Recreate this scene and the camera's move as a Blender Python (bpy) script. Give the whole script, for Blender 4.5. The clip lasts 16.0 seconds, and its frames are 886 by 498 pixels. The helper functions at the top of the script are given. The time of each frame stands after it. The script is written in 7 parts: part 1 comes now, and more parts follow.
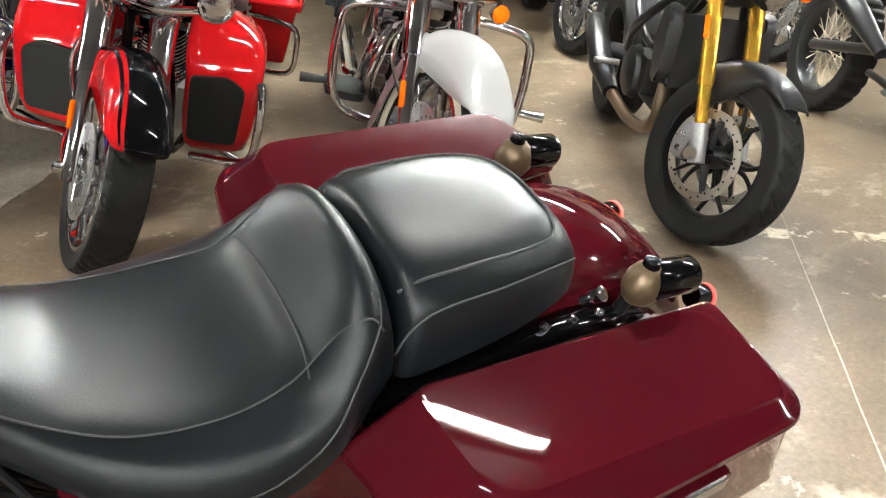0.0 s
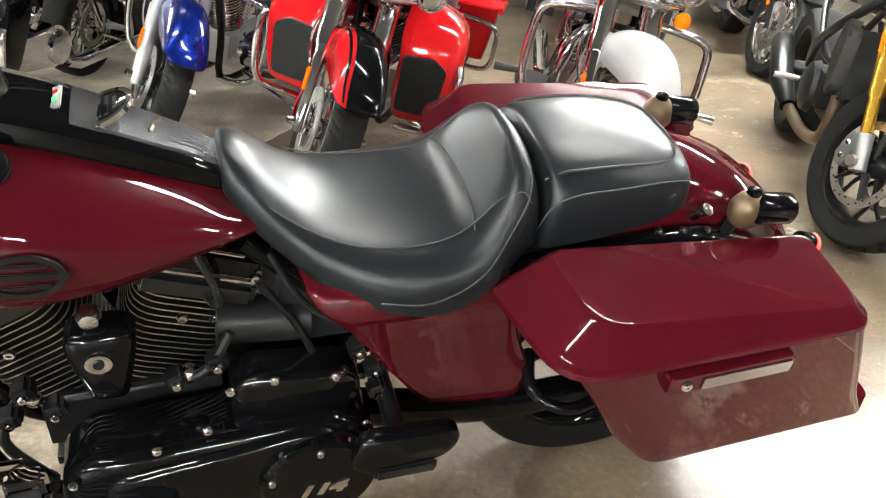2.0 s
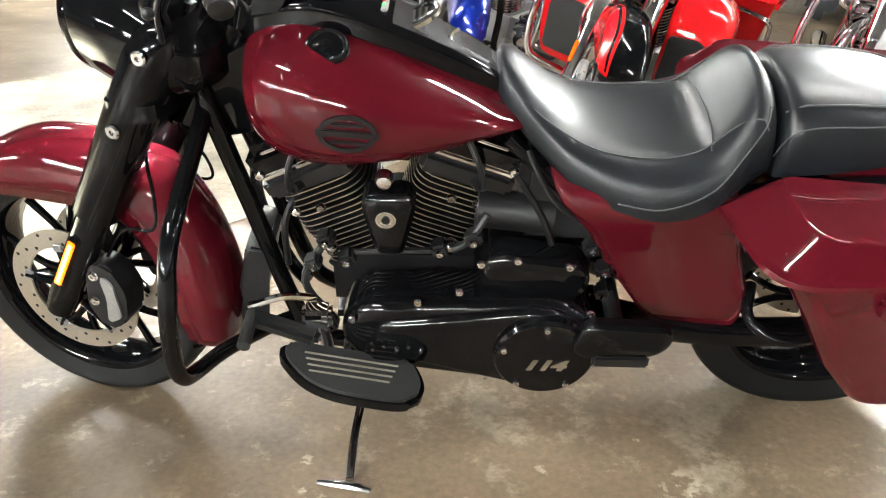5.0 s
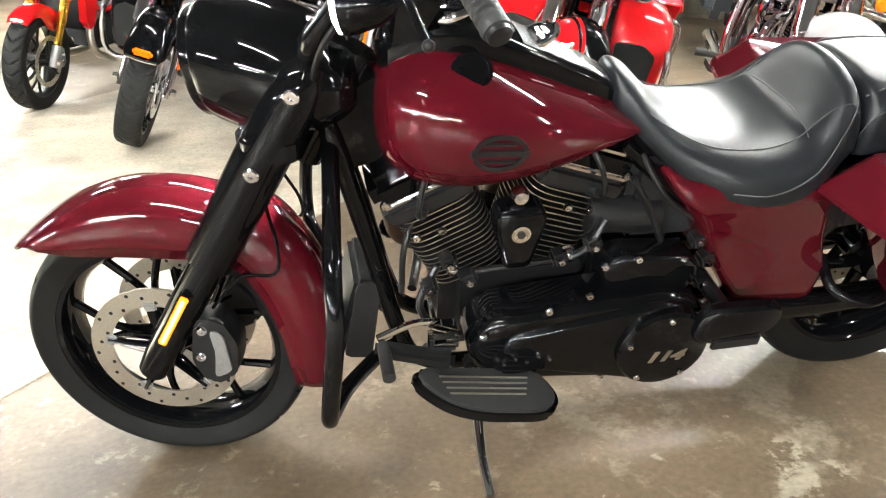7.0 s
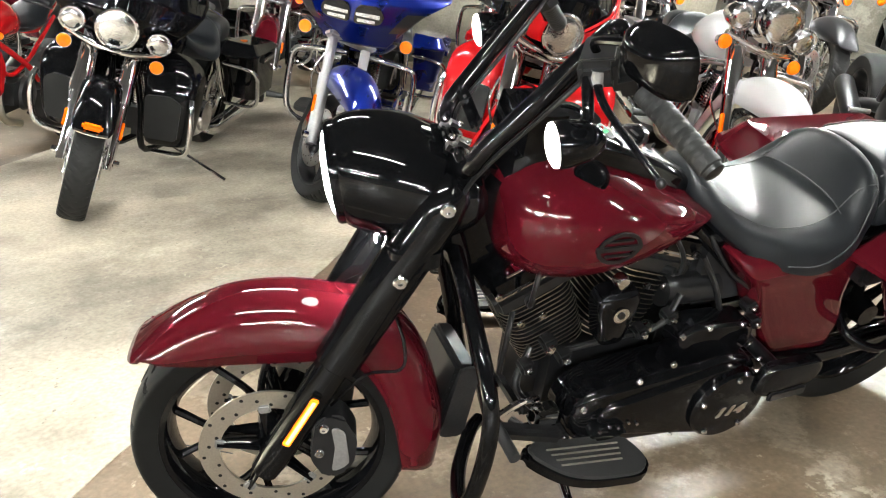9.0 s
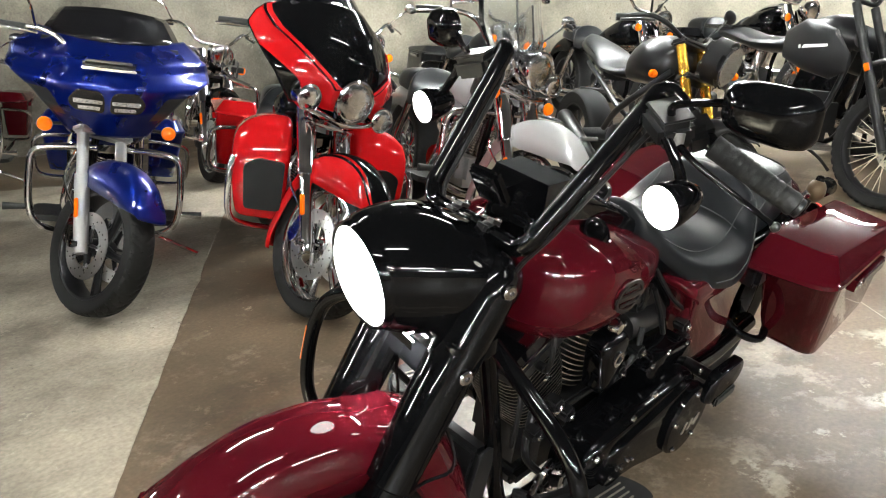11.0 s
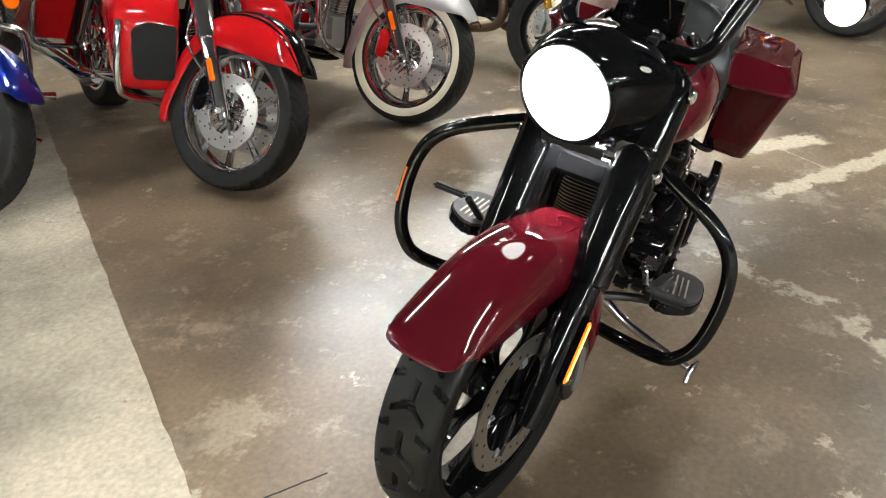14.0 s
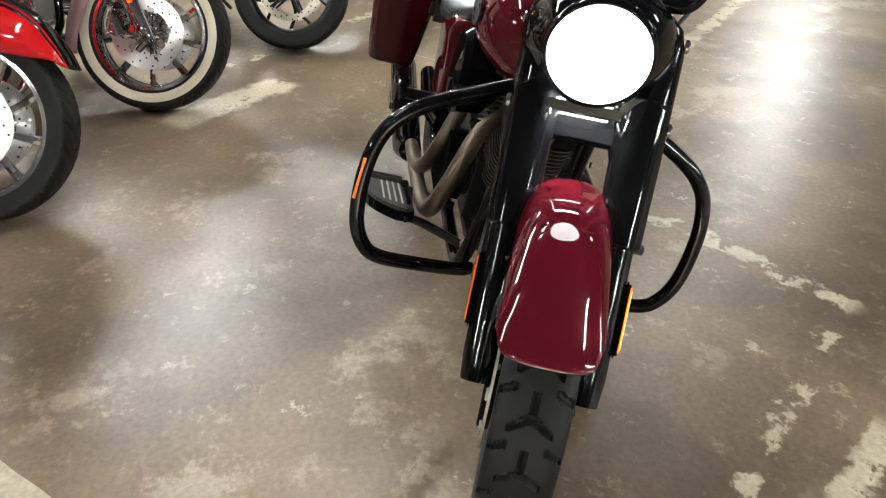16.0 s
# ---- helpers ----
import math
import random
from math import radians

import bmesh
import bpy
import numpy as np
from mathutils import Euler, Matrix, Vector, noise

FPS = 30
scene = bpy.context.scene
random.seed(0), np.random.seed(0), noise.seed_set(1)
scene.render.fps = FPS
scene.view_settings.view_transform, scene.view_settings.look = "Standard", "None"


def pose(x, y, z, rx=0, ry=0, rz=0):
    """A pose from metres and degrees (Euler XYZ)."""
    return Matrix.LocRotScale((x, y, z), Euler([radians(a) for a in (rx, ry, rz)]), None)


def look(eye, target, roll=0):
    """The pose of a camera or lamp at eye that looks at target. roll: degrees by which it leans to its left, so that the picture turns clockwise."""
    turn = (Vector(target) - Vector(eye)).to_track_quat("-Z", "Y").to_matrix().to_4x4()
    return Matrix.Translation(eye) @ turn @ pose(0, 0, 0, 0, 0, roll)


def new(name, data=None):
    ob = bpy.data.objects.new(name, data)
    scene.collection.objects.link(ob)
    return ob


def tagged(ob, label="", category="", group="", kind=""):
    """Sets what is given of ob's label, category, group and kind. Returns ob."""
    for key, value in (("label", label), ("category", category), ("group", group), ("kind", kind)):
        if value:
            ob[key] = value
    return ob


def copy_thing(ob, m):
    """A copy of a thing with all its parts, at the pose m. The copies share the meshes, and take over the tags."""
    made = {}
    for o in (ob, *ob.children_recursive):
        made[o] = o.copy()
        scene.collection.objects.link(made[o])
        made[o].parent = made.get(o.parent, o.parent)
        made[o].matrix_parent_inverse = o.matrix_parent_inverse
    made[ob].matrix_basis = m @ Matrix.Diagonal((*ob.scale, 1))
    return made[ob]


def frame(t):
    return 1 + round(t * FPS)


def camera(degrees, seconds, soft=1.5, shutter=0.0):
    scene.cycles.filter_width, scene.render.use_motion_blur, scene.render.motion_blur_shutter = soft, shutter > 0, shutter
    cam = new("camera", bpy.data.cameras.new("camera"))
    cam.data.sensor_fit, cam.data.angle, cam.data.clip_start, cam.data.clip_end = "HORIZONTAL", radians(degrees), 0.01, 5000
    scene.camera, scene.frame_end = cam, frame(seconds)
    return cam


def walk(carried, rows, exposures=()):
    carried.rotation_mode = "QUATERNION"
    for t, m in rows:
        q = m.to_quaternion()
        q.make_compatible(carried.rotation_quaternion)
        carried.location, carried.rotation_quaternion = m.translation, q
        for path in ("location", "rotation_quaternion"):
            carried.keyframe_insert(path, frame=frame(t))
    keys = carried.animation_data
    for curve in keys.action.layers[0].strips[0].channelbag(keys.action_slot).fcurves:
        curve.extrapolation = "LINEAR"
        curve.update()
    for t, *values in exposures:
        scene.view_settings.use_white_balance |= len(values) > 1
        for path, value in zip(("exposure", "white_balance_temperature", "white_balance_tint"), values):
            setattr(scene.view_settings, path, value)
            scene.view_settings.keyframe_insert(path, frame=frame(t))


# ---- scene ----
cam = camera(57.1, 16.0, soft=1.15)
PATH = [
    (0, (0.117, -1.065, 1.263), (1.081, 0.438, 0.363), 0.3),
    (0.5, (0.122, -1.181, 1.269), (0.921, 0.423, 0.382), -0.4),
    (1, (0.085, -1.236, 1.254), (0.801, 0.41, 0.371), -0.1),
    (1.5, (0.005, -1.352, 1.23), (0.663, 0.322, 0.356), 0.9),
    (2, (-0.035, -1.448, 1.241), (0.556, 0.26, 0.385), 1.3),
    (2.5, (-0.002, -1.484, 1.229), (0.548, 0.245, 0.388), 1.6),
    (3, (0.039, -1.539, 1.205), (0.547, 0.203, 0.363), 1.9),
    (3.5, (0.042, -1.603, 1.16), (0.448, 0.154, 0.295), 2.3),
    (4, (0.015, -1.668, 1.153), (0.275, 0.107, 0.268), 2.6),
    (4.5, (-0.031, -1.728, 1.159), (0.054, 0.07, 0.287), 1.8),
    (5, (-0.088, -1.727, 1.158), (-0.069, 0.085, 0.313), 1.1),
    (5.2, (-0.121, -1.737, 1.161), (-0.129, 0.079, 0.321), 0.9),
    (7.3, (-0.639, -1.681, 1.162), (-0.229, 0.106, 0.362), -2.0),
    (7.5, (-0.641, -1.64, 1.194), (-0.228, 0.132, 0.365), -2.5),
    (8, (-0.75, -1.629, 1.243), (-0.255, 0.152, 0.479), -2.2),
    (8.5, (-0.951, -1.628, 1.295), (-0.315, 0.126, 0.575), -1.1),
    (8.7, (-1.016, -1.631, 1.307), (-0.36, 0.111, 0.574), -0.8),
    (10.8, (-1.558, -1.227, 1.383), (-0.213, 0.122, 0.774), -3.4),
    (11, (-1.586, -1.176, 1.371), (-0.208, 0.132, 0.748), -3.8),
    (11.5, (-1.641, -1.014, 1.357), (-0.167, 0.166, 0.695), -5.3),
    (12, (-1.732, -0.939, 1.362), (-0.182, 0.12, 0.672), -3.9),
    (12.5, (-1.924, -0.873, 1.374), (-0.274, 0.01, 0.668), -2.1),
    (13, (-2.048, -0.807, 1.372), (-0.387, 0.02, 0.625), -1.2),
    (13.5, (-2.102, -0.649, 1.356), (-0.453, 0.126, 0.531), -2.1),
    (14, (-2.158, -0.511, 1.353), (-0.53, 0.18, 0.421), -2.4),
    (14.5, (-2.249, -0.32, 1.358), (-0.579, 0.144, 0.36), -1.5),
    (15, (-2.261, -0.16, 1.345), (-0.57, 0.133, 0.319), -0.9),
    (15.5, (-2.157, 0.065, 1.347), (-0.443, 0.201, 0.326), -1.1),
    (16, (-2.081, 0.234, 1.338), (-0.375, 0.076, 0.307), 0.5),
]
walk(cam, [(t, look(eye, target, roll)) for t, eye, target, roll in PATH],
     exposures=[(0, 0.65), (1.5, 0.85), (3.0, 1.1), (5.2, 1.25), (8.7, 0.95), (10.8, 0.28), (16.0, 0.24)])

# ---- world and exposure ----
world = bpy.data.worlds.new("garage_air")
world.use_nodes = True
world.node_tree.nodes["Background"].inputs[0].default_value = (0.9, 0.95, 1.0, 1)
world.node_tree.nodes["Background"].inputs[1].default_value = 0.02
scene.world = world

LEAN = 14.8
TUBE_POWER = 700.0

# The hall's own axes: U runs along the row of parked motorcycles, W towards the back wall.
HALL = 55.0
U = Vector((math.sin(radians(HALL)), -math.cos(radians(HALL)), 0))
W = Vector((math.cos(radians(HALL)), math.sin(radians(HALL)), 0))
HALL_TURN = HALL - 90


def hall(u, w, z=0.0):
    return U * u + W * w + Vector((0, 0, z))


# ---- materials ----
def material(name, base=(0.5, 0.5, 0.5), rough=0.5, metal=0.0, coat=0.0, grain=0.0, grain_size=200.0, stain=0.0,
             stain_size=6.0, bump=0.0, bump_size=400.0, glow=None, power=0.0, clear=0.0, rough_vary=0.08, per_object=0.0, shine=None):
    m = bpy.data.materials.new(name)
    m.use_nodes = True
    t = m.node_tree
    b = t.nodes["Principled BSDF"]
    b.inputs["Base Color"].default_value = (*base, 1)
    b.inputs["Metallic"].default_value = metal
    b.inputs["Coat Weight"].default_value = coat
    b.inputs["Coat Roughness"].default_value = 0.02
    if coat > 0.5 and not clear:
        b.inputs["Specular IOR Level"].default_value = 0.0
    if shine is not None:
        b.inputs["Specular IOR Level"].default_value = shine
    b.inputs["Transmission Weight"].default_value = clear
    if glow:
        b.inputs["Emission Color"].default_value = (*glow, 1)
        b.inputs["Emission Strength"].default_value = power
    where = t.nodes.new("ShaderNodeTexCoord")

    def noise_at(size, detail):
        n = t.nodes.new("ShaderNodeTexNoise")
        n.inputs["Scale"].default_value, n.inputs["Detail"].default_value = size, detail
        t.links.new(where.outputs["Object"], n.inputs["Vector"])
        return n.outputs["Fac"]

    def sums(kind, a, bb):
        n = t.nodes.new("ShaderNodeMath")
        n.operation = kind
        for slot, v in zip(n.inputs, (a, bb)):
            if isinstance(v, (int, float)):
                slot.default_value = v
            else:
                t.links.new(v, slot)
        return n.outputs[0]

    factor = None
    for amount, size, detail in ((stain, stain_size, 5), (grain, grain_size, 3)):
        if amount:
            f = sums("ADD", sums("MULTIPLY", sums("SUBTRACT", noise_at(size, detail), 0.5), 2.6 * amount), 1.0)
            factor = f if factor is None else sums("MULTIPLY", factor, f)
    if per_object:
        info = t.nodes.new("ShaderNodeObjectInfo")
        f = sums("ADD", sums("MULTIPLY", sums("SUBTRACT", info.outputs["Random"], 0.5), per_object), 1.0)
        factor = f if factor is None else sums("MULTIPLY", factor, f)
    if factor is not None:
        mix = t.nodes.new("ShaderNodeVectorMath")
        mix.operation = "SCALE"
        mix.inputs[0].default_value = base
        t.links.new(factor, mix.inputs["Scale"])
        t.links.new(mix.outputs[0], b.inputs["Base Color"])
    if rough_vary:
        t.links.new(sums("ADD", sums("MULTIPLY", sums("SUBTRACT", noise_at(stain_size * 1.7, 4), 0.5), rough_vary * 2), rough), b.inputs["Roughness"])
    else:
        b.inputs["Roughness"].default_value = rough
    if bump:
        n = t.nodes.new("ShaderNodeBump")
        n.inputs["Strength"].default_value, n.inputs["Distance"].default_value = bump, 0.002
        t.links.new(noise_at(bump_size, 3), n.inputs["Height"])
        t.links.new(n.outputs[0], b.inputs["Normal"])
    return m


MAROON = material("maroon_paint", (0.052, 0.003, 0.0062), 0.45, 0.0, 0.8, grain=0.04, grain_size=900, stain=0.05, rough_vary=0.02)
BLACK = material("gloss_black_paint", (0.0025, 0.0026, 0.003), 0.18, 0.0, 0.51, stain=0.2, rough_vary=0.03)
SATIN = material("satin_black_metal", (0.0065, 0.0065, 0.007), 0.34, 0.0, 0.0, shine=0.35, rough_vary=0.05, grain=0.2, stain=0.2)
WRINKLE = material("wrinkle_black_metal", (0.008, 0.008, 0.0085), 0.36, 0.0, 0.1, shine=0.4, bump=0.1, bump_size=900, stain=0.2)
LEATHER = material("black_leather", (0.0065, 0.0075, 0.009), 0.36, 0.0, 0.0, bump=0.12, bump_size=420, stain=0.22, stain_size=14, rough_vary=0.035, shine=0.29)
THREAD = material("grey_thread", (0.04, 0.041, 0.043), 0.8, grain=0.3)
RUBBER = material("tyre_rubber", (0.0045, 0.0045, 0.0044), 0.5, shine=0.17, bump=0.06, bump_size=400, stain=0.25, grain=0.15)
# paler, rougher rubber for the parked machines' tyres
PALER_RUBBER = material("dusty_tyre_rubber", (0.0105, 0.0103, 0.01), 0.6, shine=0.17, bump=0.08, bump_size=400, stain=0.3, grain=0.2)
GRIP = material("ribbed_rubber", (0.018, 0.018, 0.018), 0.55, shine=0.3, bump=0.4, bump_size=300)
POLISHED = material("polished_alloy", (0.7, 0.7, 0.71), 0.1, 1.0, stain=0.08, rough_vary=0.05)
CHROME = material("chrome", (0.76, 0.76, 0.78), 0.05, 1.0, stain=0.06, rough_vary=0.03)
ROTOR = material("bright_ground_steel", (0.72, 0.71, 0.69), 0.3, 1.0, grain=0.12, stain=0.1)
STEEL = material("brushed_steel", (0.52, 0.48, 0.41), 0.38, 1.0, grain=0.15, stain=0.12)
BURNT = material("heat_tinted_steel", (0.11, 0.085, 0.065), 0.38, 0.9, stain=0.25, stain_size=14)
FIN_EDGE = material("machined_fin_edge", (0.42, 0.37, 0.3), 0.37, 1.0, grain=0.15)
ALLOY = material("cast_alloy", (0.36, 0.36, 0.36), 0.42, 0.9, grain=0.15, stain=0.1, bump=0.1)
CONSOLE = material("console_metal", (0.42, 0.42, 0.44), 0.24, 1.0, stain=0.1)
DARK_ALLOY = material("dark_cast_metal", (0.035, 0.035, 0.037), 0.45, 0.7, stain=0.3, grain=0.2)
BRONZE = material("bronze_housing", (0.12, 0.08, 0.045), 0.4, 0.55, stain=0.15)
GOLD = material("gold_anodised", (0.72, 0.4, 0.05), 0.2, 0.9, stain=0.06, rough_vary=0.03)
RED = material("red_paint", (0.37, 0.006, 0.008), 0.2, 0.0, 1.0, stain=0.05, rough_vary=0.03)
BLUE = material("blue_paint", (0.002, 0.009, 0.11), 0.28, 0.6, 1.0, stain=0.06, grain=0.1, grain_size=900, rough_vary=0.03)
SILVER = material("silver_paint", (0.42, 0.42, 0.42), 0.25, 0.15, 1.0, stain=0.05, rough_vary=0.03)
TAUPE = material("taupe_paint", (0.22, 0.15, 0.15), 0.3, 0.2, 0.8, stain=0.06)
GREY = material("dark_grey_paint", (0.008, 0.008, 0.009), 0.34, 0.0, 0.1, shine=0.3, stain=0.1)
PLASTIC = material("black_plastic", (0.015, 0.015, 0.016), 0.42, shine=0.3, bump=0.1, stain=0.15)
MESH_GREY = material("radiator_core", (0.003, 0.003, 0.003), 0.5, shine=0.2, bump=0.15, bump_size=260)
IVORY = material("whitewall_rubber", (0.6, 0.54, 0.42), 0.6, stain=0.15)
# faint glow put into unlit amber lenses and reflectors
AMBER = material("amber_lens", (0.75, 0.13, 0.005), 0.15, 0, 0.6, glow=(1.0, 0.16, 0.0), power=0.12)
AMBER_ON = material("amber_strip_lit", (0.8, 0.22, 0.01), 0.3, glow=(1.0, 0.16, 0.0), power=0.9, rough_vary=0)
AMBER_CORE = material("amber_core_lit", (0.9, 0.5, 0.1), 0.3, glow=(1.0, 0.5, 0.12), power=3.0, rough_vary=0)
ORANGE_TAPE = material("orange_reflector", (0.75, 0.16, 0.02), 0.3, stain=0.1)
GREEN_ON = material("green_tell_tale_lit", (0.05, 0.6, 0.1), 0.3, glow=(0.05, 1.0, 0.2), power=0.6, rough_vary=0)
RED_LENS = material("red_lens", (0.5, 0.01, 0.01), 0.15, 0, 0.6, stain=0.1)
RED_ON = material("red_lamp_lit", (0.9, 0.05, 0.03), 0.3, glow=(1.0, 0.03, 0.03), power=3.0, rough_vary=0)
LAMP_ON = material("headlamp_lit", (1, 1, 1), 0.3, glow=(0.93, 1.0, 0.95), power=14.0, rough_vary=0)
# glow of the strip added under the nacelle to light the mudguard
LEAK_GLOW = material("slot_lit", (1, 1, 1), 0.3, glow=(1.0, 0.97, 0.92), power=1500.0, rough_vary=0)
SIGNAL_ON = material("running_lamp_lit", (1, 1, 1), 0.3, glow=(1.0, 0.97, 0.86), power=14.0, rough_vary=0)
LAMP_OFF = material("lamp_reflector", (0.75, 0.76, 0.78), 0.12, 1.0, bump=0.5, bump_size=90, rough_vary=0.05)
GLASS = material("clear_screen", (0.9, 0.93, 0.95), 0.05, clear=1.0, rough_vary=0)
SMOKE = material("smoked_screen", (0.006, 0.006, 0.007), 0.1, 0, 0.3, shine=0.3)
WHITE_PLASTIC = material("white_print", (0.7, 0.7, 0.7), 0.5, stain=0.1)
TUBE_ON = material("fluorescent_tube", (1, 1, 1), 0.4, glow=(0.97, 1.0, 0.97), power=TUBE_POWER, rough_vary=0)
TUBE_WEAK = material("weak_fluorescent_tube", (1, 1, 1), 0.4, glow=(1.0, 1.0, 0.95), power=TUBE_POWER * 0.3, rough_vary=0)
FIXTURE = material("white_enamel", (0.7, 0.7, 0.68), 0.4, stain=0.1)
CEILING = material("ceiling_concrete", (0.045, 0.045, 0.045), 0.8, stain=0.25, stain_size=1.2, grain=0.12, grain_size=60, bump=0.3, bump_size=50)


def concrete(name, base, pale, rough, paint_lines, drips):
    """Sealed concrete with blotches, worn pale paint along old lines and dark tyre stains."""
    m = bpy.data.materials.new(name)
    m.use_nodes = True
    t = m.node_tree
    b = t.nodes["Principled BSDF"]
    where = t.nodes.new("ShaderNodeNewGeometry").outputs["Position"]

    def node(kind, **values):
        n = t.nodes.new(kind)
        for key, v in values.items():
            slot = n.inputs[key]
            if isinstance(v, bpy.types.NodeSocket):
                t.links.new(v, slot)
            else:
                slot.default_value = v
        return n

    def maths(op, a, c=0.0, e=None):
        n = t.nodes.new("ShaderNodeMath")
        n.operation = op
        for slot, v in zip(n.inputs, (a, c, e)):
            if v is None:
                continue
            if isinstance(v, bpy.types.NodeSocket):
                t.links.new(v, slot)
            else:
                slot.default_value = v
        return n.outputs[0]

    def noise_at(scale, detail=5.0, rough_=0.55):
        return node("ShaderNodeTexNoise", Vector=where, Scale=scale, Detail=detail, Roughness=rough_).outputs["Fac"]

    def step(v, a, c):
        n = node("ShaderNodeMapRange", Value=v)
        n.interpolation_type = "SMOOTHSTEP"
        n.inputs["From Min"].default_value, n.inputs["From Max"].default_value = a, c
        return n.outputs[0]

    def mix(f, a, c):
        n = t.nodes.new("ShaderNodeMix")
        n.data_type = "RGBA"
        t.links.new(f, n.inputs[0])
        for slot, v in ((n.inputs[6], a), (n.inputs[7], c)):
            if isinstance(v, bpy.types.NodeSocket):
                t.links.new(v, slot)
            else:
                slot.default_value = (*v, 1)
        return n.outputs[2]

    big, mid, fine = noise_at(0.9), noise_at(4.5, 8, 0.62), noise_at(60, 4)
    darker, lighter = tuple(v * 0.42 for v in base), tuple(min(1, v * 1.5) for v in base)
    colour = mix(step(big, 0.36, 0.66), darker, lighter)
    colour = mix(maths("MULTIPLY", step(mid, 0.3, 0.74), 0.55), colour, base)
    chips = step(noise_at(7.5, 9, 0.68), 0.615, 0.66)
    zone = step(noise_at(0.75, 2), 0.46, 0.6)
    worn = maths("MULTIPLY", maths("MULTIPLY", chips, zone), 0.75)
    if paint_lines:
        split = node("ShaderNodeSeparateXYZ", Vector=where)
        x, y = split.outputs[0], split.outputs[1]
        ragged = maths("MULTIPLY", maths("SUBTRACT", noise_at(9, 6, 0.65), 0.5), 0.16)
        for (x0, y0), (x1, y1), half, keep in paint_lines:
            long = math.hypot(x1 - x0, y1 - y0)
            dx, dy = (x1 - x0) / long, (y1 - y0) / long
            rx, ry = maths("SUBTRACT", x, x0), maths("SUBTRACT", y, y0)
            along = maths("ADD", maths("MULTIPLY", rx, dx), maths("MULTIPLY", ry, dy))
            off = maths("ABSOLUTE", maths("ADD", maths("SUBTRACT", maths("MULTIPLY", ry, dx), maths("MULTIPLY", rx, dy)), ragged))
            inside = maths("MULTIPLY", step(off, half, half * 0.55), maths("MULTIPLY", step(along, -0.04, 0.04), step(along, long + 0.04, long - 0.04)))
            left = maths("MULTIPLY", inside, step(noise_at(6.5, 9, 0.7), keep + 0.03, keep - 0.03))
            worn = maths("MAXIMUM", worn, left)
    flake = maths("MULTIPLY", step(noise_at(2.6, 12, 0.72), 0.53, 0.6), step(noise_at(1.1, 3), 0.4, 0.62))
    colour = mix(maths("MULTIPLY", flake, 0.42), colour, pale)
    scuff = step(noise_at(11, 12, 0.75), 0.56, 0.64)
    colour = mix(maths("MULTIPLY", scuff, 0.26), colour, pale)
    colour = mix(worn, colour, pale)
    if drips:
        dark = maths("MULTIPLY", step(noise_at(2.3, 3), 0.6, 0.72), 0.45)
        colour = mix(dark, colour, tuple(v * 0.35 for v in base))
    else:
        pits = maths("MULTIPLY", step(noise_at(38, 3, 0.6), 0.64, 0.7), step(noise_at(3.1, 3), 0.42, 0.6))
        colour = mix(maths("MULTIPLY", pits, 0.6), colour, tuple(v * 0.25 for v in base))
    speck = maths("ADD", maths("MULTIPLY", maths("SUBTRACT", fine, 0.5), 0.9), 1.0)
    tint = t.nodes.new("ShaderNodeVectorMath")
    tint.operation = "SCALE"
    t.links.new(colour, tint.inputs[0])
    t.links.new(speck, tint.inputs["Scale"])
    t.links.new(tint.outputs[0], b.inputs["Base Color"])
    sealed = maths("ADD", maths("MULTIPLY", maths("SUBTRACT", noise_at(1.7, 3), 0.5), 0.16), rough)
    t.links.new(maths("ADD", sealed, maths("MULTIPLY", worn, 0.02)), b.inputs["Roughness"])
    b.inputs["Specular IOR Level"].default_value = 0.4 if drips else 0.25
    bump = node("ShaderNodeBump", Strength=0.08, Distance=0.002, Height=maths("ADD", maths("MULTIPLY", worn, 0.3), maths("MULTIPLY", fine, 0.5)))
    t.links.new(bump.outputs[0], b.inputs["Normal"])
    return m


LINES = [((1.0, -0.55), (3.4, -2.4), 0.06, 0.56), ((0.46, -0.36), (0.2, -0.82), 0.05, 0.5), ((0.2, -0.8), (-0.28, -1.12), 0.045, 0.52),
         ((-0.26, -1.09), (-0.95, -0.5), 0.035, 0.47), ((1.25, 1.1), (1.75, 0.64), 0.12, 0.6), ((1.5, -0.4), (1.75, -0.75), 0.1, 0.56),
         ((2.0, 0.95), (3.1, 0.1), 0.05, 0.48), ((-0.75, -0.95), (-1.5, -0.2), 0.05, 0.55)]
FLOOR = concrete("sealed_brown_concrete", (0.146, 0.107, 0.07), (0.44, 0.38, 0.285), 0.37, LINES, True)
SLAB = concrete("pale_bare_concrete", (0.37, 0.325, 0.255), (0.47, 0.43, 0.35), 0.6, (), False)
# darkness of the unlit hall is put into the unseen walls' colour
SHADED_WALL = concrete("dark_wall_concrete", (0.1, 0.1, 0.095), (0.14, 0.14, 0.13), 0.8, (), False)
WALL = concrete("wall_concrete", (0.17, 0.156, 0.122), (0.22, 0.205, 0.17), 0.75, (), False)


# ---- building tools ----
def part(name, bm, mat, parent=None, label="", m=None, sharp=40):
    me = bpy.data.meshes.new(name)
    bmesh.ops.recalc_face_normals(bm, faces=bm.faces)
    bm.to_mesh(me)
    bm.free()
    for one in mat if isinstance(mat, (list, tuple)) else [mat]:
        me.materials.append(one)
    me.polygons.foreach_set("use_smooth", [True] * len(me.polygons))
    me.set_sharp_from_angle(angle=radians(sharp))
    ob = new(name, me)
    if parent is not None:
        ob.parent = parent
    if m is not None:
        ob.matrix_basis = m
    if label:
        ob["label"] = label
    return ob


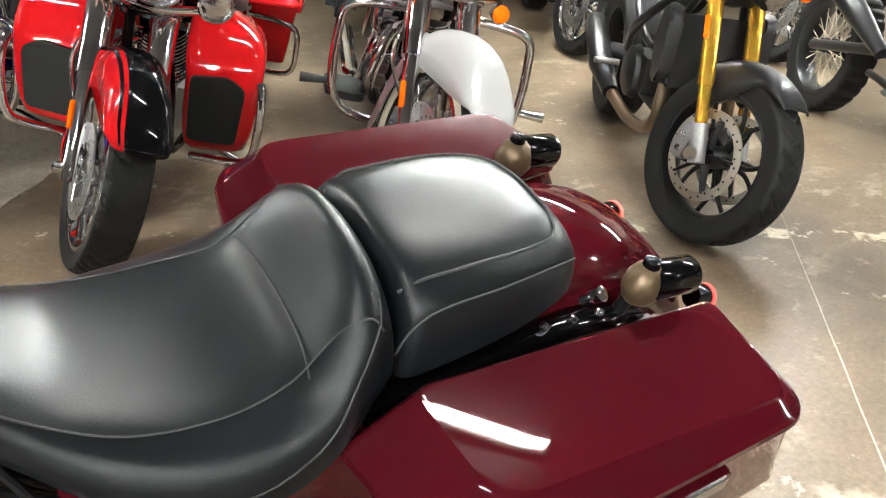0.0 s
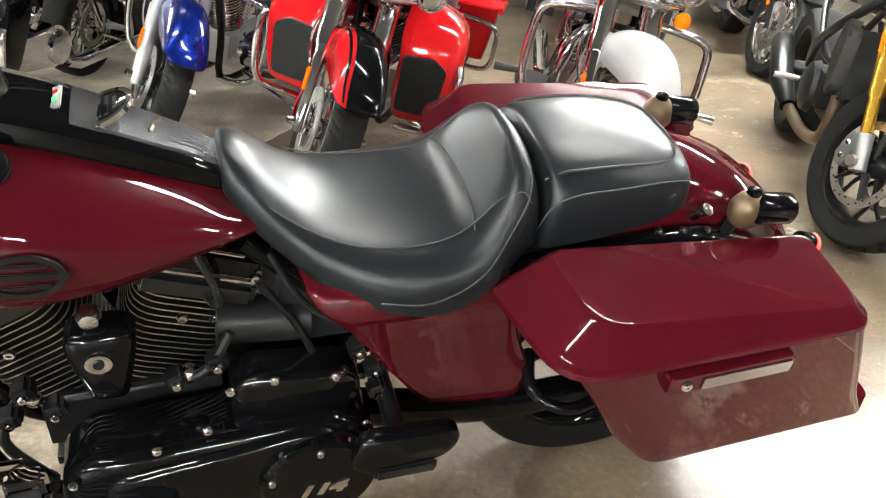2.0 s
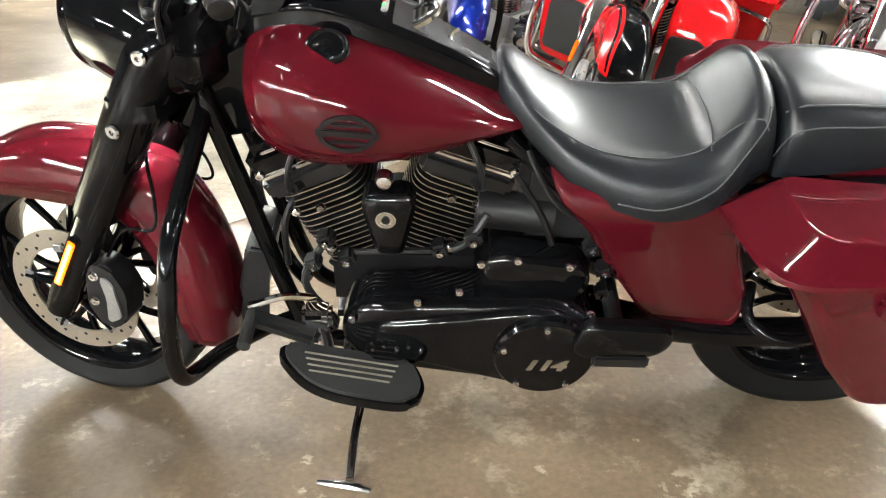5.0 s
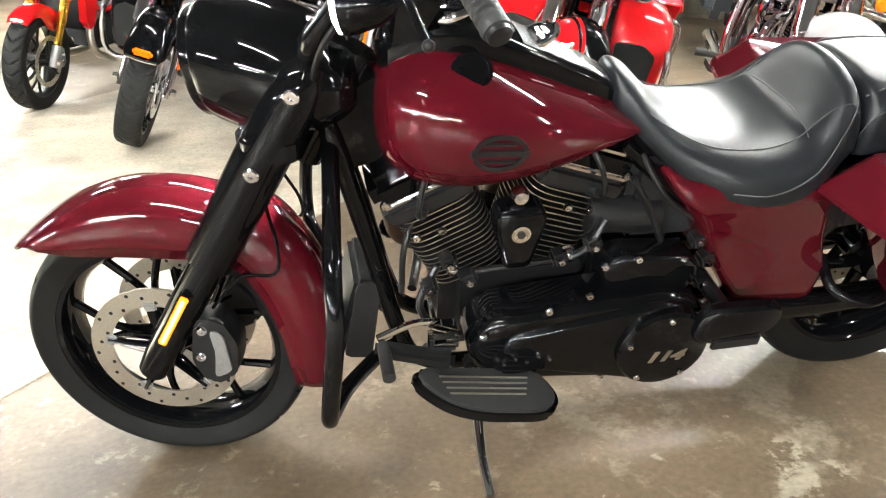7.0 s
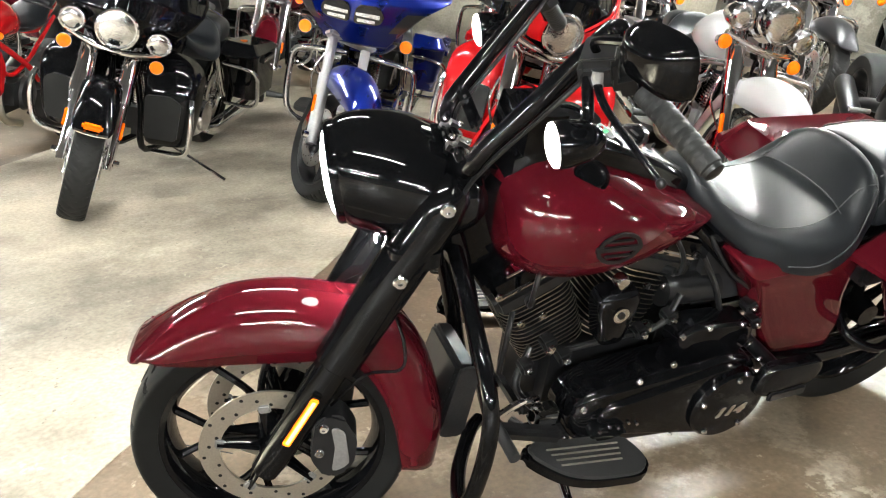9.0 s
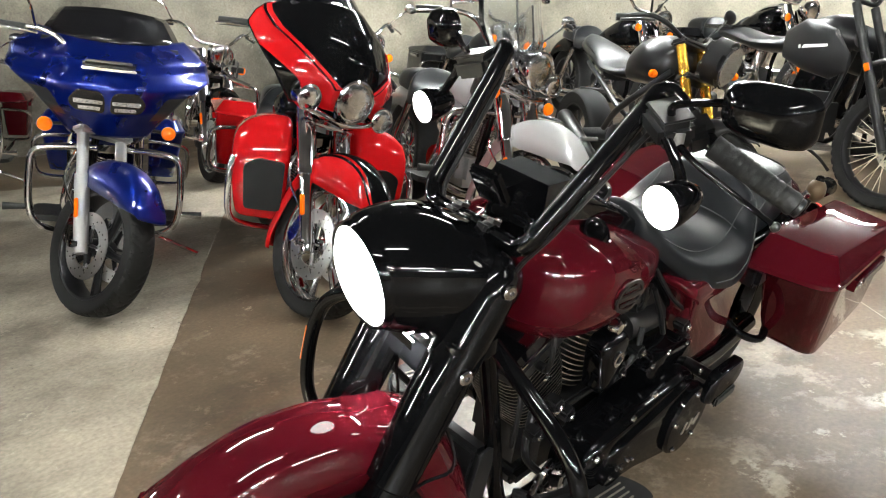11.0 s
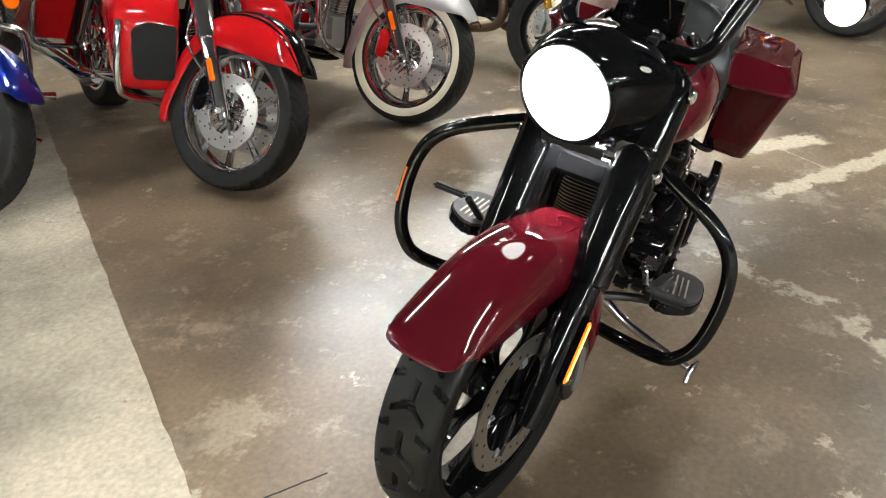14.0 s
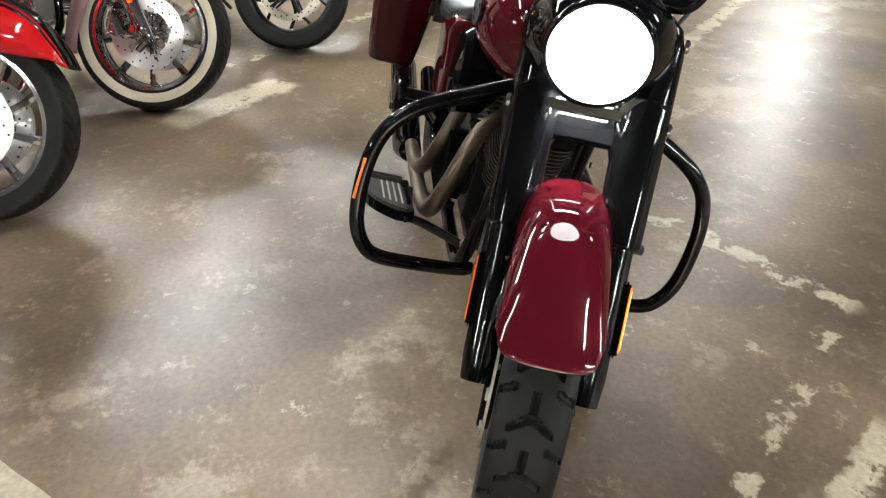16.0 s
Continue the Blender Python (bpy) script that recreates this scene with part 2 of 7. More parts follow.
def again(ob, m, parent=None):
    """One more object on the same mesh."""
    other = new(ob.name.split(".")[0], ob.data)
    other.parent = parent if parent is not None else ob.parent
    other.matrix_basis = m
    if "label" in ob:
        other["label"] = ob["label"]
    return other


def curve_through(points, steps=6):
    """Catmull-Rom through tuples of any length."""
    pts = [np.array(p, float) for p in points]
    pts = [2 * pts[0] - pts[1], *pts, 2 * pts[-1] - pts[-2]]
    out = []
    for a, b, c, d in zip(pts, pts[1:], pts[2:], pts[3:]):
        for n in range(steps):
            s = n / steps
            out.append(0.5 * (2 * b + (c - a) * s + (2 * a - 5 * b + 4 * c - d) * s * s + (3 * b - a - 3 * c + d) * s ** 3))
    return out + [pts[-2]]


def loft(rings, bm=None, cap=True, closed=True, index=0):
    bm = bm or bmesh.new()
    rows = [[bm.verts.new(tuple(p)) for p in ring] for ring in rings]
    n = len(rows[0])
    for a, b in zip(rows, rows[1:]):
        for i in range(n if closed else n - 1):
            j = (i + 1) % n
            bm.faces.new((a[i], a[j], b[j], b[i])).material_index = index
    if cap and closed:
        for row in (rows[0][::-1], rows[-1]):
            bm.faces.new(row).material_index = index
    return bm


def tube(points, radius, bm=None, segs=10, steps=5, smooth=True, index=0, flat=1.0):
    """A round bar along the points; radius may be a list with one value a point."""
    radii = list(radius) if isinstance(radius, (list, tuple)) else [radius] * len(points)
    rows = [(*p, r) for p, r in zip(points, radii)]
    rows = curve_through(rows, steps) if smooth and len(rows) > 2 else [np.array(r, float) for r in rows]
    pts = [Vector(r[:3]) for r in rows]
    rings, side = [], None
    for i, p in enumerate(pts):
        ahead = (pts[min(i + 1, len(pts) - 1)] - pts[max(i - 1, 0)]).normalized()
        if side is None:
            side = ahead.cross(Vector((0, 0, 1)) if abs(ahead.z) < 0.9 else Vector((0, 1, 0))).normalized()
        side = (side - ahead * side.dot(ahead)).normalized()
        other = ahead.cross(side)
        rings.append([p + (side * math.cos(a) + other * math.sin(a) * flat) * rows[i][3] for a in (2 * math.pi * k / segs for k in range(segs))])
    return loft(rings, bm, index=index)


def lathe(profile, centre, axis, bm=None, segs=32, index=0, cap=True):
    """Turns (distance along axis, radius) rows round the axis at centre."""
    axis, centre = Vector(axis).normalized(), Vector(centre)
    side = axis.cross(Vector((0, 0, 1)) if abs(axis.z) < 0.9 else Vector((1, 0, 0))).normalized()
    other = axis.cross(side)
    rings = [[centre + axis * h + (side * math.cos(a) + other * math.sin(a)) * max(r, 1e-4) for a in (2 * math.pi * k / segs for k in range(segs))] for h, r in profile]
    return loft(rings, bm, cap=cap, index=index)


def slab(outline, low, high, axis="y", bm=None, bevel=0.0, index=0, rim=None):
    """A plate: the outline (two coordinates a point) from low to high along the axis, with its edges bevelled."""
    own = bmesh.new()
    place = {"y": lambda a, b, c: (a, c, b), "z": lambda a, b, c: (a, b, c), "x": lambda a, b, c: (c, a, b)}[axis]
    rings = [[place(a, b, h) for a, b in outline] for h in (low, high)]
    loft(rings, own, index=index)
    if rim is not None:
        for f in own.faces:
            if len(f.verts) == 4:
                f.material_index = rim
    if bevel:
        edges = [e for e in own.edges if any(len(f.verts) == len(outline) for f in e.link_faces)]
        bmesh.ops.bevel(own, geom=edges, offset=bevel, segments=2, affect="EDGES", clamp_overlap=True)
    if bm is None:
        return own
    join(bm, own)
    return bm


def join(bm, other):
    table = {v: bm.verts.new(v.co) for v in other.verts}
    for f in other.faces:
        made = bm.faces.new([table[v] for v in f.verts])
        made.material_index = f.material_index
    other.free()
    return bm


def block(size, at=(0, 0, 0), turn=(0, 0, 0), bm=None, bevel=0.006, index=0, segs=2):
    own = bmesh.new()
    bmesh.ops.create_cube(own, size=1.0, matrix=pose(*at, *turn) @ Matrix.Diagonal((*size, 1)))
    if bevel:
        bmesh.ops.bevel(own, geom=list(own.edges), offset=min(bevel, min(size) * 0.45), segments=segs, affect="EDGES")
    for f in own.faces:
        f.material_index = index
    if bm is None:
        return own
    return join(bm, own)


def ball(radius, at, scale=(1, 1, 1), bm=None, index=0, segs=16, turn=(0, 0, 0)):
    own = bmesh.new()
    bmesh.ops.create_uvsphere(own, u_segments=segs, v_segments=max(8, segs // 2), radius=radius, matrix=pose(*at, *turn) @ Matrix.Diagonal((*scale, 1)))
    for f in own.faces:
        f.material_index = index
    return own if bm is None else join(bm, own)


def circle(cx, cy, r, n=32, start=0.0):
    return [(cx + r * math.cos(start + 2 * math.pi * k / n), cy + r * math.sin(start + 2 * math.pi * k / n)) for k in range(n)]


def rounded(points, radius, n=5):
    """The outline with its corners rounded; radius may be a list."""
    out, count = [], len(points)
    dims = len(points[0])
    for i, p in enumerate(points):
        p = np.array(p, float)
        a, b = np.array(points[i - 1], float) - p, np.array(points[(i + 1) % count], float) - p
        r = radius[i] if isinstance(radius, (list, tuple)) else radius
        la, lb = np.linalg.norm(a), np.linalg.norm(b)
        s, e = p + a / la * min(r, la * 0.49), p + b / lb * min(r, lb * 0.49)
        for k in range(n + 1):
            q = k / n
            out.append(tuple(((1 - q) ** 2 * s + 2 * q * (1 - q) * p + q * q * e)[:dims]))
    return out


def hull_of_circles(circles, n=20):
    """Outline round several circles (x, y, r), for cases and covers."""
    pts = [(x + r * math.cos(a), y + r * math.sin(a)) for x, y, r in circles for a in (2 * math.pi * k / n for k in range(n))]
    pts = sorted(set((round(a, 5), round(b, 5)) for a, b in pts))

    def half(some):
        chain = []
        for p in some:
            while len(chain) > 1 and (chain[-1][0] - chain[-2][0]) * (p[1] - chain[-2][1]) - (chain[-1][1] - chain[-2][1]) * (p[0] - chain[-2][0]) <= 0:
                chain.pop()
            chain.append(p)
        return chain[:-1]
    return half(pts) + half(pts[::-1])


def words(text, size, m, mat, parent, name="lettering", deep=0.001, slant=0.0, heavy=0.0):
    data = bpy.data.curves.new(name, "FONT")
    data.shear, data.offset = slant, heavy
    data.body, data.size, data.extrude, data.align_x, data.align_y = text, size, deep, "CENTER", "CENTER"
    ob = bpy.data.objects.new(name, data)
    me = bpy.data.meshes.new_from_object(ob)
    bpy.data.objects.remove(ob)
    me.materials.clear()
    me.materials.append(mat)
    out = new(name, me)
    out.parent, out.matrix_basis = parent, m
    return out


def thing(name, m, label, category, group=""):
    ob = new(name)
    ob.empty_display_size = 0.1
    ob.matrix_basis = m
    return tagged(ob, label, category, group)


def steering(angle, trail_x, rake=26.0):
    """Turn of the front end about its raked axis, positive to the left."""
    axis = Vector((-math.sin(radians(rake)), 0, math.cos(radians(rake))))
    foot = Matrix.Translation((trail_x, 0, 0))
    return foot @ Matrix.Rotation(radians(angle), 4, axis) @ foot.inverted()


def dome(outline, y0, y1, edge, s=1, bm=None, flat=0.0):
    """A cover in the x-z plane from y0 to y1 whose rim is rounded over the width edge."""
    pts = np.array(outline)
    mid = pts.mean(0)
    reach = np.linalg.norm(pts - mid, axis=1).mean()
    rings = [[(x, s * y0, z) for x, z in pts]]
    for k in range(7):
        a = math.pi / 2 * k / 6
        q = 1 - edge / reach * (1 - math.cos(a))
        h = y1 - edge * 0.7 + edge * 0.7 * math.sin(a)
        rings.append([(mid[0] + (x - mid[0]) * q, s * h, mid[1] + (z - mid[1]) * q) for x, z in pts])
    inner = 1 - edge / reach
    for k in (0.66, 0.33, 0.02):
        rings.append([(mid[0] + (x - mid[0]) * inner * k, s * (y1 + flat * (1 - k * k)), mid[1] + (z - mid[1]) * inner * k) for x, z in pts])
    return loft(rings, bm)


# ---- the hall ----
def big_sheet(name, corners, mat, thick=-0.2):
    bm = bmesh.new()
    low = [Vector(c) + Vector((0, 0, thick)) for c in corners]
    loft([low, [Vector(c) for c in corners]], bm)
    return tagged(part(name, bm, mat), kind="structure")


SPAN_U, BACK_W, FRONT_W, HIGH = (-16.0, 16.0), 7.0, -16.0, 2.75
floor = big_sheet("floor", [hall(SPAN_U[0], FRONT_W), hall(SPAN_U[1], FRONT_W), hall(SPAN_U[1], BACK_W), hall(SPAN_U[0], BACK_W)], FLOOR)
tagged(floor, "worn brown sealed concrete floor with peeling pale paint", "floor")

# the paler slab whose chipped edge runs past the front of the motorcycles
edge_a, edge_b = Vector((-1.15, 0.53, 0)), Vector((0.5, 2.57, 0))
along = (edge_b - edge_a).normalized()
across = Vector((-along.y, along.x, 0))
rim_points = []
for k in range(161):
    s = -6.0 + k * 0.07
    chip = 0.005 * noise.noise((s * 9, 0, 0)) + 0.007 * noise.noise((s * 31, 4, 0)) - max(0, noise.noise((s * 4.3, 9, 0)) - 0.25) * 0.025
    rim_points.append(edge_a + along * s + across * chip)
bm = bmesh.new()
near = [p + Vector((0, 0, 0.004)) for p in rim_points]
loft([[p + Vector((0, 0, -0.02)) for p in rim_points], near, [p + across * 2.6 for p in near]], bm, closed=False)
tagged(part("pale_slab", bm, SLAB), "paler bare concrete slab with a chipped edge", "floor", kind="structure")

# fine saw-cut joints in the floor
for (x0, y0), (x1, y1) in (((2.72, 0.62), (1.3, -0.85)), ((-0.93, 0.33), (-1.11, 0.475))):
    bm = bmesh.new()
    pts = [Vector((x0 + (x1 - x0) * k / 12, y0 + (y1 - y0) * k / 12, 0.0005)) + Vector((0.004 * noise.noise((k * 0.8, x0, 0)), 0, 0)) for k in range(13)]
    sideways = Vector((y1 - y0, x0 - x1, 0)).normalized() * 0.0025
    loft([[p - sideways for p in pts], [p + sideways + Vector((0, 0, 0.0005)) for p in pts]], bm, closed=False)
    pale_line = x0 > 0
    tagged(part("floor_joint", bm, SLAB if pale_line else DARK_ALLOY), "thin pale filled joint in the concrete floor" if pale_line else "thin dark crack in the concrete floor", "floor joint", kind="structure")


def wall_between(name, a, b, label, mat=WALL, thick=0.25):
    a, b = Vector(a), Vector(b)
    d = (b - a).normalized()
    n = Vector((-d.y, d.x, 0)) * thick
    bm = bmesh.new()
    loft([[a, b, b + n, a + n], [p + Vector((0, 0, HIGH)) for p in (a, b, b + n, a + n)]], bm)
    return tagged(part(name, bm, mat), label, "wall", kind="structure")


wall_between("wall_back", hall(SPAN_U[1], BACK_W), hall(SPAN_U[0], BACK_W), "bare beige concrete wall behind the motorcycles").scale = (1, 1, 1)
# unseen walls, coloured dark so that glossy parts reflect little
wall_between("wall_side_a", hall(SPAN_U[0], BACK_W), hall(SPAN_U[0], FRONT_W), "unseen concrete side wall, coloured dark for shade", SHADED_WALL)
wall_between("wall_front", hall(SPAN_U[0], FRONT_W), hall(SPAN_U[1], FRONT_W), "unseen concrete front wall, coloured dark for shade", SHADED_WALL)
wall_between("wall_side_b", hall(SPAN_U[1], FRONT_W), hall(SPAN_U[1], BACK_W), "unseen concrete side wall, coloured dark for shade", SHADED_WALL)
bm = bmesh.new()
top = [hall(SPAN_U[0], FRONT_W, HIGH), hall(SPAN_U[1], FRONT_W, HIGH), hall(SPAN_U[1], BACK_W, HIGH), hall(SPAN_U[0], BACK_W, HIGH)]
loft([top, [p + Vector((0, 0, 0.3)) for p in top]], bm)
tagged(part("ceiling", bm, CEILING), "rough grey concrete ceiling", "ceiling", kind="structure")

# formwork joints of the back wall
for k in range(9):
    u = -10 + 2.44 * k
    bm = block((0.012, 0.006, HIGH - 0.02), (0, 0, HIGH / 2), bevel=0.002)
    tagged(part("wall_joint", bm, CEILING, m=Matrix.Translation(hall(u, BACK_W - 0.001)) @ pose(0, 0, 0, 0, 0, HALL_TURN)), "narrow vertical joint in the concrete wall", "wall joint", kind="structure")


# ---- ceiling lamps ----
def tube_lamp(glow):
    root = thing("ceiling_lamp", pose(0, 0, HIGH), "white single-tube fluorescent ceiling lamp, lit", "lamp", "ceiling lamps")
    part("housing", block((1.3, 0.075, 0.055), (0, 0, -0.0275), bevel=0.008), FIXTURE, root)
    part("tube", tube([(-0.6, 0, -0.082), (0.6, 0, -0.082)], 0.019, smooth=False, segs=10), glow, root, "lit fluorescent tube")
    for x in (-0.62, 0.62):
        part("lamp_socket", block((0.03, 0.04, 0.05), (x, 0, -0.078), bevel=0.004), FIXTURE, root)
    return root


first = tube_lamp(TUBE_ON)
# fixtures hang end to end in pairs
pairs = [(1.65, 4.0), (-7.3, 4.5), (6.0, 5.2), (8.9, 0.3), (-7.0, -0.6), (-6.5, -8.6), (-2.5, -8.6), (1.5, -8.6), (5.5, -8.6), (-4.0, -13.0), (4.0, -13.0)]
spots = [(u + side * 0.68, w) for u, w in pairs for side in (-1, 1)]
for n, (u, w) in enumerate(spots):
    at = Matrix.Translation(hall(u, w, HIGH)) @ pose(0, 0, 0, 0, 0, HALL_TURN)
    if n == 0:
        first.matrix_basis = at
    else:
        copy_thing(first, at)
# weaker unseen lamps, added for highlights on the tops and some fill
weak = tube_lamp(TUBE_WEAK)
tagged(weak, "slim ceiling lamp with a weak tube, lit, added for highlights and fill", "lamp", "ceiling lamps")
weak.matrix_basis = Matrix.Translation(hall(1.2, 1.1, HIGH)) @ pose(0, 0, 0, 0, 0, HALL_TURN)
for u, w in ((-1.5, 1.1), (-4.4, 1.1), (-0.4, -2.2), (3.6, 0.2)):
    copy_thing(weak, Matrix.Translation(hall(u, w, HIGH)) @ pose(0, 0, 0, 0, 0, HALL_TURN))


# ---- wheels ----
def tyre(R, half, rim_r, hub_x=0, grooves=None, around=96, across=14):
    """A tyre round the y axis at the origin; grooves gives the depth at (arc length, sideways place)."""
    bm = bmesh.new()
    rows = []
    for k in range(around):
        a = 2 * math.pi * k / around
        ring = []
        for j in range(across + 1):
            s = -1 + 2 * j / across
            b = s * math.pi * 0.62
            y = half * math.copysign(min(1, abs(math.sin(b))) ** 0.85, s) if abs(b) < math.pi / 2 else half * math.copysign(1 - 0.16 * (abs(b) - math.pi / 2) / 0.38, s)
            span = R - rim_r
            r = R - span * 0.34 * (abs(s) * 1.24) ** 2.3 if abs(b) < math.pi / 2 else R - span * (0.34 * (1.0) ** 2 + 0.66 * (abs(b) - math.pi / 2) / 0.378)
            r = max(r, rim_r)
            if grooves and abs(b) < math.pi * 0.47:
                r -= grooves(a * R, y)
            ring.append((r * math.sin(a), y, r * math.cos(a)))
        rows.append(ring)
    verts = [[bm.verts.new(p) for p in ring] for ring in rows]
    for k in range(around):
        p, q = verts[k], verts[(k + 1) % around]
        for j in range(across):
            bm.faces.new((p[j], p[j + 1], q[j + 1], q[j]))
        bm.faces.new((p[across], p[0], q[0], q[across]))
    return bm


def chevrons(pitch, width, depth, half):
    """Y-shaped tread cuts: a short centre cut that forks to both shoulders, with slashes between."""
    def groove(s, y):
        near = abs(y) / half
        if near > 0.95:
            return 0.0
        phase = s % pitch
        arm = abs(phase - pitch * 0.42 - 0.75 * abs(y)) < width * 0.5 and near < 0.55
        stem = near < width * 0.5 / half and phase < pitch * 0.44
        slash = abs((s + pitch * 0.5) % pitch - pitch * 0.3 - 0.5 * abs(y)) < width * 0.45 and 0.5 < near < 0.93
        return depth if arm or stem or slash else 0.0
    return groove


def sweeping(pitch, width, depth, half):
    """Long curved cuts that sweep from near the middle out to each shoulder, set off from one side to the other."""
    def groove(s, y):
        near = abs(y) / half
        if not 0.08 < near < 0.95:
            return 0.0
        shift = pitch * 0.5 if y > 0 else 0.0
        phase = (s + shift + 1.5 * abs(y) - 0.5 * half * near * near) % pitch
        short = (s + shift + pitch * 0.5 + 0.9 * abs(y)) % pitch
        return depth if phase < width or (short < width * 0.8 and 0.45 < near < 0.9) else 0.0
    return groove


def disc_rotor(R, r_in, y, thick=0.005, holes=30):
    bm = lathe([(y - thick / 2, r_in), (y - thick / 2, R), (y + thick / 2, R), (y + thick / 2, r_in), (y - thick / 2, r_in)], (0, 0, 0), (0, 1, 0), segs=60, cap=False)
    wide = R - r_in
    for k in range(holes):
        a = 2 * math.pi * k / holes
        r = r_in + wide * (0.22, 0.5, 0.78)[k % 3]
        lathe([(y - thick / 2 - 0.0006, 0.0042), (y + thick / 2 + 0.0006, 0.0042)], (r * math.sin(a), 0, r * math.cos(a)), (0, 1, 0), bm, segs=8, index=1)
    return bm


def wheel(parent, name, at, R, half, rim_r, mat, style, m=None, grooves=None, around=96, discs=(1,), disc_r=0.15, white=False, cross=14, rotor=None, ring=0.72, rubber=None):
    """Hub mesh with tyre, rim, spokes and discs under it; the wheel turns round its y axis."""
    place = (m or Matrix()) @ Matrix.Translation(at)
    hub = part(name, lathe([(-0.062, 0.012), (-0.062, 0.034), (-0.03, 0.04), (0.03, 0.04), (0.062, 0.034), (0.062, 0.012)], (0, 0, 0), (0, 1, 0), segs=20), mat, parent, m=place)
    part("tyre", tyre(R, half, rim_r, grooves=grooves, around=around, across=cross), rubber or PALER_RUBBER, hub, "black treaded tyre")
    if white:
        for s in (-1, 1):
            part("whitewall", lathe([(s * half * 0.93, rim_r + 0.012), (s * (half * 1.0 + 0.003), rim_r + 0.03), (s * half * 0.99, rim_r + 0.05), (s * half * 0.9, rim_r + 0.03)], (0, 0, 0), (0, 1, 0), segs=64, cap=False), IVORY, hub, "cream whitewall band")
    rw = half * 0.82
    part("rim", lathe([(-rw, rim_r + 0.004), (-rw, rim_r - 0.012), (-rw * 0.7, rim_r - 0.022), (0, rim_r - 0.028), (rw * 0.7, rim_r - 0.022), (rw, rim_r - 0.012), (rw, rim_r + 0.004), (0, rim_r - 0.004), (-rw, rim_r + 0.004)], (0, 0, 0), (0, 1, 0), segs=64, cap=False), mat, hub)
    deep = rim_r - 0.02
    if style == "wire":
        for k in range(36):
            a, s = 2 * math.pi * k / 36, 1 if k % 2 else -1
            lead = 0.35 if (k // 2) % 2 else -0.35
            part("spoke", tube([(0.035 * math.sin(a + lead), s * 0.035, 0.035 * math.cos(a + lead)), (deep * math.sin(a), s * 0.006, deep * math.cos(a))], 0.0022, smooth=False, segs=6), CHROME if mat is not GREY else IVORY, hub)
    else:
        pairs = {"split": 5, "five": 5, "nine": 9, "seven": 7}[style]
        for k in range(pairs):
            a = 2 * math.pi * k / pairs + 0.3
            if style == "split":
                for lean in (-1, 1):
                    e, h = a + lean * 0.3, a + lean * 0.08
                    bm = tube([(0.035 * math.sin(h), 0.012, 0.035 * math.cos(h)), (0.12 * math.sin(a + lean * 0.1), 0.016, 0.12 * math.cos(a + lean * 0.1)), (deep * math.sin(e), 0.012, deep * math.cos(e))], [0.016, 0.0085, 0.009], segs=8, steps=4)
                    part("spoke", bm, mat, hub)
            else:
                wide = 0.018 if style != "five" else 0.024
                bm = tube([(0.03 * math.sin(a), 0, 0.03 * math.cos(a)), (0.5 * deep * math.sin(a + 0.05), 0.008, 0.5 * deep * math.cos(a + 0.05)), (deep * math.sin(a), 0, deep * math.cos(a))], [wide * 1.2, wide * 0.75, wide], segs=8, steps=3)
                part("spoke", bm, mat, hub)
    for s in discs:
        d = part("brake_disc", disc_rotor(disc_r, disc_r * ring, s * 0.072), rotor or [STEEL, SATIN], hub, "drilled steel brake disc")
        carrier = bmesh.new()
        for k in range(5):
            a = 2 * math.pi * k / 5
            tube([(0.03 * math.sin(a), s * 0.066, 0.03 * math.cos(a)), (disc_r * (ring + 0.04) * math.sin(a + 0.12), s * 0.074, disc_r * (ring + 0.04) * math.cos(a + 0.12))], [0.02, 0.012], carrier, smooth=False, segs=8, flat=0.4)
        part("disc_carrier", carrier, mat, d)
        if ring < 0.75:
            for k in range(5):
                a = 2 * math.pi * k / 5 + 0.12
                part("disc_lug", block((0.026, 0.008, 0.022), (0, 0, 0), bevel=0.004), ALLOY, d, m=pose(disc_r * ring * math.sin(a), s * 0.076, disc_r * ring * math.cos(a), 0, math.degrees(a), 0))
    return hub


def fender(stations, half, mat, parent, name, m=None, thick=0.004, n=14, label="", square=0.75, fine=5, arc=(-1, 1), span=(0, 1), grow=0.0):
    """A mudguard: rows of top centre (x, z) and lower edge (x, z), rounded over across its width."""
    rows = curve_through(stations, fine)
    rows = rows[int(span[0] * len(rows)):max(2, int(span[1] * len(rows)))]
    rings = []
    for i, (tx, tz, ex, ez) in enumerate(rows):
        ring = []
        end = min(i, len(rows) - 1 - i) * 5 / fine
        w = (half + grow) * (0.86 + 0.14 * min(1, end / 4))
        for k in range(n + 1):
            a = math.pi / 2 * (arc[0] + (arc[1] - arc[0]) * k / n)
            y = w * math.copysign(abs(math.sin(a)) ** square, a)
            q = abs(math.cos(a)) ** 0.62 * (1 + grow * 8)
            ring.append((ex + (tx - ex) * q, y, ez + (tz - ez) * q))
        rings.append(ring)
    bm = loft(rings, closed=False)
    ob = part(name, bm, mat, parent, label, m)
    solid = ob.modifiers.new("thickness", "SOLIDIFY")
    solid.thickness, solid.offset = thick, -1
    return ob


def bolt(parent, at, axis, r=0.008, mat=CHROME, m=None, h=0.006):
    bm = lathe([(0, r * 1.15), (h * 0.5, r * 1.1), (h, r * 0.8), (h, r * 0.35), (h * 0.6, r * 0.3)], at, axis, segs=12)
    return part("bolt", bm, mat, parent, m=m)


# ---- the maroon touring motorcycle ----
bike = thing("motorcycle", pose(-0.053, 0.001, 0, -LEAN, 0, 178.8), "dark red touring cruiser with black forks, leaning on its stand", "motorcycle")
STEER = Matrix.Translation((0, -0.013, 0)) @ steering(-16.0, 0.9825)
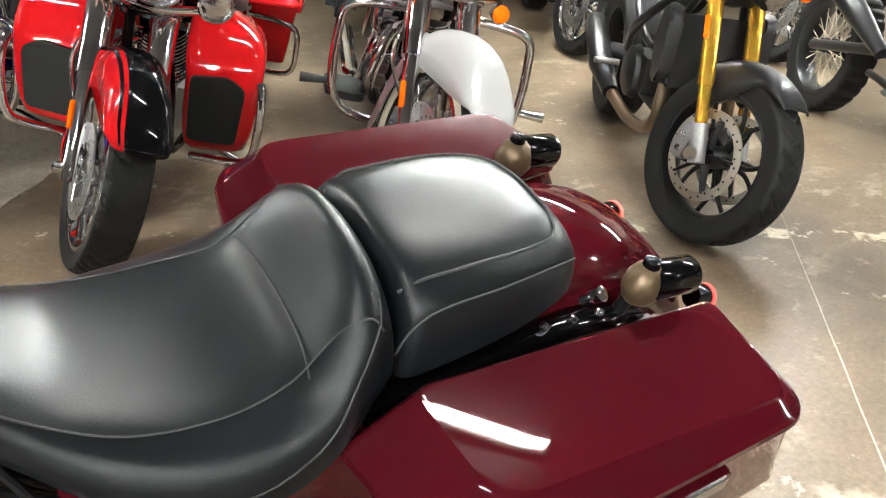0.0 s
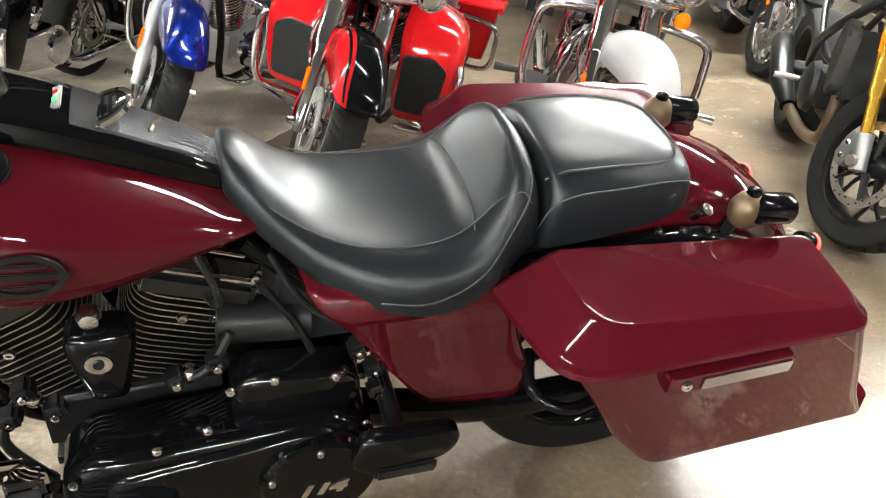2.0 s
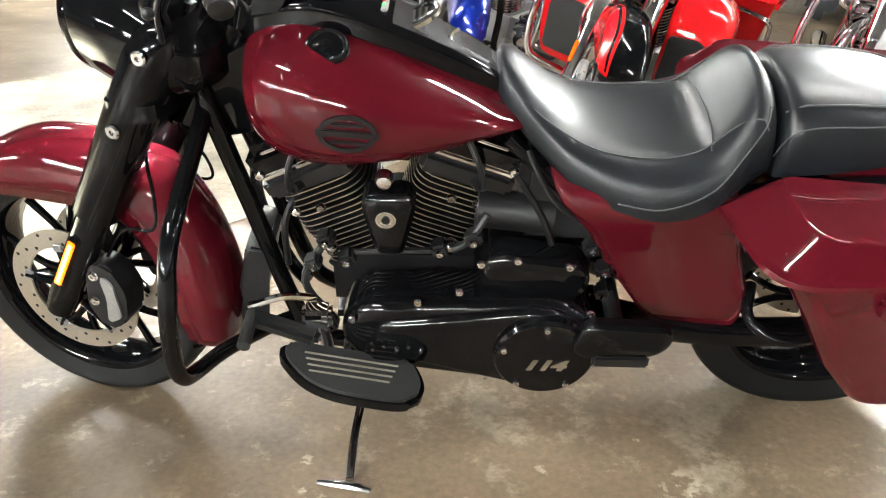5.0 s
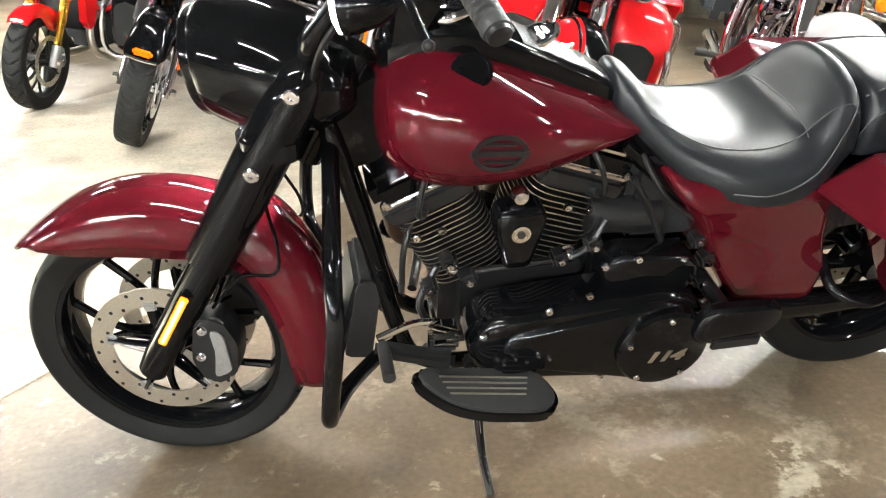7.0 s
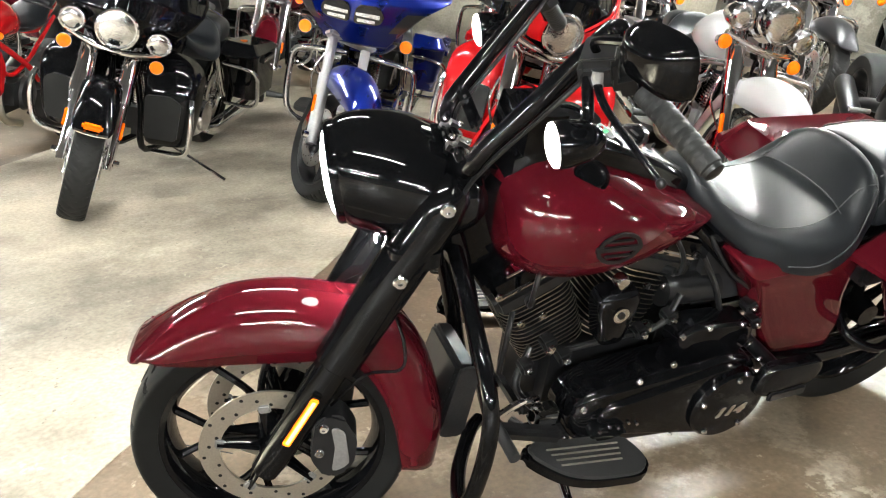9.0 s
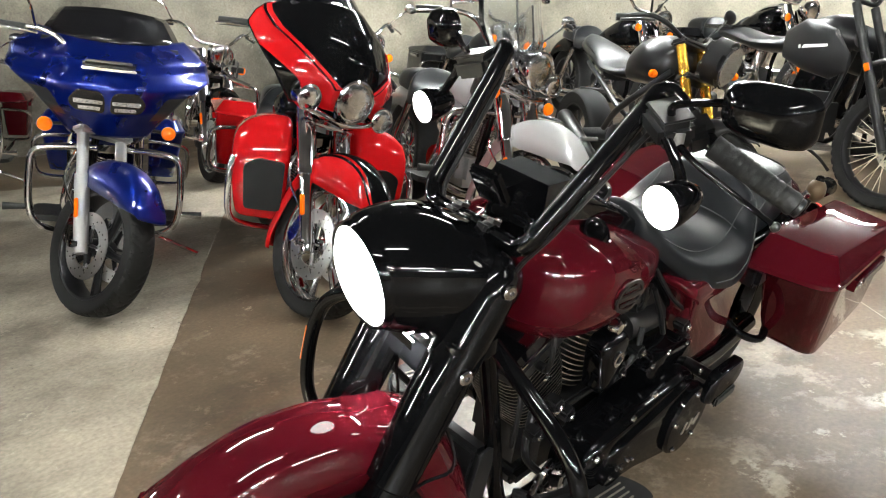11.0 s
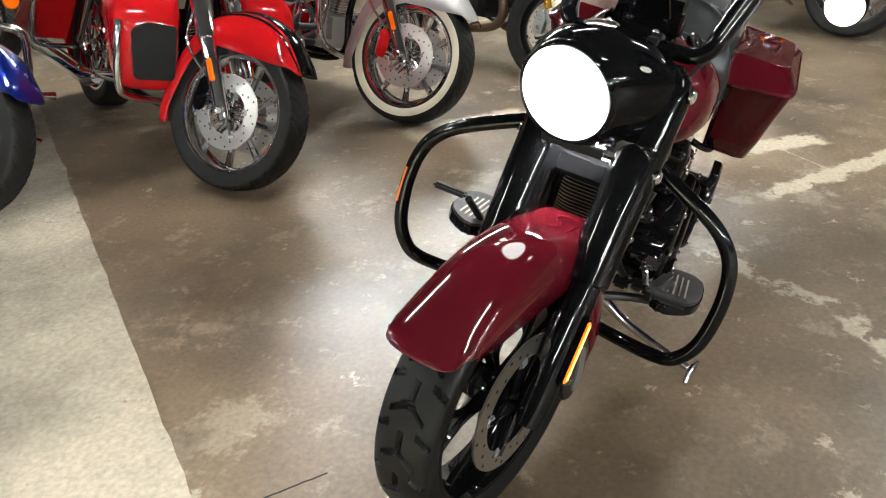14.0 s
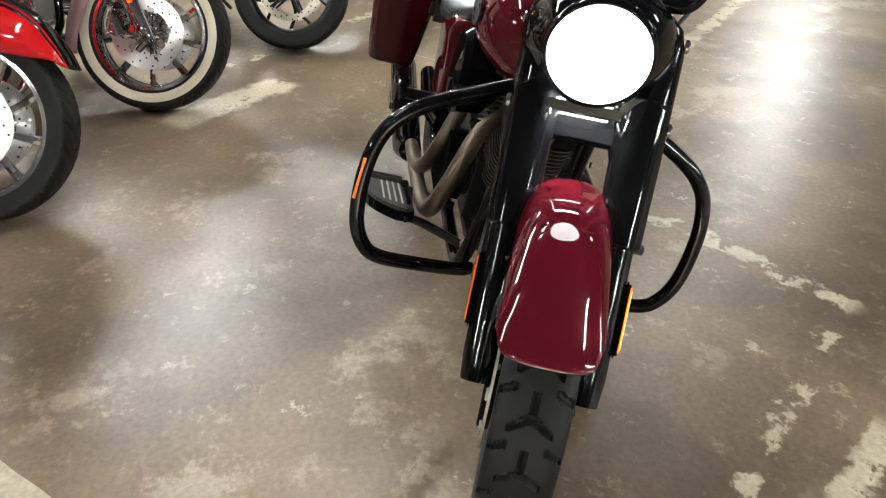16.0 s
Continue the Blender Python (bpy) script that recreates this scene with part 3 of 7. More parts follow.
AX, AZ, REAR_X, REAR_Z = 0.8125, 0.318, -0.8125, 0.328


def front_end():
    fd = Vector((-math.sin(radians(29.0)), 0, math.cos(radians(29.0))))
    axle = Vector((AX, 0, AZ))
    hub = wheel(bike, "front_wheel", (AX, 0, AZ - 0.005), 0.301, 0.064, 0.24, BLACK, "split", STEER, chevrons(0.1, 0.0125, 0.009, 0.066), 540, (1, -1), 0.155, cross=46, rubber=RUBBER)
    part("axle_nut", lathe([(0.10, 0.016), (0.124, 0.016), (0.128, 0.012), (0.132, 0.011)], (0, 0, 0), (0, 1, 0), segs=6), CHROME, hub)
    part("axle_nut", lathe([(-0.132, 0.011), (-0.128, 0.012), (-0.124, 0.016), (-0.10, 0.016)], (0, 0, 0), (0, 1, 0), segs=6), CHROME, hub)
    fender([(1.092, 0.541, 1.062, 0.556), (1.043, 0.583, 1.014, 0.55), (0.975, 0.629, 0.957, 0.545), (0.88, 0.667, 0.87, 0.548), (0.77, 0.676, 0.76, 0.55), (0.67, 0.66, 0.69, 0.55),
            (0.58, 0.64, 0.632, 0.53), (0.505, 0.55, 0.585, 0.46), (0.462, 0.44, 0.558, 0.38), (0.445, 0.33, 0.545, 0.31), (0.455, 0.225, 0.537, 0.24)], 0.089, MAROON, bike, "front_fender", STEER, label="glossy dark red front mudguard")
    for s in (1, -1):
        y = s * 0.106
        leg = part("fork_leg", tube([axle + fd * -0.035 + Vector((0.0, y, 0)), axle + fd * 0.02 + Vector((0, y, 0)), axle + fd * 0.3 + Vector((0, y, 0))], [0.03, 0.035, 0.035], segs=20, smooth=False), BLACK, bike, m=STEER)
        part("fork_cover", tube([axle + fd * 0.275 + Vector((0, y, 0)), axle + fd * 0.28 + Vector((0, y, 0)), axle + fd * 0.45 + Vector((0, y, 0)), axle + fd * 0.66 + Vector((0, y, 0)), axle + fd * 0.70 + Vector((0, y * 0.97, 0)), axle + fd * 0.725 + Vector((0, y * 0.9, 0))], [0.04, 0.046, 0.049, 0.05, 0.044, 0.028], segs=28, smooth=False), BLACK, bike, "gloss black fork cover", STEER)
        for d in (0.683, 0.518):
            b = axle + fd * d + Vector((0, y + s * 0.048, 0))
            part("fork_bolt", lathe([(0, 0.014), (0.005, 0.014), (0.008, 0.011), (0.008, 0.005), (0.003, 0.004)], b, (0, s, 0), segs=16), CHROME, bike, "chrome domed bolt", STEER)
        mk = Matrix.Translation(axle + fd * 0.146 + Vector((0.008, y + s * 0.037, 0))) @ pose(0, 0, 0, 0, -29, 0)
        marker = part("side_marker", block((0.026, 0.012, 0.15), bevel=0.005), BLACK, bike, m=STEER @ mk)
        part("lens", block((0.017, 0.006, 0.132), (0, s * 0.006, 0), bevel=0.003), AMBER_ON if s > 0 else AMBER, marker, "amber side marker strip" + (", lit" if s > 0 else ""))
        if s > 0:
            part("light_bar", block((0.008, 0.003, 0.118), (0, s * 0.009, 0), bevel=0.001), AMBER_CORE, marker, "glowing core of the amber strip")
        # fender mount and its chrome bolts
        part("fender_bracket", slab(rounded([(0.70, 0.47), (0.745, 0.52), (0.70, 0.585), (0.655, 0.56)], 0.01), s * 0.092, s * 0.098, bevel=0.002), BLACK, bike, m=STEER)
        for bx, bz in ((0.70, 0.495), (0.69, 0.56)):
            bolt(bike, (bx, s * 0.098, bz), (0, s, 0), 0.008, m=STEER)
        # caliper behind the disc
        cal = bmesh.new()
        slab(rounded([(0.645, 0.30), (0.70, 0.27), (0.735, 0.33), (0.72, 0.43), (0.67, 0.445), (0.635, 0.38)], 0.02), s * 0.066, s * 0.128, bm=cal, bevel=0.006)
        caliper = part("brake_caliper", cal, SATIN, bike, m=STEER)
        part("caliper_cover", slab(rounded([(0.652, 0.315), (0.69, 0.295), (0.682, 0.36), (0.69, 0.415), (0.662, 0.405)], 0.012), s * 0.128, s * 0.133, bevel=0.002), ALLOY, caliper)
        for bx, bz in ((0.715, 0.345), (0.705, 0.41)):
            bolt(caliper, (bx, s * 0.128, bz), (0, s, 0), 0.01)
        part("brake_hose", tube([(0.69, s * 0.09, 0.44), (0.62, s * 0.11, 0.53), (0.55, s * 0.115, 0.545), (0.545, s * 0.1, 0.60), (0.57, s * 0.06, 0.70), (0.52, s * 0.03, 0.80)], 0.0035, segs=8), BLACK, bike, m=STEER)
    # clamps and nacelle
    part("lower_clamp", slab(rounded([(0.48, -0.15), (0.585, -0.15), (0.585, 0.15), (0.48, 0.15)], 0.03), 0.79, 0.83, "z", bevel=0.006), BLACK, bike, m=STEER)
    part("fork_web", block((0.03, 0.05, 0.1), (0.515, 0, 0.775), (0, -26, 0), bevel=0.01), BLACK, bike, m=STEER)
    rings = []
    for x, cz, ry, rz, e in curve_through([(0.672, 0.918, 0.088, 0.088, 1.0), (0.667, 0.918, 0.1, 0.1, 1.0), (0.645, 0.919, 0.111, 0.111, 1.0), (0.605, 0.917, 0.126, 0.119, 1.0), (0.555, 0.912, 0.14, 0.119, 0.95), (0.505, 0.905, 0.148, 0.108, 0.9), (0.455, 0.9, 0.143, 0.088, 0.88), (0.415, 0.895, 0.12, 0.06, 0.85), (0.395, 0.89, 0.09, 0.035, 0.85)], 5):
        lead = 0.16 * max(0.0, (x - 0.53) / 0.14)
        rings.append([(x + lead * z0, y0, cz + z0) for y0, z0 in ((ry * math.copysign(abs(math.cos(a)) ** e, math.cos(a)), rz * math.copysign(abs(math.sin(a)) ** e, math.sin(a))) for a in (2 * math.pi * k / 48 for k in range(48)))])
    nacelle = part("headlamp_nacelle", loft(rings), BLACK, bike, "gloss black headlamp nacelle", STEER @ Matrix.Translation((0, -0.012, 0)))
    face = Matrix.Translation((0.674, 0, 0.918)) @ pose(0, 0, 0, 0, 9, 0)
    part("trim_ring", lathe([(-0.012, 0.1005), (0.004, 0.1), (0.01, 0.096), (0.008, 0.0915), (0.0, 0.091)], (0, 0, 0), (1, 0, 0), segs=48, cap=False), BLACK, nacelle, "", face)
    part("headlamp_lens", lathe([(-0.006, 0.091), (0.006, 0.091), (0.017, 0.075), (0.024, 0.045), (0.027, 0.0)], (0, 0, 0), (1, 0, 0), segs=40), LAMP_ON, nacelle, "round headlamp lens, lit bright white", face)
    tin = axle + fd * 0.53
    part("fork_tin", block((0.02, 0.17, 0.15), (tin.x - 0.012, 0, tin.z), (0, -29, 0), bevel=0.008), BLACK, bike, "gloss black panel between the forks", STEER)
    # made-up glowing strip under the nacelle, added to brighten the mudguard's rear top
    slot = part("light_slot", block((0.003, 0.11, 0.002), (0.6, 0, 0.7955), bevel=0), LEAK_GLOW, nacelle, "added glowing strip that lights the mudguard top")
    # lip added to cut the strip's light off towards the front
    part("slot_lip", block((0.0016, 0.14, 0.02), (0.6125, 0, 0.798), bevel=0.0005), BLACK, nacelle)
    gauge = part("riser_gauge", block((0.022, 0.088, 0.072), (0.432, 0.01, 1.055), (4, 25, 0), bevel=0.008), BLACK, bike, "gloss black gauge on the handlebar clamp", STEER)
    part("gauge_window", block((0.003, 0.07, 0.035), (0.421, 0.01, 1.051), (4, 25, 0), bevel=0.001), SMOKE, gauge)
    for s in (1, -1):
        riser = part("riser", tube([(0.475, s * 0.05, 0.94), (0.46, s * 0.05, 0.985)], 0.02, smooth=False, segs=16), BLACK, bike, m=STEER)
        part("riser_clamp", block((0.046, 0.05, 0.046), (0.456, s * 0.05, 0.985), (0, -26, 0), bevel=0.014, segs=3), SATIN, riser)
        for dx in (-0.015, 0.015):
            bolt(riser, (0.452 + dx, s * 0.05, 1.006 + dx * 0.4), (-0.4, 0, 0.9), 0.006)
    # handlebar, levers, mirrors
    for s in (1, -1):
        shift = STEER @ Matrix.Translation((-0.029, s * 0.008, -0.014))
        part("handlebar", tube([(0.455, 0, 0.985), (0.456, s * 0.09, 0.983), (0.454, s * 0.135, 0.985), (0.444, s * 0.157, 1.005), (0.43, s * 0.163, 1.028), (0.345, s * 0.186, 1.132), (0.262, s * 0.207, 1.236), (0.25, s * 0.216, 1.25), (0.242, s * 0.236, 1.248), (0.222, s * 0.312, 1.182), (0.16, s * 0.428, 1.11)],
                           [0.0165, 0.0165, 0.0165, 0.017, 0.017, 0.0175, 0.0175, 0.0165, 0.015, 0.0135, 0.0135], segs=16, steps=6), BLACK, bike, "gloss black tall handlebar", STEER)
        grip = bmesh.new()
        g0, g1 = Vector((0.256, s * 0.302, 1.199)), Vector((0.183, s * 0.43, 1.122))
        lathe([(0, 0.014), (0.002, 0.0195)] + [(0.008 + 0.012 * k + d, r) for k in range(11) for d, r in ((0, 0.0192), (0.008, 0.0192), (0.009, 0.0186), (0.011, 0.0186))] + [(0.15, 0.02), (0.156, 0.0185), (0.16, 0.01)], g0, g1 - g0, grip, segs=20)
        part("grip", grip, GRIP, bike, "black ribbed rubber grip", shift)
        part("grip_end", lathe([(0.158, 0.0165), (0.165, 0.016), (0.168, 0.011)], g0, g1 - g0, segs=16), SATIN, bike, m=shift)
        sw = part("switch_housing", block((0.055, 0.062, 0.055), (0.268, s * 0.272, 1.215), (s * -30, 20, s * -30), bevel=0.014), SATIN, bike, m=shift)
        for k in range(3):
            part("switch_button", block((0.01, 0.012, 0.006), (0.252, s * (0.258 + 0.014 * k), 1.244 - 0.009 * k), (s * -30, 0, 0), bevel=0.002), PLASTIC, sw)
        part("reservoir", block((0.06, 0.085, 0.042), (0.312, s * 0.258, 1.225), (s * -14, 12, s * -25), bevel=0.01), SATIN, bike, "satin black lever perch", shift)
        part("reservoir_lid", block((0.054, 0.078, 0.007), (0.316, s * 0.2615, 1.249), (s * -14, 12, s * -25), bevel=0.003), SATIN, bike, m=shift)
        part("lever_pivot", tube([(0.325, s * 0.29, 1.2), (0.325, s * 0.292, 1.225)], 0.011, smooth=False, segs=12), ALLOY, bike, m=shift)
        part("lever", tube([(0.325, s * 0.285, 1.212), (0.322, s * 0.33, 1.185), (0.292, s * 0.40, 1.145), (0.27, s * 0.445, 1.118)], [0.0075, 0.0065, 0.006, 0.0055], segs=10, flat=0.7), BLACK, bike, m=shift)
        part("lever_tip", ball(0.008, (0.268, s * 0.449, 1.115)), SATIN, bike, m=shift)
        part("mirror_stem", tube([(0.288, s * 0.276, 1.222), (0.306, s * 0.292, 1.25), (0.285, s * 0.335, 1.262), (0.268, s * 0.365, 1.266)], [0.007, 0.006, 0.006, 0.007], segs=8), BLACK, bike, m=STEER)
        mir = bmesh.new()
        oval = [(0.071 * math.copysign(abs(math.cos(a)) ** 0.62, math.cos(a)), (0.042 + 0.005 * math.cos(a)) * math.copysign(abs(math.sin(a)) ** 0.55, math.sin(a))) for a in (2 * math.pi * k / 40 for k in range(40))]
        loft([[(-0.002, y * q, z * q) for y, z in oval] for q in (0.9,)] + [[(x, y * q, z * q) for y, z in oval] for x, q in ((0.0, 1.0), (0.01, 1.0), (0.028, 0.88), (0.042, 0.6), (0.046, 0.3))], mir)
        mm = STEER @ Matrix.Translation((0.25, s * 0.421, 1.264)) @ pose(0, 0, 0, s * -4, 8, s * 14) @ Matrix.Diagonal((1, s, 1, 1))
        mirror = part("mirror", mir, BLACK, bike, "teardrop black mirror", mm)
        part("mirror_glass", slab([(y * 0.9, z * 0.9) for y, z in oval], -0.0035, -0.002, "x"), CHROME, mirror)
        lamp = part("running_lamp", lathe([(-0.072, 0.006), (-0.066, 0.018), (-0.045, 0.03), (-0.015, 0.036), (0.0, 0.037), (0.004, 0.035)], (0.357, s * 0.345, 1.113), (0.98, 0, -0.16), segs=24), BLACK, bike, "black bullet running lamp under the hand lever", STEER)
        part("lamp_lens", lathe([(0.002, 0.0345), (0.009, 0.033), (0.014, 0.022), (0.016, 0.0)], (0.357, s * 0.345, 1.113), (0.98, 0, -0.16), segs=24), SIGNAL_ON, lamp, "lens lit warm white")
        part("lamp_stalk", tube([(0.318, s * 0.345, 1.125), (0.312, s * 0.325, 1.16), (0.31, s * 0.29, 1.2)], 0.009, segs=10), BLACK, lamp)
        part("clutch_cable" if s > 0 else "throttle_cable", tube([(0.262, s * 0.25, 1.226), (0.288, s * 0.222, 1.178), (0.345, s * 0.2, 1.105), (0.415, s * 0.178, 1.02), (0.45, s * 0.13, 0.94), (0.46, s * 0.11, 0.86)], 0.0048, segs=8), SATIN, bike, m=STEER)
        part("wiring_loom", tube([(0.25, s * 0.24, 1.23), (0.262, s * 0.202, 1.2), (0.335, s * 0.176, 1.11), (0.42, s * 0.15, 1.01), (0.44, s * 0.12, 0.97)], 0.005, segs=8), SATIN, bike, m=STEER)


front_end()

# the headlamp's own beam
beam = bpy.data.lights.new("headlamp_beam", "SPOT")
beam.energy, beam.color, beam.spot_size, beam.spot_blend, beam.shadow_soft_size = 8500, (0.93, 1.0, 0.94), radians(50), 0.9, 0.05
beam_ob = new("headlamp_beam", beam)
beam_ob.matrix_world = bike.matrix_basis @ STEER @ look((0.72, 0, 0.918), (1.72, 0, 0.62))
tagged(beam_ob, "beam of the lit headlamp", "lamp")


def seat_ring(zt, zb, w, dish, sq, n=36):
    zc = zb + 0.1 * (zt - zb)
    fall = 0.55 + 1.15 * max(0.0, sq - 0.72)
    ring = []
    for k in range(n + 1):
        a = -math.pi / 2 + math.pi * k / n
        y = w * math.copysign(abs(math.sin(a)) ** sq, a)
        z = zc + (zt - zc) * abs(math.cos(a)) ** fall - dish * math.cos(a) ** 4
        ring.append((y, z))
    for q in (0.985, 0.93, 0.8):
        ring.append((w * q, zc - (zc - zb) * (1 - q) / 0.2 * 1.0))
    for q in (-0.8, -0.93, -0.985):
        ring.append((w * q, zc - (zc - zb) * (1 + q) / 0.2 * 1.0))
    return ring


RIDER = [(-0.078, 0.885, 0.835, 0.0324, 0.0, 0.9), (-0.088, 0.895, 0.81, 0.067, 0.0, 0.9), (-0.12, 0.878, 0.775, 0.0972, 0.0, 0.9), (-0.165, 0.838, 0.735, 0.1242, 0.004, 0.9), (-0.22, 0.8, 0.695, 0.1566, 0.008, 0.88), (-0.29, 0.782, 0.665, 0.189, 0.014, 0.86), (-0.36, 0.778, 0.65, 0.2052, 0.018, 0.84), (-0.42, 0.785, 0.655, 0.2074, 0.02, 0.84), (-0.465, 0.805, 0.672, 0.2009, 0.024, 0.86), (-0.5, 0.848, 0.692, 0.1879, 0.018, 0.9), (-0.53, 0.884, 0.71, 0.1706, 0.008, 0.9), (-0.552, 0.888, 0.72, 0.1577, 0.004, 0.9), (-0.568, 0.868, 0.725, 0.1458, 0.0, 0.9)]
PILLION = [(-0.58, 0.835, 0.71, 0.1399, 0.0, 0.8), (-0.586, 0.856, 0.712, 0.1484, 0.0, 0.78), (-0.605, 0.871, 0.716, 0.1548, 0.0, 0.72), (-0.68, 0.874, 0.725, 0.1548, 0.0, 0.68), (-0.75, 0.871, 0.735, 0.1505, 0.0, 0.68), (-0.815, 0.862, 0.745, 0.1378, 0.0, 0.7), (-0.855, 0.846, 0.752, 0.1219, 0.0, 0.75), (-0.873, 0.828, 0.76, 0.1007, 0.0, 0.8), (-0.878, 0.805, 0.775, 0.0742, 0.0, 0.85)]


def seat_at(rows, x, k):
    """A point of the seat's skin: station x, and k from -1 (one lower edge) over the top to 1."""
    fine = curve_through(rows, 5)
    values = [np.interp(-x, [-r[0] for r in fine], [r[j] for r in fine]) for j in range(1, 6)]
    zt, zb, w, dish, sq = values
    zc = zb + 0.1 * (zt - zb)
    a = k * math.pi / 2
    return Vector((x, w * math.copysign(abs(math.sin(a)) ** sq, a), zc + (zt - zc) * abs(math.cos(a)) ** (0.55 + 1.15 * max(0.0, sq - 0.72)) - dish * math.cos(a) ** 4))


def saddle():
    seat = None
    for rows, name, label in ((RIDER, "rider_seat", "dished black leather rider seat"), (PILLION, "pillion_seat", "flat black leather pillion pad")):
        rings = [[(r[0], y, z) for y, z in seat_ring(*r[1:])] for r in curve_through(rows, 5)]
        ob = part(name, loft(rings), LEATHER, bike, label, sharp=60)
        if name == "rider_seat":
            for s in (1, -1):
                seam = [seat_at(rows, x, s * k) + Vector((0, s * 0.001, 0.001)) for x, k in ((-0.10, 0.66), (-0.17, 0.58), (-0.26, 0.49), (-0.36, 0.43), (-0.44, 0.4), (-0.50, 0.44), (-0.535, 0.58), (-0.55, 0.7))]
                part("seam", tube(seam, 0.0016, segs=6), THREAD, ob, "grey stitched seam")
                seam = [seat_at(rows, x, s * k) + Vector((0, s * 0.001, 0.001)) for x, k in ((-0.30, 0.96), (-0.38, 0.93), (-0.46, 0.86), (-0.51, 0.76), (-0.545, 0.66), (-0.555, 0.5))]
                part("seam", tube(seam, 0.0016, segs=6), THREAD, ob)
            seam = [seat_at(rows, -0.462 - 0.012 * (1 - (k / 0.47) ** 2), k) + Vector((0.001, 0, 0.001)) for k in (-0.46, -0.3, -0.1, 0.1, 0.3, 0.46)]
            part("seam", tube(seam, 0.0016, segs=6), THREAD, ob)
        else:
            loop = [(-0.585, 0.46), (-0.70, 0.46), (-0.78, 0.47), (-0.825, 0.42), (-0.845, 0.2), (-0.85, 0.0), (-0.845, -0.2), (-0.825, -0.42), (-0.78, -0.47), (-0.70, -0.46), (-0.585, -0.46)]
            part("seam", tube([seat_at(rows, x, k) + Vector((0, 0, 0.003)) for x, k in curve_through(loop, 4)], 0.0022, segs=6), THREAD, ob, "grey stitched seam")
            for s in (1, -1):
                part("seam", tube([seat_at(rows, x, s * k) + Vector((0, s * 0.0025, 0.001)) for x, k in ((-0.572, 0.86), (-0.59, 0.74), (-0.63, 0.69), (-0.72, 0.69), (-0.80, 0.7), (-0.86, 0.74))], 0.0016, segs=6), THREAD, ob)


saddle()


TANK = [(0.378, 0.80, 0.89, 0.055, 2.0), (0.37, 0.765, 0.92, 0.11, 2.1), (0.35, 0.735, 0.948, 0.15, 2.2), (0.31, 0.71, 0.967, 0.18, 2.3), (0.25, 0.697, 0.968, 0.196, 2.3), (0.18, 0.699, 0.95, 0.20, 2.3), (0.10, 0.714, 0.918, 0.192, 2.3),
        (0.02, 0.732, 0.882, 0.17, 2.2), (-0.05, 0.75, 0.85, 0.142, 2.1), (-0.10, 0.764, 0.824, 0.118, 2.0), (-0.13, 0.774, 0.808, 0.098, 2.0), (-0.145, 0.782, 0.80, 0.08, 2.0), (-0.15, 0.788, 0.794, 0.06, 2.0)]


def tank_at(x, a, out=0.0):
    xs = [-r[0] for r in TANK]
    zb, zt, w, e = (np.interp(-x, xs, [r[j] for r in TANK]) for j in range(1, 5))
    zc, h = (zb + zt) / 2, (zt - zb) / 2
    c, s = math.cos(a), math.sin(a)
    return Vector((x, (w + out) * math.copysign(abs(c) ** (2 / e), c), zc + (h + out) * math.copysign(abs(s) ** (2 / e), s)))


def lerp(v, *rows):
    return float(np.interp(v, [r[0] for r in rows], [r[1] for r in rows]))


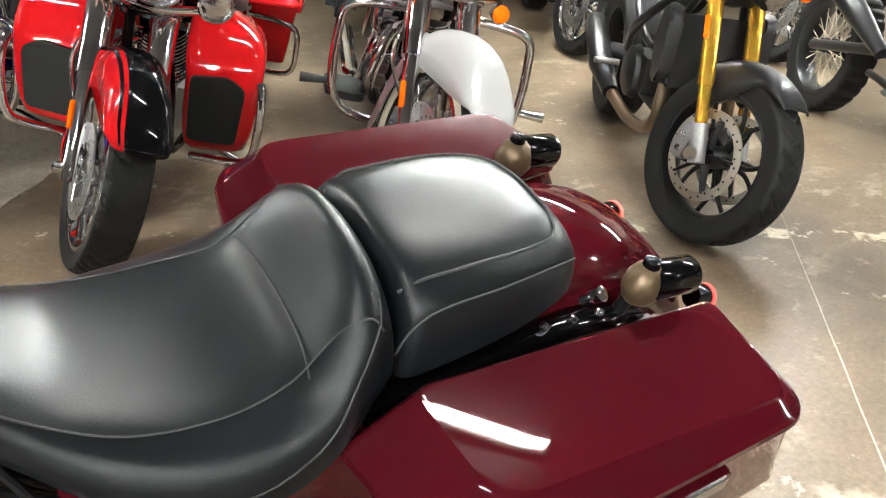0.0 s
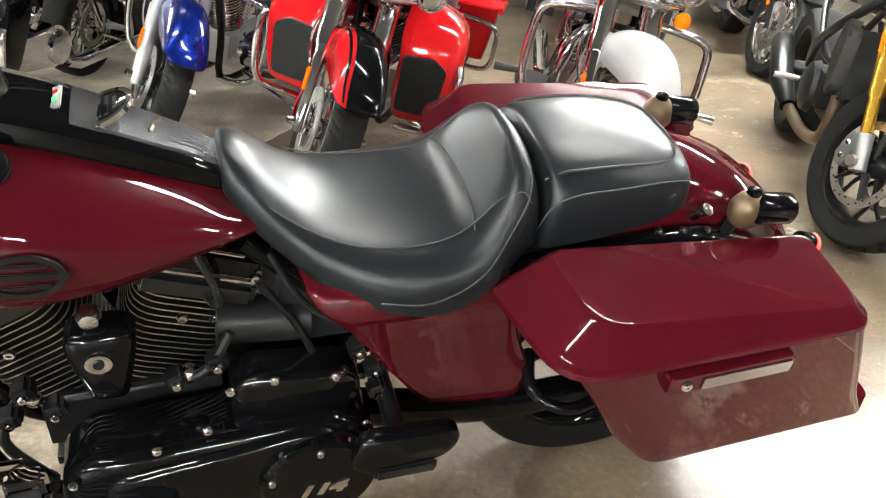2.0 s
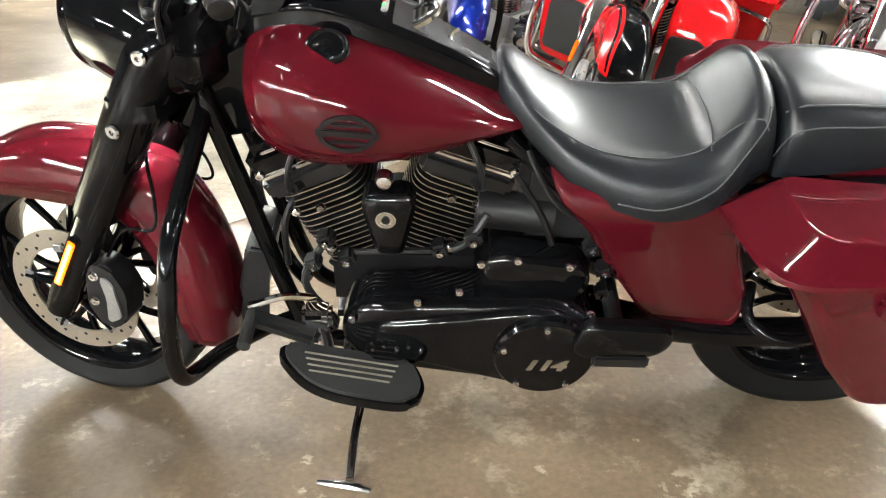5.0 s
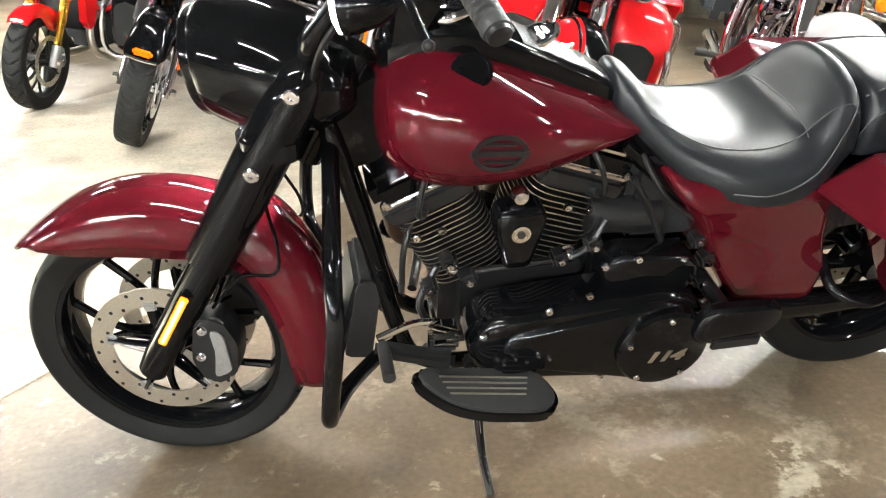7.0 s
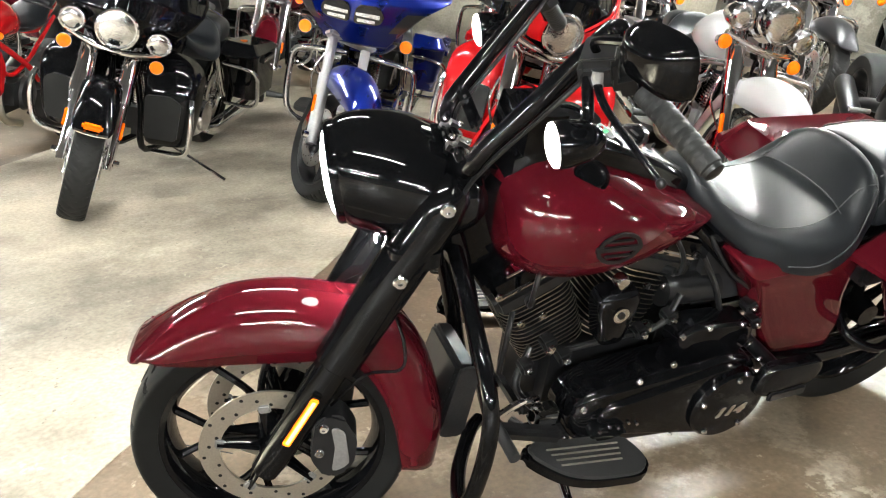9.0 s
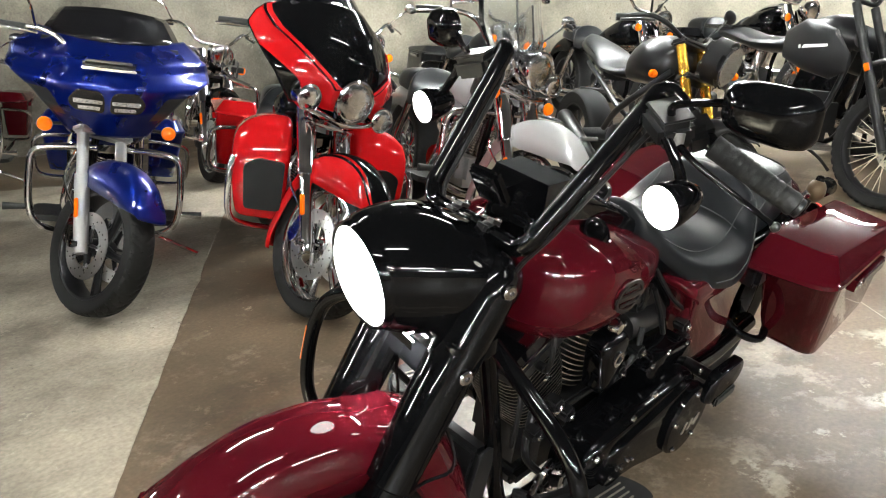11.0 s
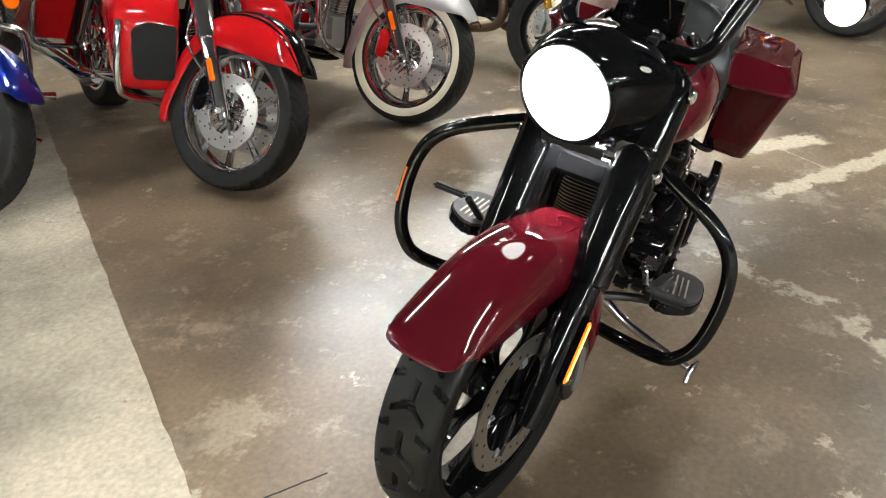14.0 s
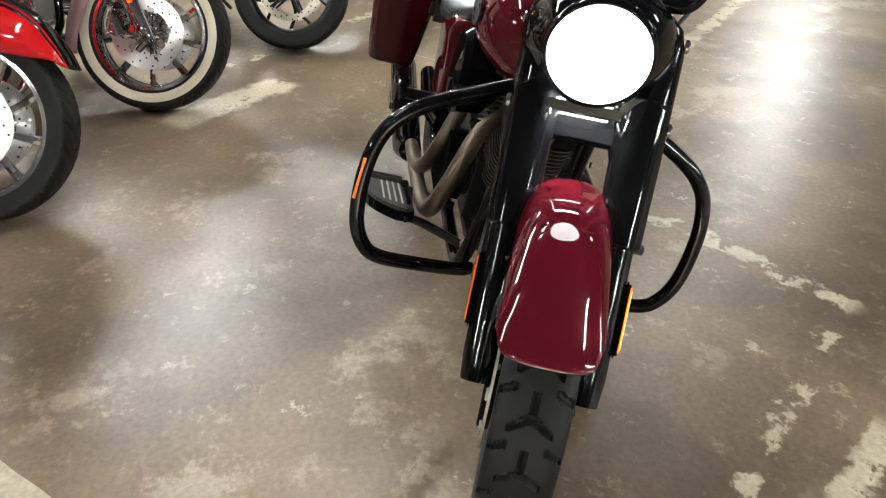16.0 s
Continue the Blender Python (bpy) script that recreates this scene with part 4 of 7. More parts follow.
def tank():
    rings = []
    for x, zb, zt, w, e in curve_through(TANK, 5):
        zc, h = (zb + zt) / 2, (zt - zb) / 2
        rings.append([(x, w * math.copysign(abs(math.cos(a)) ** (2 / e), math.cos(a)), zc + h * math.copysign(abs(math.sin(a)) ** (2 / e), math.sin(a))) for a in (2 * math.pi * k / 48 for k in range(48))])
    body = part("fuel_tank", loft(rings), MAROON, bike, "glossy dark red teardrop fuel tank", sharp=60)
    # console over the tank's spine
    rings = []
    for x, z, w, h in curve_through([(0.365, 0.955, 0.05, 0.05), (0.34, 0.985, 0.065, 0.05), (0.25, 1.005, 0.07, 0.05), (0.15, 0.978, 0.068, 0.05), (0.05, 0.934, 0.062, 0.05), (-0.04, 0.889, 0.055, 0.05), (-0.10, 0.852, 0.045, 0.045), (-0.125, 0.828, 0.035, 0.03)], 4):
        rings.append([(x, y, zz) for y, zz in ((-w, z - h), (-w, z - 0.012), (-w * 0.9, z - 0.003), (-w * 0.5, z + 0.003), (0, z + 0.005), (w * 0.5, z + 0.003), (w * 0.9, z - 0.003), (w, z - 0.012), (w, z - h))])
    console = part("tank_console", loft(rings), BLACK, bike, "gloss black tank console", sharp=50)
    def top(x):
        return lerp(x, (-0.125, 0.828), (-0.10, 0.852), (-0.04, 0.889), (0.05, 0.934), (0.15, 0.978))
    plate = []
    for x, w in ((0.108, 0.05), (0.08, 0.049), (0.05, 0.047), (0.02, 0.045), (-0.01, 0.042), (-0.04, 0.039), (-0.07, 0.036), (-0.098, 0.032)):
        plate.append([(x, y, top(x) + d) for y, d in ((-w, 0.001), (-w * 0.94, 0.0055), (-w * 0.5, 0.0075), (0, 0.0085), (w * 0.5, 0.0075), (w * 0.94, 0.0055), (w, 0.001))])
    plate = part("console_plate", loft(plate, closed=False), CONSOLE, console, "polished silver console panel")
    for y in (-0.024, -0.016, -0.008, 0.0, 0.008, 0.016, 0.024):
        part("panel_rib", tube([(x, y * (1 + x), top(x) + 0.0083 - abs(y) * 0.05) for x in (-0.014, -0.04, -0.065, -0.092)], 0.0013, segs=6), POLISHED, plate)
    gauge = Matrix.Translation((0.067, 0, top(0.067) + 0.011)) @ pose(0, 0, 0, 0, 23.5, 0)
    part("fuel_door_ring", lathe([(-0.004, 0.044), (0.003, 0.044), (0.005, 0.04), (0.003, 0.036), (-0.004, 0.036)], (0, 0, 0), (0, 0, 1), segs=40, cap=False), CHROME, plate, "chrome ring round the fuel door badge", gauge)
    disc = part("fuel_door", lathe([(-0.004, 0.0362), (0.001, 0.0362), (0.0025, 0.03), (0.0025, 0.0)], (0, 0, 0), (0, 0, 1), segs=32), SMOKE, plate, "round dark fuel door badge", gauge)
    for y, wide in ((-0.018, 0.03), (-0.006, 0.05), (0.006, 0.05), (0.018, 0.03)):
        part("badge_bar", block((0.006, wide, 0.002), (y, 0, 0.003), bevel=0.0006), CHROME, disc)
    star = [(0.018 * math.cos(a) * (1 if k % 2 == 0 else 0.42), 0.018 * math.sin(a) * (1 if k % 2 == 0 else 0.42)) for k, a in enumerate(2 * math.pi * k / 8 for k in range(8))]
    part("console_mark", slab(star, -0.002, 0.004, "z"), CHROME, plate, "small chrome diamond mark", Matrix.Translation((0.008, 0, top(0.008) + 0.0085)) @ pose(0, 0, 0, 0, 26, 0))
    tell = part("tell_tale", block((0.016, 0.058, 0.006), (0, 0, 0), bevel=0.002), ALLOY, console, "narrow grey indicator strip", Matrix.Translation((0.125, 0, 0.973)) @ pose(0, 0, 0, 0, 22, 0))
    part("tell_tale_light", block((0.007, 0.008, 0.002), (0, 0.006, 0.0035), bevel=0.0005), GREEN_ON, tell, "lit green indicator")
    part("tell_tale_light", block((0.007, 0.008, 0.002), (0, -0.012, 0.0035), bevel=0.0005), RED_LENS, tell)
    part("speedometer", lathe([(-0.04, 0.052), (0.004, 0.052), (0.012, 0.046), (0.008, 0.04), (0.008, 0.0)], (0, 0, 0), (0, 0, 1), segs=32), BLACK, console, "", Matrix.Translation((0.235, 0, 1.005)) @ pose(0, 0, 0, 0, 14, 0))
    dial = part("speedometer_ring", lathe([(0.003, 0.054), (0.012, 0.0535), (0.017, 0.049), (0.014, 0.044), (0.006, 0.0435)], (0, 0, 0), (0, 0, 1), segs=40, cap=False), CHROME, console, "chrome speedometer bezel", Matrix.Translation((0.235, 0, 1.005)) @ pose(0, 0, 0, 0, 14, 0))
    part("dial_glass", lathe([(0.009, 0.0435), (0.0125, 0.03), (0.0135, 0.0)], (0, 0, 0), (0, 0, 1), segs=32), SMOKE, dial, "dark speedometer glass")
    part("gauge_hood", loft([[(0.345, y * 0.9, 0.98) for y in (-0.08, -0.04, 0, 0.04, 0.08)] + [(0.30, y * 0.9, 0.985) for y in (0.08, 0.04, 0, -0.04, -0.08)],
                             [(0.335, y * 0.8, 1.055) for y in (-0.08, -0.04, 0, 0.04, 0.08)] + [(0.255, y * 0.8, 1.05) for y in (0.08, 0.04, 0, -0.04, -0.08)]]), BLACK, console, "gloss black instrument hood")
    # filler cap and side emblems
    for s in (1, -1):
        p = tank_at(0.215, radians(58), 0.004)
        cap = Matrix.Translation((p.x, s * p.y, p.z)) @ pose(0, 0, 0, s * -46, 5, 0)
        part("filler_cap", lathe([(-0.012, 0.033), (0.0, 0.034), (0.003, 0.032), (0.0038, 0.028), (0.003, 0.0265), (0.0045, 0.025), (0.006, 0.012), (0.0062, 0.0)], (0, 0, 0), (0, 0, 1), segs=32), BLACK, body, "flush black filler cap", cap @ Matrix.Diagonal((1.12, 1, 1, 1)))
        badge = Matrix.Translation((0.178, s * 0.2005, 0.83)) @ pose(0, 0, 0, 90, 0, 0 if s > 0 else 180) @ pose(0, 0, 0, 0, 0, 0)
        em = bmesh.new()
        oval = [(0.05 * math.cos(a), 0.036 * math.sin(a)) for a in (2 * math.pi * k / 28 for k in range(28))]
        inner = [(0.042 * math.cos(a), 0.028 * math.sin(a)) for a in (2 * math.pi * k / 28 for k in range(28))]
        loft([[(x, z, 0.0) for x, z in oval], [(x, z, 0.004 * -1) for x, z in oval], [(x, z, -0.004) for x, z in inner], [(x, z, 0.0) for x, z in inner]], em, cap=False)
        block((0.108, 0.014, 0.005), (0, 0, -0.002), (0, 0, 4), em, bevel=0.002)
        block((0.06, 0.008, 0.005), (0, 0.017, -0.002), (0, 0, 4), em, bevel=0.002)
        block((0.06, 0.008, 0.005), (0, -0.017, -0.002), (0, 0, 4), em, bevel=0.002)
        part("emblem", em, SATIN, body, "black oval emblem with bars", badge)


tank()


def engine():
    case = bmesh.new()
    block((0.34, 0.20, 0.24), (0.08, 0, 0.40), bm=case, bevel=0.04)
    crank = part("crankcase", case, SATIN, bike, "satin black engine case")
    part("gearbox", block((0.26, 0.18, 0.2), (-0.17, 0, 0.42), bevel=0.04), SATIN, bike)
    part("oil_pan", block((0.5, 0.15, 0.05), (0.0, 0, 0.27), bevel=0.015), SATIN, bike)
    fin_mesh = None
    for s, name in ((1, "front_cylinder"), (-1, "rear_cylinder")):
        m = Matrix.Translation((0.108, 0, 0.305)) @ pose(0, 0, 0, 0, s * (25 if s > 0 else 20), 0) @ Matrix.Translation((0, 0, 0.105))
        core = part(name, lathe([(0.0, 0.062), (0.285, 0.062)], (0, 0, 0), (0, 0, 1), segs=24), SATIN, bike, "finned black cylinder", m)
        for k in range(15):
            z = 0.07 + k * 0.0135
            wide = 0.083 + 0.006 * min(1, k / 7)
            outline = rounded([(-wide, -wide * 0.98), (wide, -wide * 0.98), (wide, wide * 0.98), (-wide, wide * 0.98)], 0.05, 5)
            part("fin", slab(outline, z, z + 0.003, "z", rim=1), [SATIN, FIN_EDGE], core)
        head = bmesh.new()
        block((0.19, 0.2, 0.05), (0, 0, 0.292), bm=head, bevel=0.012)
        part("cylinder_head", head, WRINKLE, core)
        rocker = part("rocker_cover", block((0.2, 0.20, 0.075), (0, 0, 0.348), bevel=0.022), BLACK, core, "gloss black rocker cover")
        # chrome strips stand in for reflections on the black cover
        part("cover_band", block((0.17, 0.204, 0.012), (0, 0, 0.325), bevel=0.004), CHROME, rocker)
        part("cover_band", block((0.10, 0.19, 0.006), (0.0, 0.012, 0.378), bevel=0.002), CHROME, rocker)
        for bx in (-0.08, 0.08):
            bolt(rocker, (bx, 0.1, 0.335), (0, 1, 0), 0.009)
        part("spark_lead", tube([(0.02 * s, 0.10, 0.285), (0.03 * s, 0.13, 0.30), (0.0, 0.13, 0.35), (-0.06 * s, 0.09, 0.40)], 0.006, segs=8), SATIN, core)
        part("plug_cap", tube([(0.02 * s, 0.092, 0.283), (0.026 * s, 0.122, 0.294)], 0.011, smooth=False, segs=10), SATIN, core)
    # horn cover between the cylinders, on the left
    horn = dome([(0.112 + x, 0.615 + z) for x, z in rounded([(-0.026, -0.085), (0.026, -0.085), (0.046, 0.0), (0.052, 0.04), (0.036, 0.062), (-0.036, 0.062), (-0.052, 0.04), (-0.046, 0.0)], 0.016)], 0.10, 0.157, 0.03, flat=0.004)
    cover = part("horn_cover", horn, BLACK, bike, "gloss black shield-shaped cover", Matrix.Translation((0.004, 0.03, 0.012)), sharp=60)
    part("cover_disc", lathe([(0, 0.019), (0.003, 0.019), (0.004, 0.015), (0.003, 0.012), (0.003, 0)], (0.116, 0.159, 0.628), (0, 1, 0), segs=24), CHROME, cover, "small chrome disc")
    part("cover_disc", lathe([(0, 0.009), (0.003, 0.008)], (0.116, 0.161, 0.628), (0, 1, 0), segs=16), SATIN, cover)
    part("acorn_nut", lathe([(0, 0.018), (0.012, 0.018), (0.022, 0.013), (0.026, 0.0)], (0.118, 0.125, 0.70), (0, 1, 0), segs=16), CHROME, cover, "chrome domed nut")
    # primary case
    pc = dome(hull_of_circles([(-0.185, 0.358, 0.118), (0.13, 0.372, 0.085)], 36), 0.10, 0.208, 0.04, flat=0.006)
    primary = part("primary_cover", pc, BLACK, bike, "gloss black primary drive cover", Matrix.Translation((0, 0.03, 0.005)))
    part("primary_bulge", dome(hull_of_circles([(-0.17, 0.36, 0.108), (0.10, 0.378, 0.05)], 36), 0.19, 0.224, 0.03, flat=0.004), BLACK, primary, sharp=60)
    part("inspection_cover", dome(hull_of_circles([(-0.11, 0.505, 0.05), (-0.225, 0.49, 0.05)], 28), 0.10, 0.168, 0.025, flat=0.004), BLACK, primary)
    part("inspection_ring", slab([(0.118 + 0.05 * math.cos(a), 0.348 + 0.022 * math.sin(a)) for a in (2 * math.pi * k / 28 for k in range(28))], 0.2, 0.226, bevel=0.005), BLACK, primary)
    for k in range(5):
        bolt(primary, (0.15 - 0.012 * k * 2, 0.226, 0.36 + 0.01 * (k % 2)), (0, 1, 0), 0.004)
    derby = part("derby_cover", lathe([(0.215, 0.1), (0.236, 0.1), (0.243, 0.094), (0.245, 0.08), (0.246, 0.0)], (-0.19, 0, 0.358), (0, 1, 0), segs=56), BLACK, primary, "round gloss black clutch cover")
    for k in range(5):
        a = radians(90 + 72 * k)
        bolt(derby, (-0.19 + 0.084 * math.cos(a), 0.244, 0.358 + 0.084 * math.sin(a)), (0, 1, 0), 0.0065)
    words("114", 0.05, Matrix.Translation((-0.19, 0.2475, 0.345)) @ pose(0, 0, 0, 90, 0, 180) @ Matrix.Diagonal((1.1, 0.75, 1, 1)), STEEL, derby, slant=0.3, heavy=0.002)
    for bx, bz in ((0.19, 0.42), (0.06, 0.47), (-0.02, 0.50), (-0.06, 0.538), (-0.13, 0.548), (-0.23, 0.535), (-0.275, 0.45), (0.19, 0.32), (0.08, 0.29), (-0.08, 0.262), (-0.29, 0.30)):
        bolt(primary, (bx, 0.165 if bz > 0.5 else 0.204, bz), (0, 1, 0), 0.008)
    # starter, hoses and brackets behind the covers
    part("starter", tube([(-0.05, 0.09, 0.60), (-0.2, 0.09, 0.585)], 0.04, smooth=False, segs=18), WRINKLE, bike)
    part("battery_box", block((0.18, 0.20, 0.2), (-0.22, 0, 0.62), bevel=0.02), PLASTIC, bike)
    part("air_cleaner", lathe([(-0.09, 0.06), (-0.12, 0.095), (-0.185, 0.105), (-0.2, 0.09), (-0.203, 0)], (0.10, 0, 0.66), (0, 1, 0), segs=36), BLACK, bike, "round gloss black air cleaner")
    part("cam_cover", slab(hull_of_circles([(0.12, 0.42, 0.09), (0.0, 0.40, 0.07)]), -0.17, -0.10, bevel=0.015), BLACK, bike)
    for pts, r, mat in (([(0.26, 0.09, 0.5), (0.3, 0.12, 0.42), (0.24, 0.15, 0.34)], 0.009, SATIN), ([(-0.12, 0.12, 0.70), (-0.17, 0.13, 0.62), (-0.2, 0.14, 0.55)], 0.007, SATIN), ([(-0.14, 0.10, 0.74), (-0.19, 0.14, 0.66), (-0.27, 0.15, 0.6)], 0.006, SATIN), ([(0.30, 0.06, 0.62), (0.33, 0.1, 0.56), (0.335, 0.1, 0.45)], 0.007, SATIN), ([(0.03, 0.14, 0.52), (-0.03, 0.155, 0.56), (-0.07, 0.14, 0.62)], 0.008, SATIN), ([(0.2, 0.13, 0.51), (0.1, 0.14, 0.525), (0.0, 0.14, 0.53)], 0.007, SATIN)):
        part("hose", tube(pts, r, segs=8), mat, bike)
    part("hose_joint", ball(0.018, (0.0, 0.14, 0.54)), CHROME, bike)
    part("hose_joint", ball(0.014, (0.235, 0.13, 0.52)), CHROME, bike)
    # made-up small brackets with bright bolts, added to give the engine its glints
    for bx, by, bz in ((0.245, 0.13, 0.545), (0.205, 0.14, 0.505), (0.28, 0.115, 0.47), (0.02, 0.145, 0.54), (-0.045, 0.15, 0.572), (-0.275, 0.15, 0.555), (-0.305, 0.15, 0.5), (-0.315, 0.14, 0.43), (0.25, 0.15, 0.33), (0.2, 0.19, 0.31)):
        lug = part("bracket", block((0.034, 0.04, 0.03), (bx, by, bz), (0, 20, 0), bevel=0.007), SATIN, bike)
        bolt(lug, (bx, by + 0.02, bz), (0, 1, 0), 0.0075)
    # further chrome bolts added as glints beside the cylinders
    for s, x0, z0 in ((1, 0.255, 0.6), (-1, 0.0, 0.63)):
        for k in range(2):
            bolt(bike, (x0 + 0.05 * k * s, 0.104, z0 - 0.012 * k), (0, 1, 0), 0.009)
    # frame tubes
    for s in (1, -1):
        part("frame_tube", tube([(0.475, s * 0.03, 0.86), (0.45, s * 0.06, 0.78), (0.395, s * 0.075, 0.56), (0.34, s * 0.085, 0.33), (0.29, s * 0.09, 0.24), (0.15, s * 0.09, 0.215), (-0.35, s * 0.09, 0.215)], 0.019, segs=12), BLACK, bike)
        part("frame_tube", tube([(-0.10, s * 0.09, 0.76), (-0.25, s * 0.10, 0.62), (-0.38, s * 0.11, 0.48), (-0.45, s * 0.11, 0.36)], 0.016, segs=10), BLACK, bike)
    part("steering_neck", tube([(0.395, 0, 0.945), (0.51, 0, 0.74)], 0.04, smooth=False, segs=20), BLACK, bike)
    part("frame_gusset", slab(rounded([(0.34, 0.93), (0.47, 0.86), (0.46, 0.72), (0.36, 0.74)], 0.02), -0.05, 0.05, bevel=0.01), BLACK, bike)
    cool = part("oil_cooler", block((0.055, 0.17, 0.20), (0.425, 0, 0.37), (0, -14, 0), bevel=0.012), SATIN, bike, "small black oil cooler")
    part("cooler_shroud", slab(rounded([(0.40, 0.26), (0.46, 0.27), (0.425, 0.475), (0.375, 0.47)], 0.015), 0.085, 0.093, bevel=0.002), DARK_ALLOY, cool)
    for k in range(9):
        part("cooler_fin", block((0.004, 0.15, 0.004), (0.446 - 0.0045 * k + 0.018, 0, 0.295 + 0.0185 * k), bevel=0), SATIN, cool)
    # exhaust on the right
    for x0 in (0.24, 0.0):
        part("exhaust_header", tube([(x0, -0.08, 0.62), (x0 + 0.06, -0.14, 0.58), (x0 + 0.08, -0.18, 0.45), (x0 - 0.02, -0.2, 0.33), (-0.3, -0.2, 0.27)], 0.0205, segs=14), BURNT, bike, "heat-tinted steel header pipe")
    for s in (-1,):
        part("muffler", tube([(-0.3, s * 0.2, 0.25), (-0.4, s * 0.2, 0.22), (-1.12, s * 0.2, 0.25), (-1.16, s * 0.2, 0.252)], [0.035, 0.046, 0.05, 0.044], segs=20, smooth=False), BLACK, bike, "gloss black muffler")


engine()


def floorboard(s, x0, x1, y0, y1, z, passenger=False):
    board = rounded([(x0 + 0.02, s * y0), (x1, s * y0), (x1 + 0.005, s * (y0 + 0.04)), (x1 - 0.08, s * (y1 + 0.004)), (x0 + 0.02, s * (y1 + 0.004)), (x0 - 0.012, s * (y1 - 0.045))], [0.03, 0.03, 0.05, 0.09, 0.05, 0.05], 7)
    ob = part("floorboard", slab(board, z - 0.028, z - 0.006, "z", bevel=0.008), BLACK, bike, "black floorboard with rubber pad", Matrix.Translation(((x0 + x1) / 2, 0, z)) @ pose(0, 0, 0, 0, 0 if passenger else -11, 0) @ Matrix.Translation((-(x0 + x1) / 2, 0, -z)))
    mid = np.mean(np.array(board), 0)
    pad = [tuple(mid + (np.array(p) - mid) * 0.93) for p in board]
    part("rubber_pad", slab(pad, z - 0.006, z + 0.003, "z", bevel=0.003), GRIP, ob)
    if not passenger:
        for k in range(4):
            y = s * (y0 + 0.03 + 0.015 * k)
            part("inlay", block((0.19 - 0.01 * k, 0.0045, 0.003), ((x0 + x1) / 2 + 0.003, y, z + 0.0042), bevel=0.001), STEEL, ob)
    return ob


def fittings():
    for s in (1, -1):
        floorboard(s, 0.045, 0.335, 0.235, 0.352, 0.338)
        part("board_bracket", tube([(0.28, s * 0.1, 0.28), (0.25, s * 0.2, 0.3), (0.24, s * 0.28, 0.31)], 0.012, segs=8), SATIN, bike)
        part("board_bracket", tube([(0.08, s * 0.1, 0.28), (0.09, s * 0.2, 0.3), (0.09, s * 0.28, 0.31)], 0.012, segs=8), SATIN, bike)
        guard = part("engine_guard", tube([(0.46, s * 0.055, 0.80), (0.463, s * 0.10, 0.775), (0.478, s * 0.265, 0.70), (0.484, s * 0.33, 0.655), (0.486, s * 0.365, 0.60), (0.495, s * 0.38, 0.52), (0.505, s * 0.375, 0.42), (0.507, s * 0.35, 0.36), (0.50, s * 0.31, 0.33), (0.46, s * 0.22, 0.305), (0.38, s * 0.1, 0.265), (0.34, s * 0.06, 0.25)], 0.0165, segs=16, steps=5), BLACK, bike, "gloss black tubular engine guard", Matrix.Translation((0, -0.011, 0)))
        if s < 0:
            part("reflector_strip", tube([(0.503, s * 0.385, 0.555), (0.512, s * 0.39, 0.465)], 0.0045, smooth=False, segs=6), ORANGE_TAPE, guard)
        # folded passenger board
        fold = part("passenger_board", dome(rounded([(-0.235, 0.40), (-0.27, 0.378), (-0.41, 0.395), (-0.435, 0.43), (-0.42, 0.468), (-0.26, 0.475)], 0.03), 0.262, 0.292, 0.02, s, flat=0.003), BLACK, bike, "folded gloss black passenger board", sharp=60)
        part("board_clip", block((0.11, 0.012, 0.03), (-0.335, s * 0.292, 0.385), bevel=0.005), SATIN, fold)
        part("board_arm", tube([(-0.33, s * 0.1, 0.42), (-0.33, s * 0.27, 0.42)], 0.018, smooth=False, segs=10), SATIN, bike)
        part("swingarm", tube([(-0.28, s * 0.12, 0.36), (-0.55, s * 0.135, 0.32), (-0.86, s * 0.13, 0.325)], [0.037, 0.034, 0.03], segs=12), BLACK, bike)
        rings = []
        for z, xf, xr, y in curve_through([(0.71, -0.185, -0.52, 0.15), (0.70, -0.185, -0.525, 0.178), (0.675, -0.198, -0.53, 0.19), (0.648, -0.222, -0.54, 0.19), (0.60, -0.255, -0.555, 0.178), (0.54, -0.29, -0.575, 0.166), (0.46, -0.345, -0.612, 0.156), (0.405, -0.385, -0.61, 0.150), (0.378, -0.4, -0.598, 0.143), (0.37, -0.405, -0.593, 0.13)], 3):
            sag = max(0, min(1, (0.6 - z) / 0.23))
            rings.append([(x, s * yy, z - sag * (0.018 + 0.035 * (xf - x) / (xf - xr))) for x, yy in rounded([(xf, 0.10), (xf - 0.005, y), (xr, y), (xr, 0.10)], [0.004, 0.03, 0.025, 0.004], 4)])
        part("side_cover", loft(rings), MAROON, bike, "glossy dark red side cover", sharp=60)
    # shifter, brake pedal, stand
    part("shift_linkage", tube([(0.27, 0.17, 0.42), (0.33, 0.19, 0.44), (0.40, 0.21, 0.43)], 0.008, segs=8), CHROME, bike)
    part("shift_lever", block((0.16, 0.035, 0.035), (0.33, 0.24, 0.405), (0, -8, -14), bevel=0.01), SATIN, bike)
    part("shift_peg", tube([(0.39, 0.22, 0.42), (0.39, 0.31, 0.42)], 0.013, smooth=False, segs=12), GRIP, bike)
    part("shifter_block", block((0.06, 0.04, 0.05), (0.265, 0.2, 0.40), bevel=0.008), CHROME, bike)
    part("brake_pedal", tube([(0.2, -0.24, 0.30), (0.27, -0.25, 0.36), (0.33, -0.28, 0.435)], 0.01, segs=8), SATIN, bike)
    part("brake_pad", block((0.04, 0.09, 0.016), (0.335, -0.33, 0.445), (0, -20, 0), bevel=0.006), GRIP, bike)
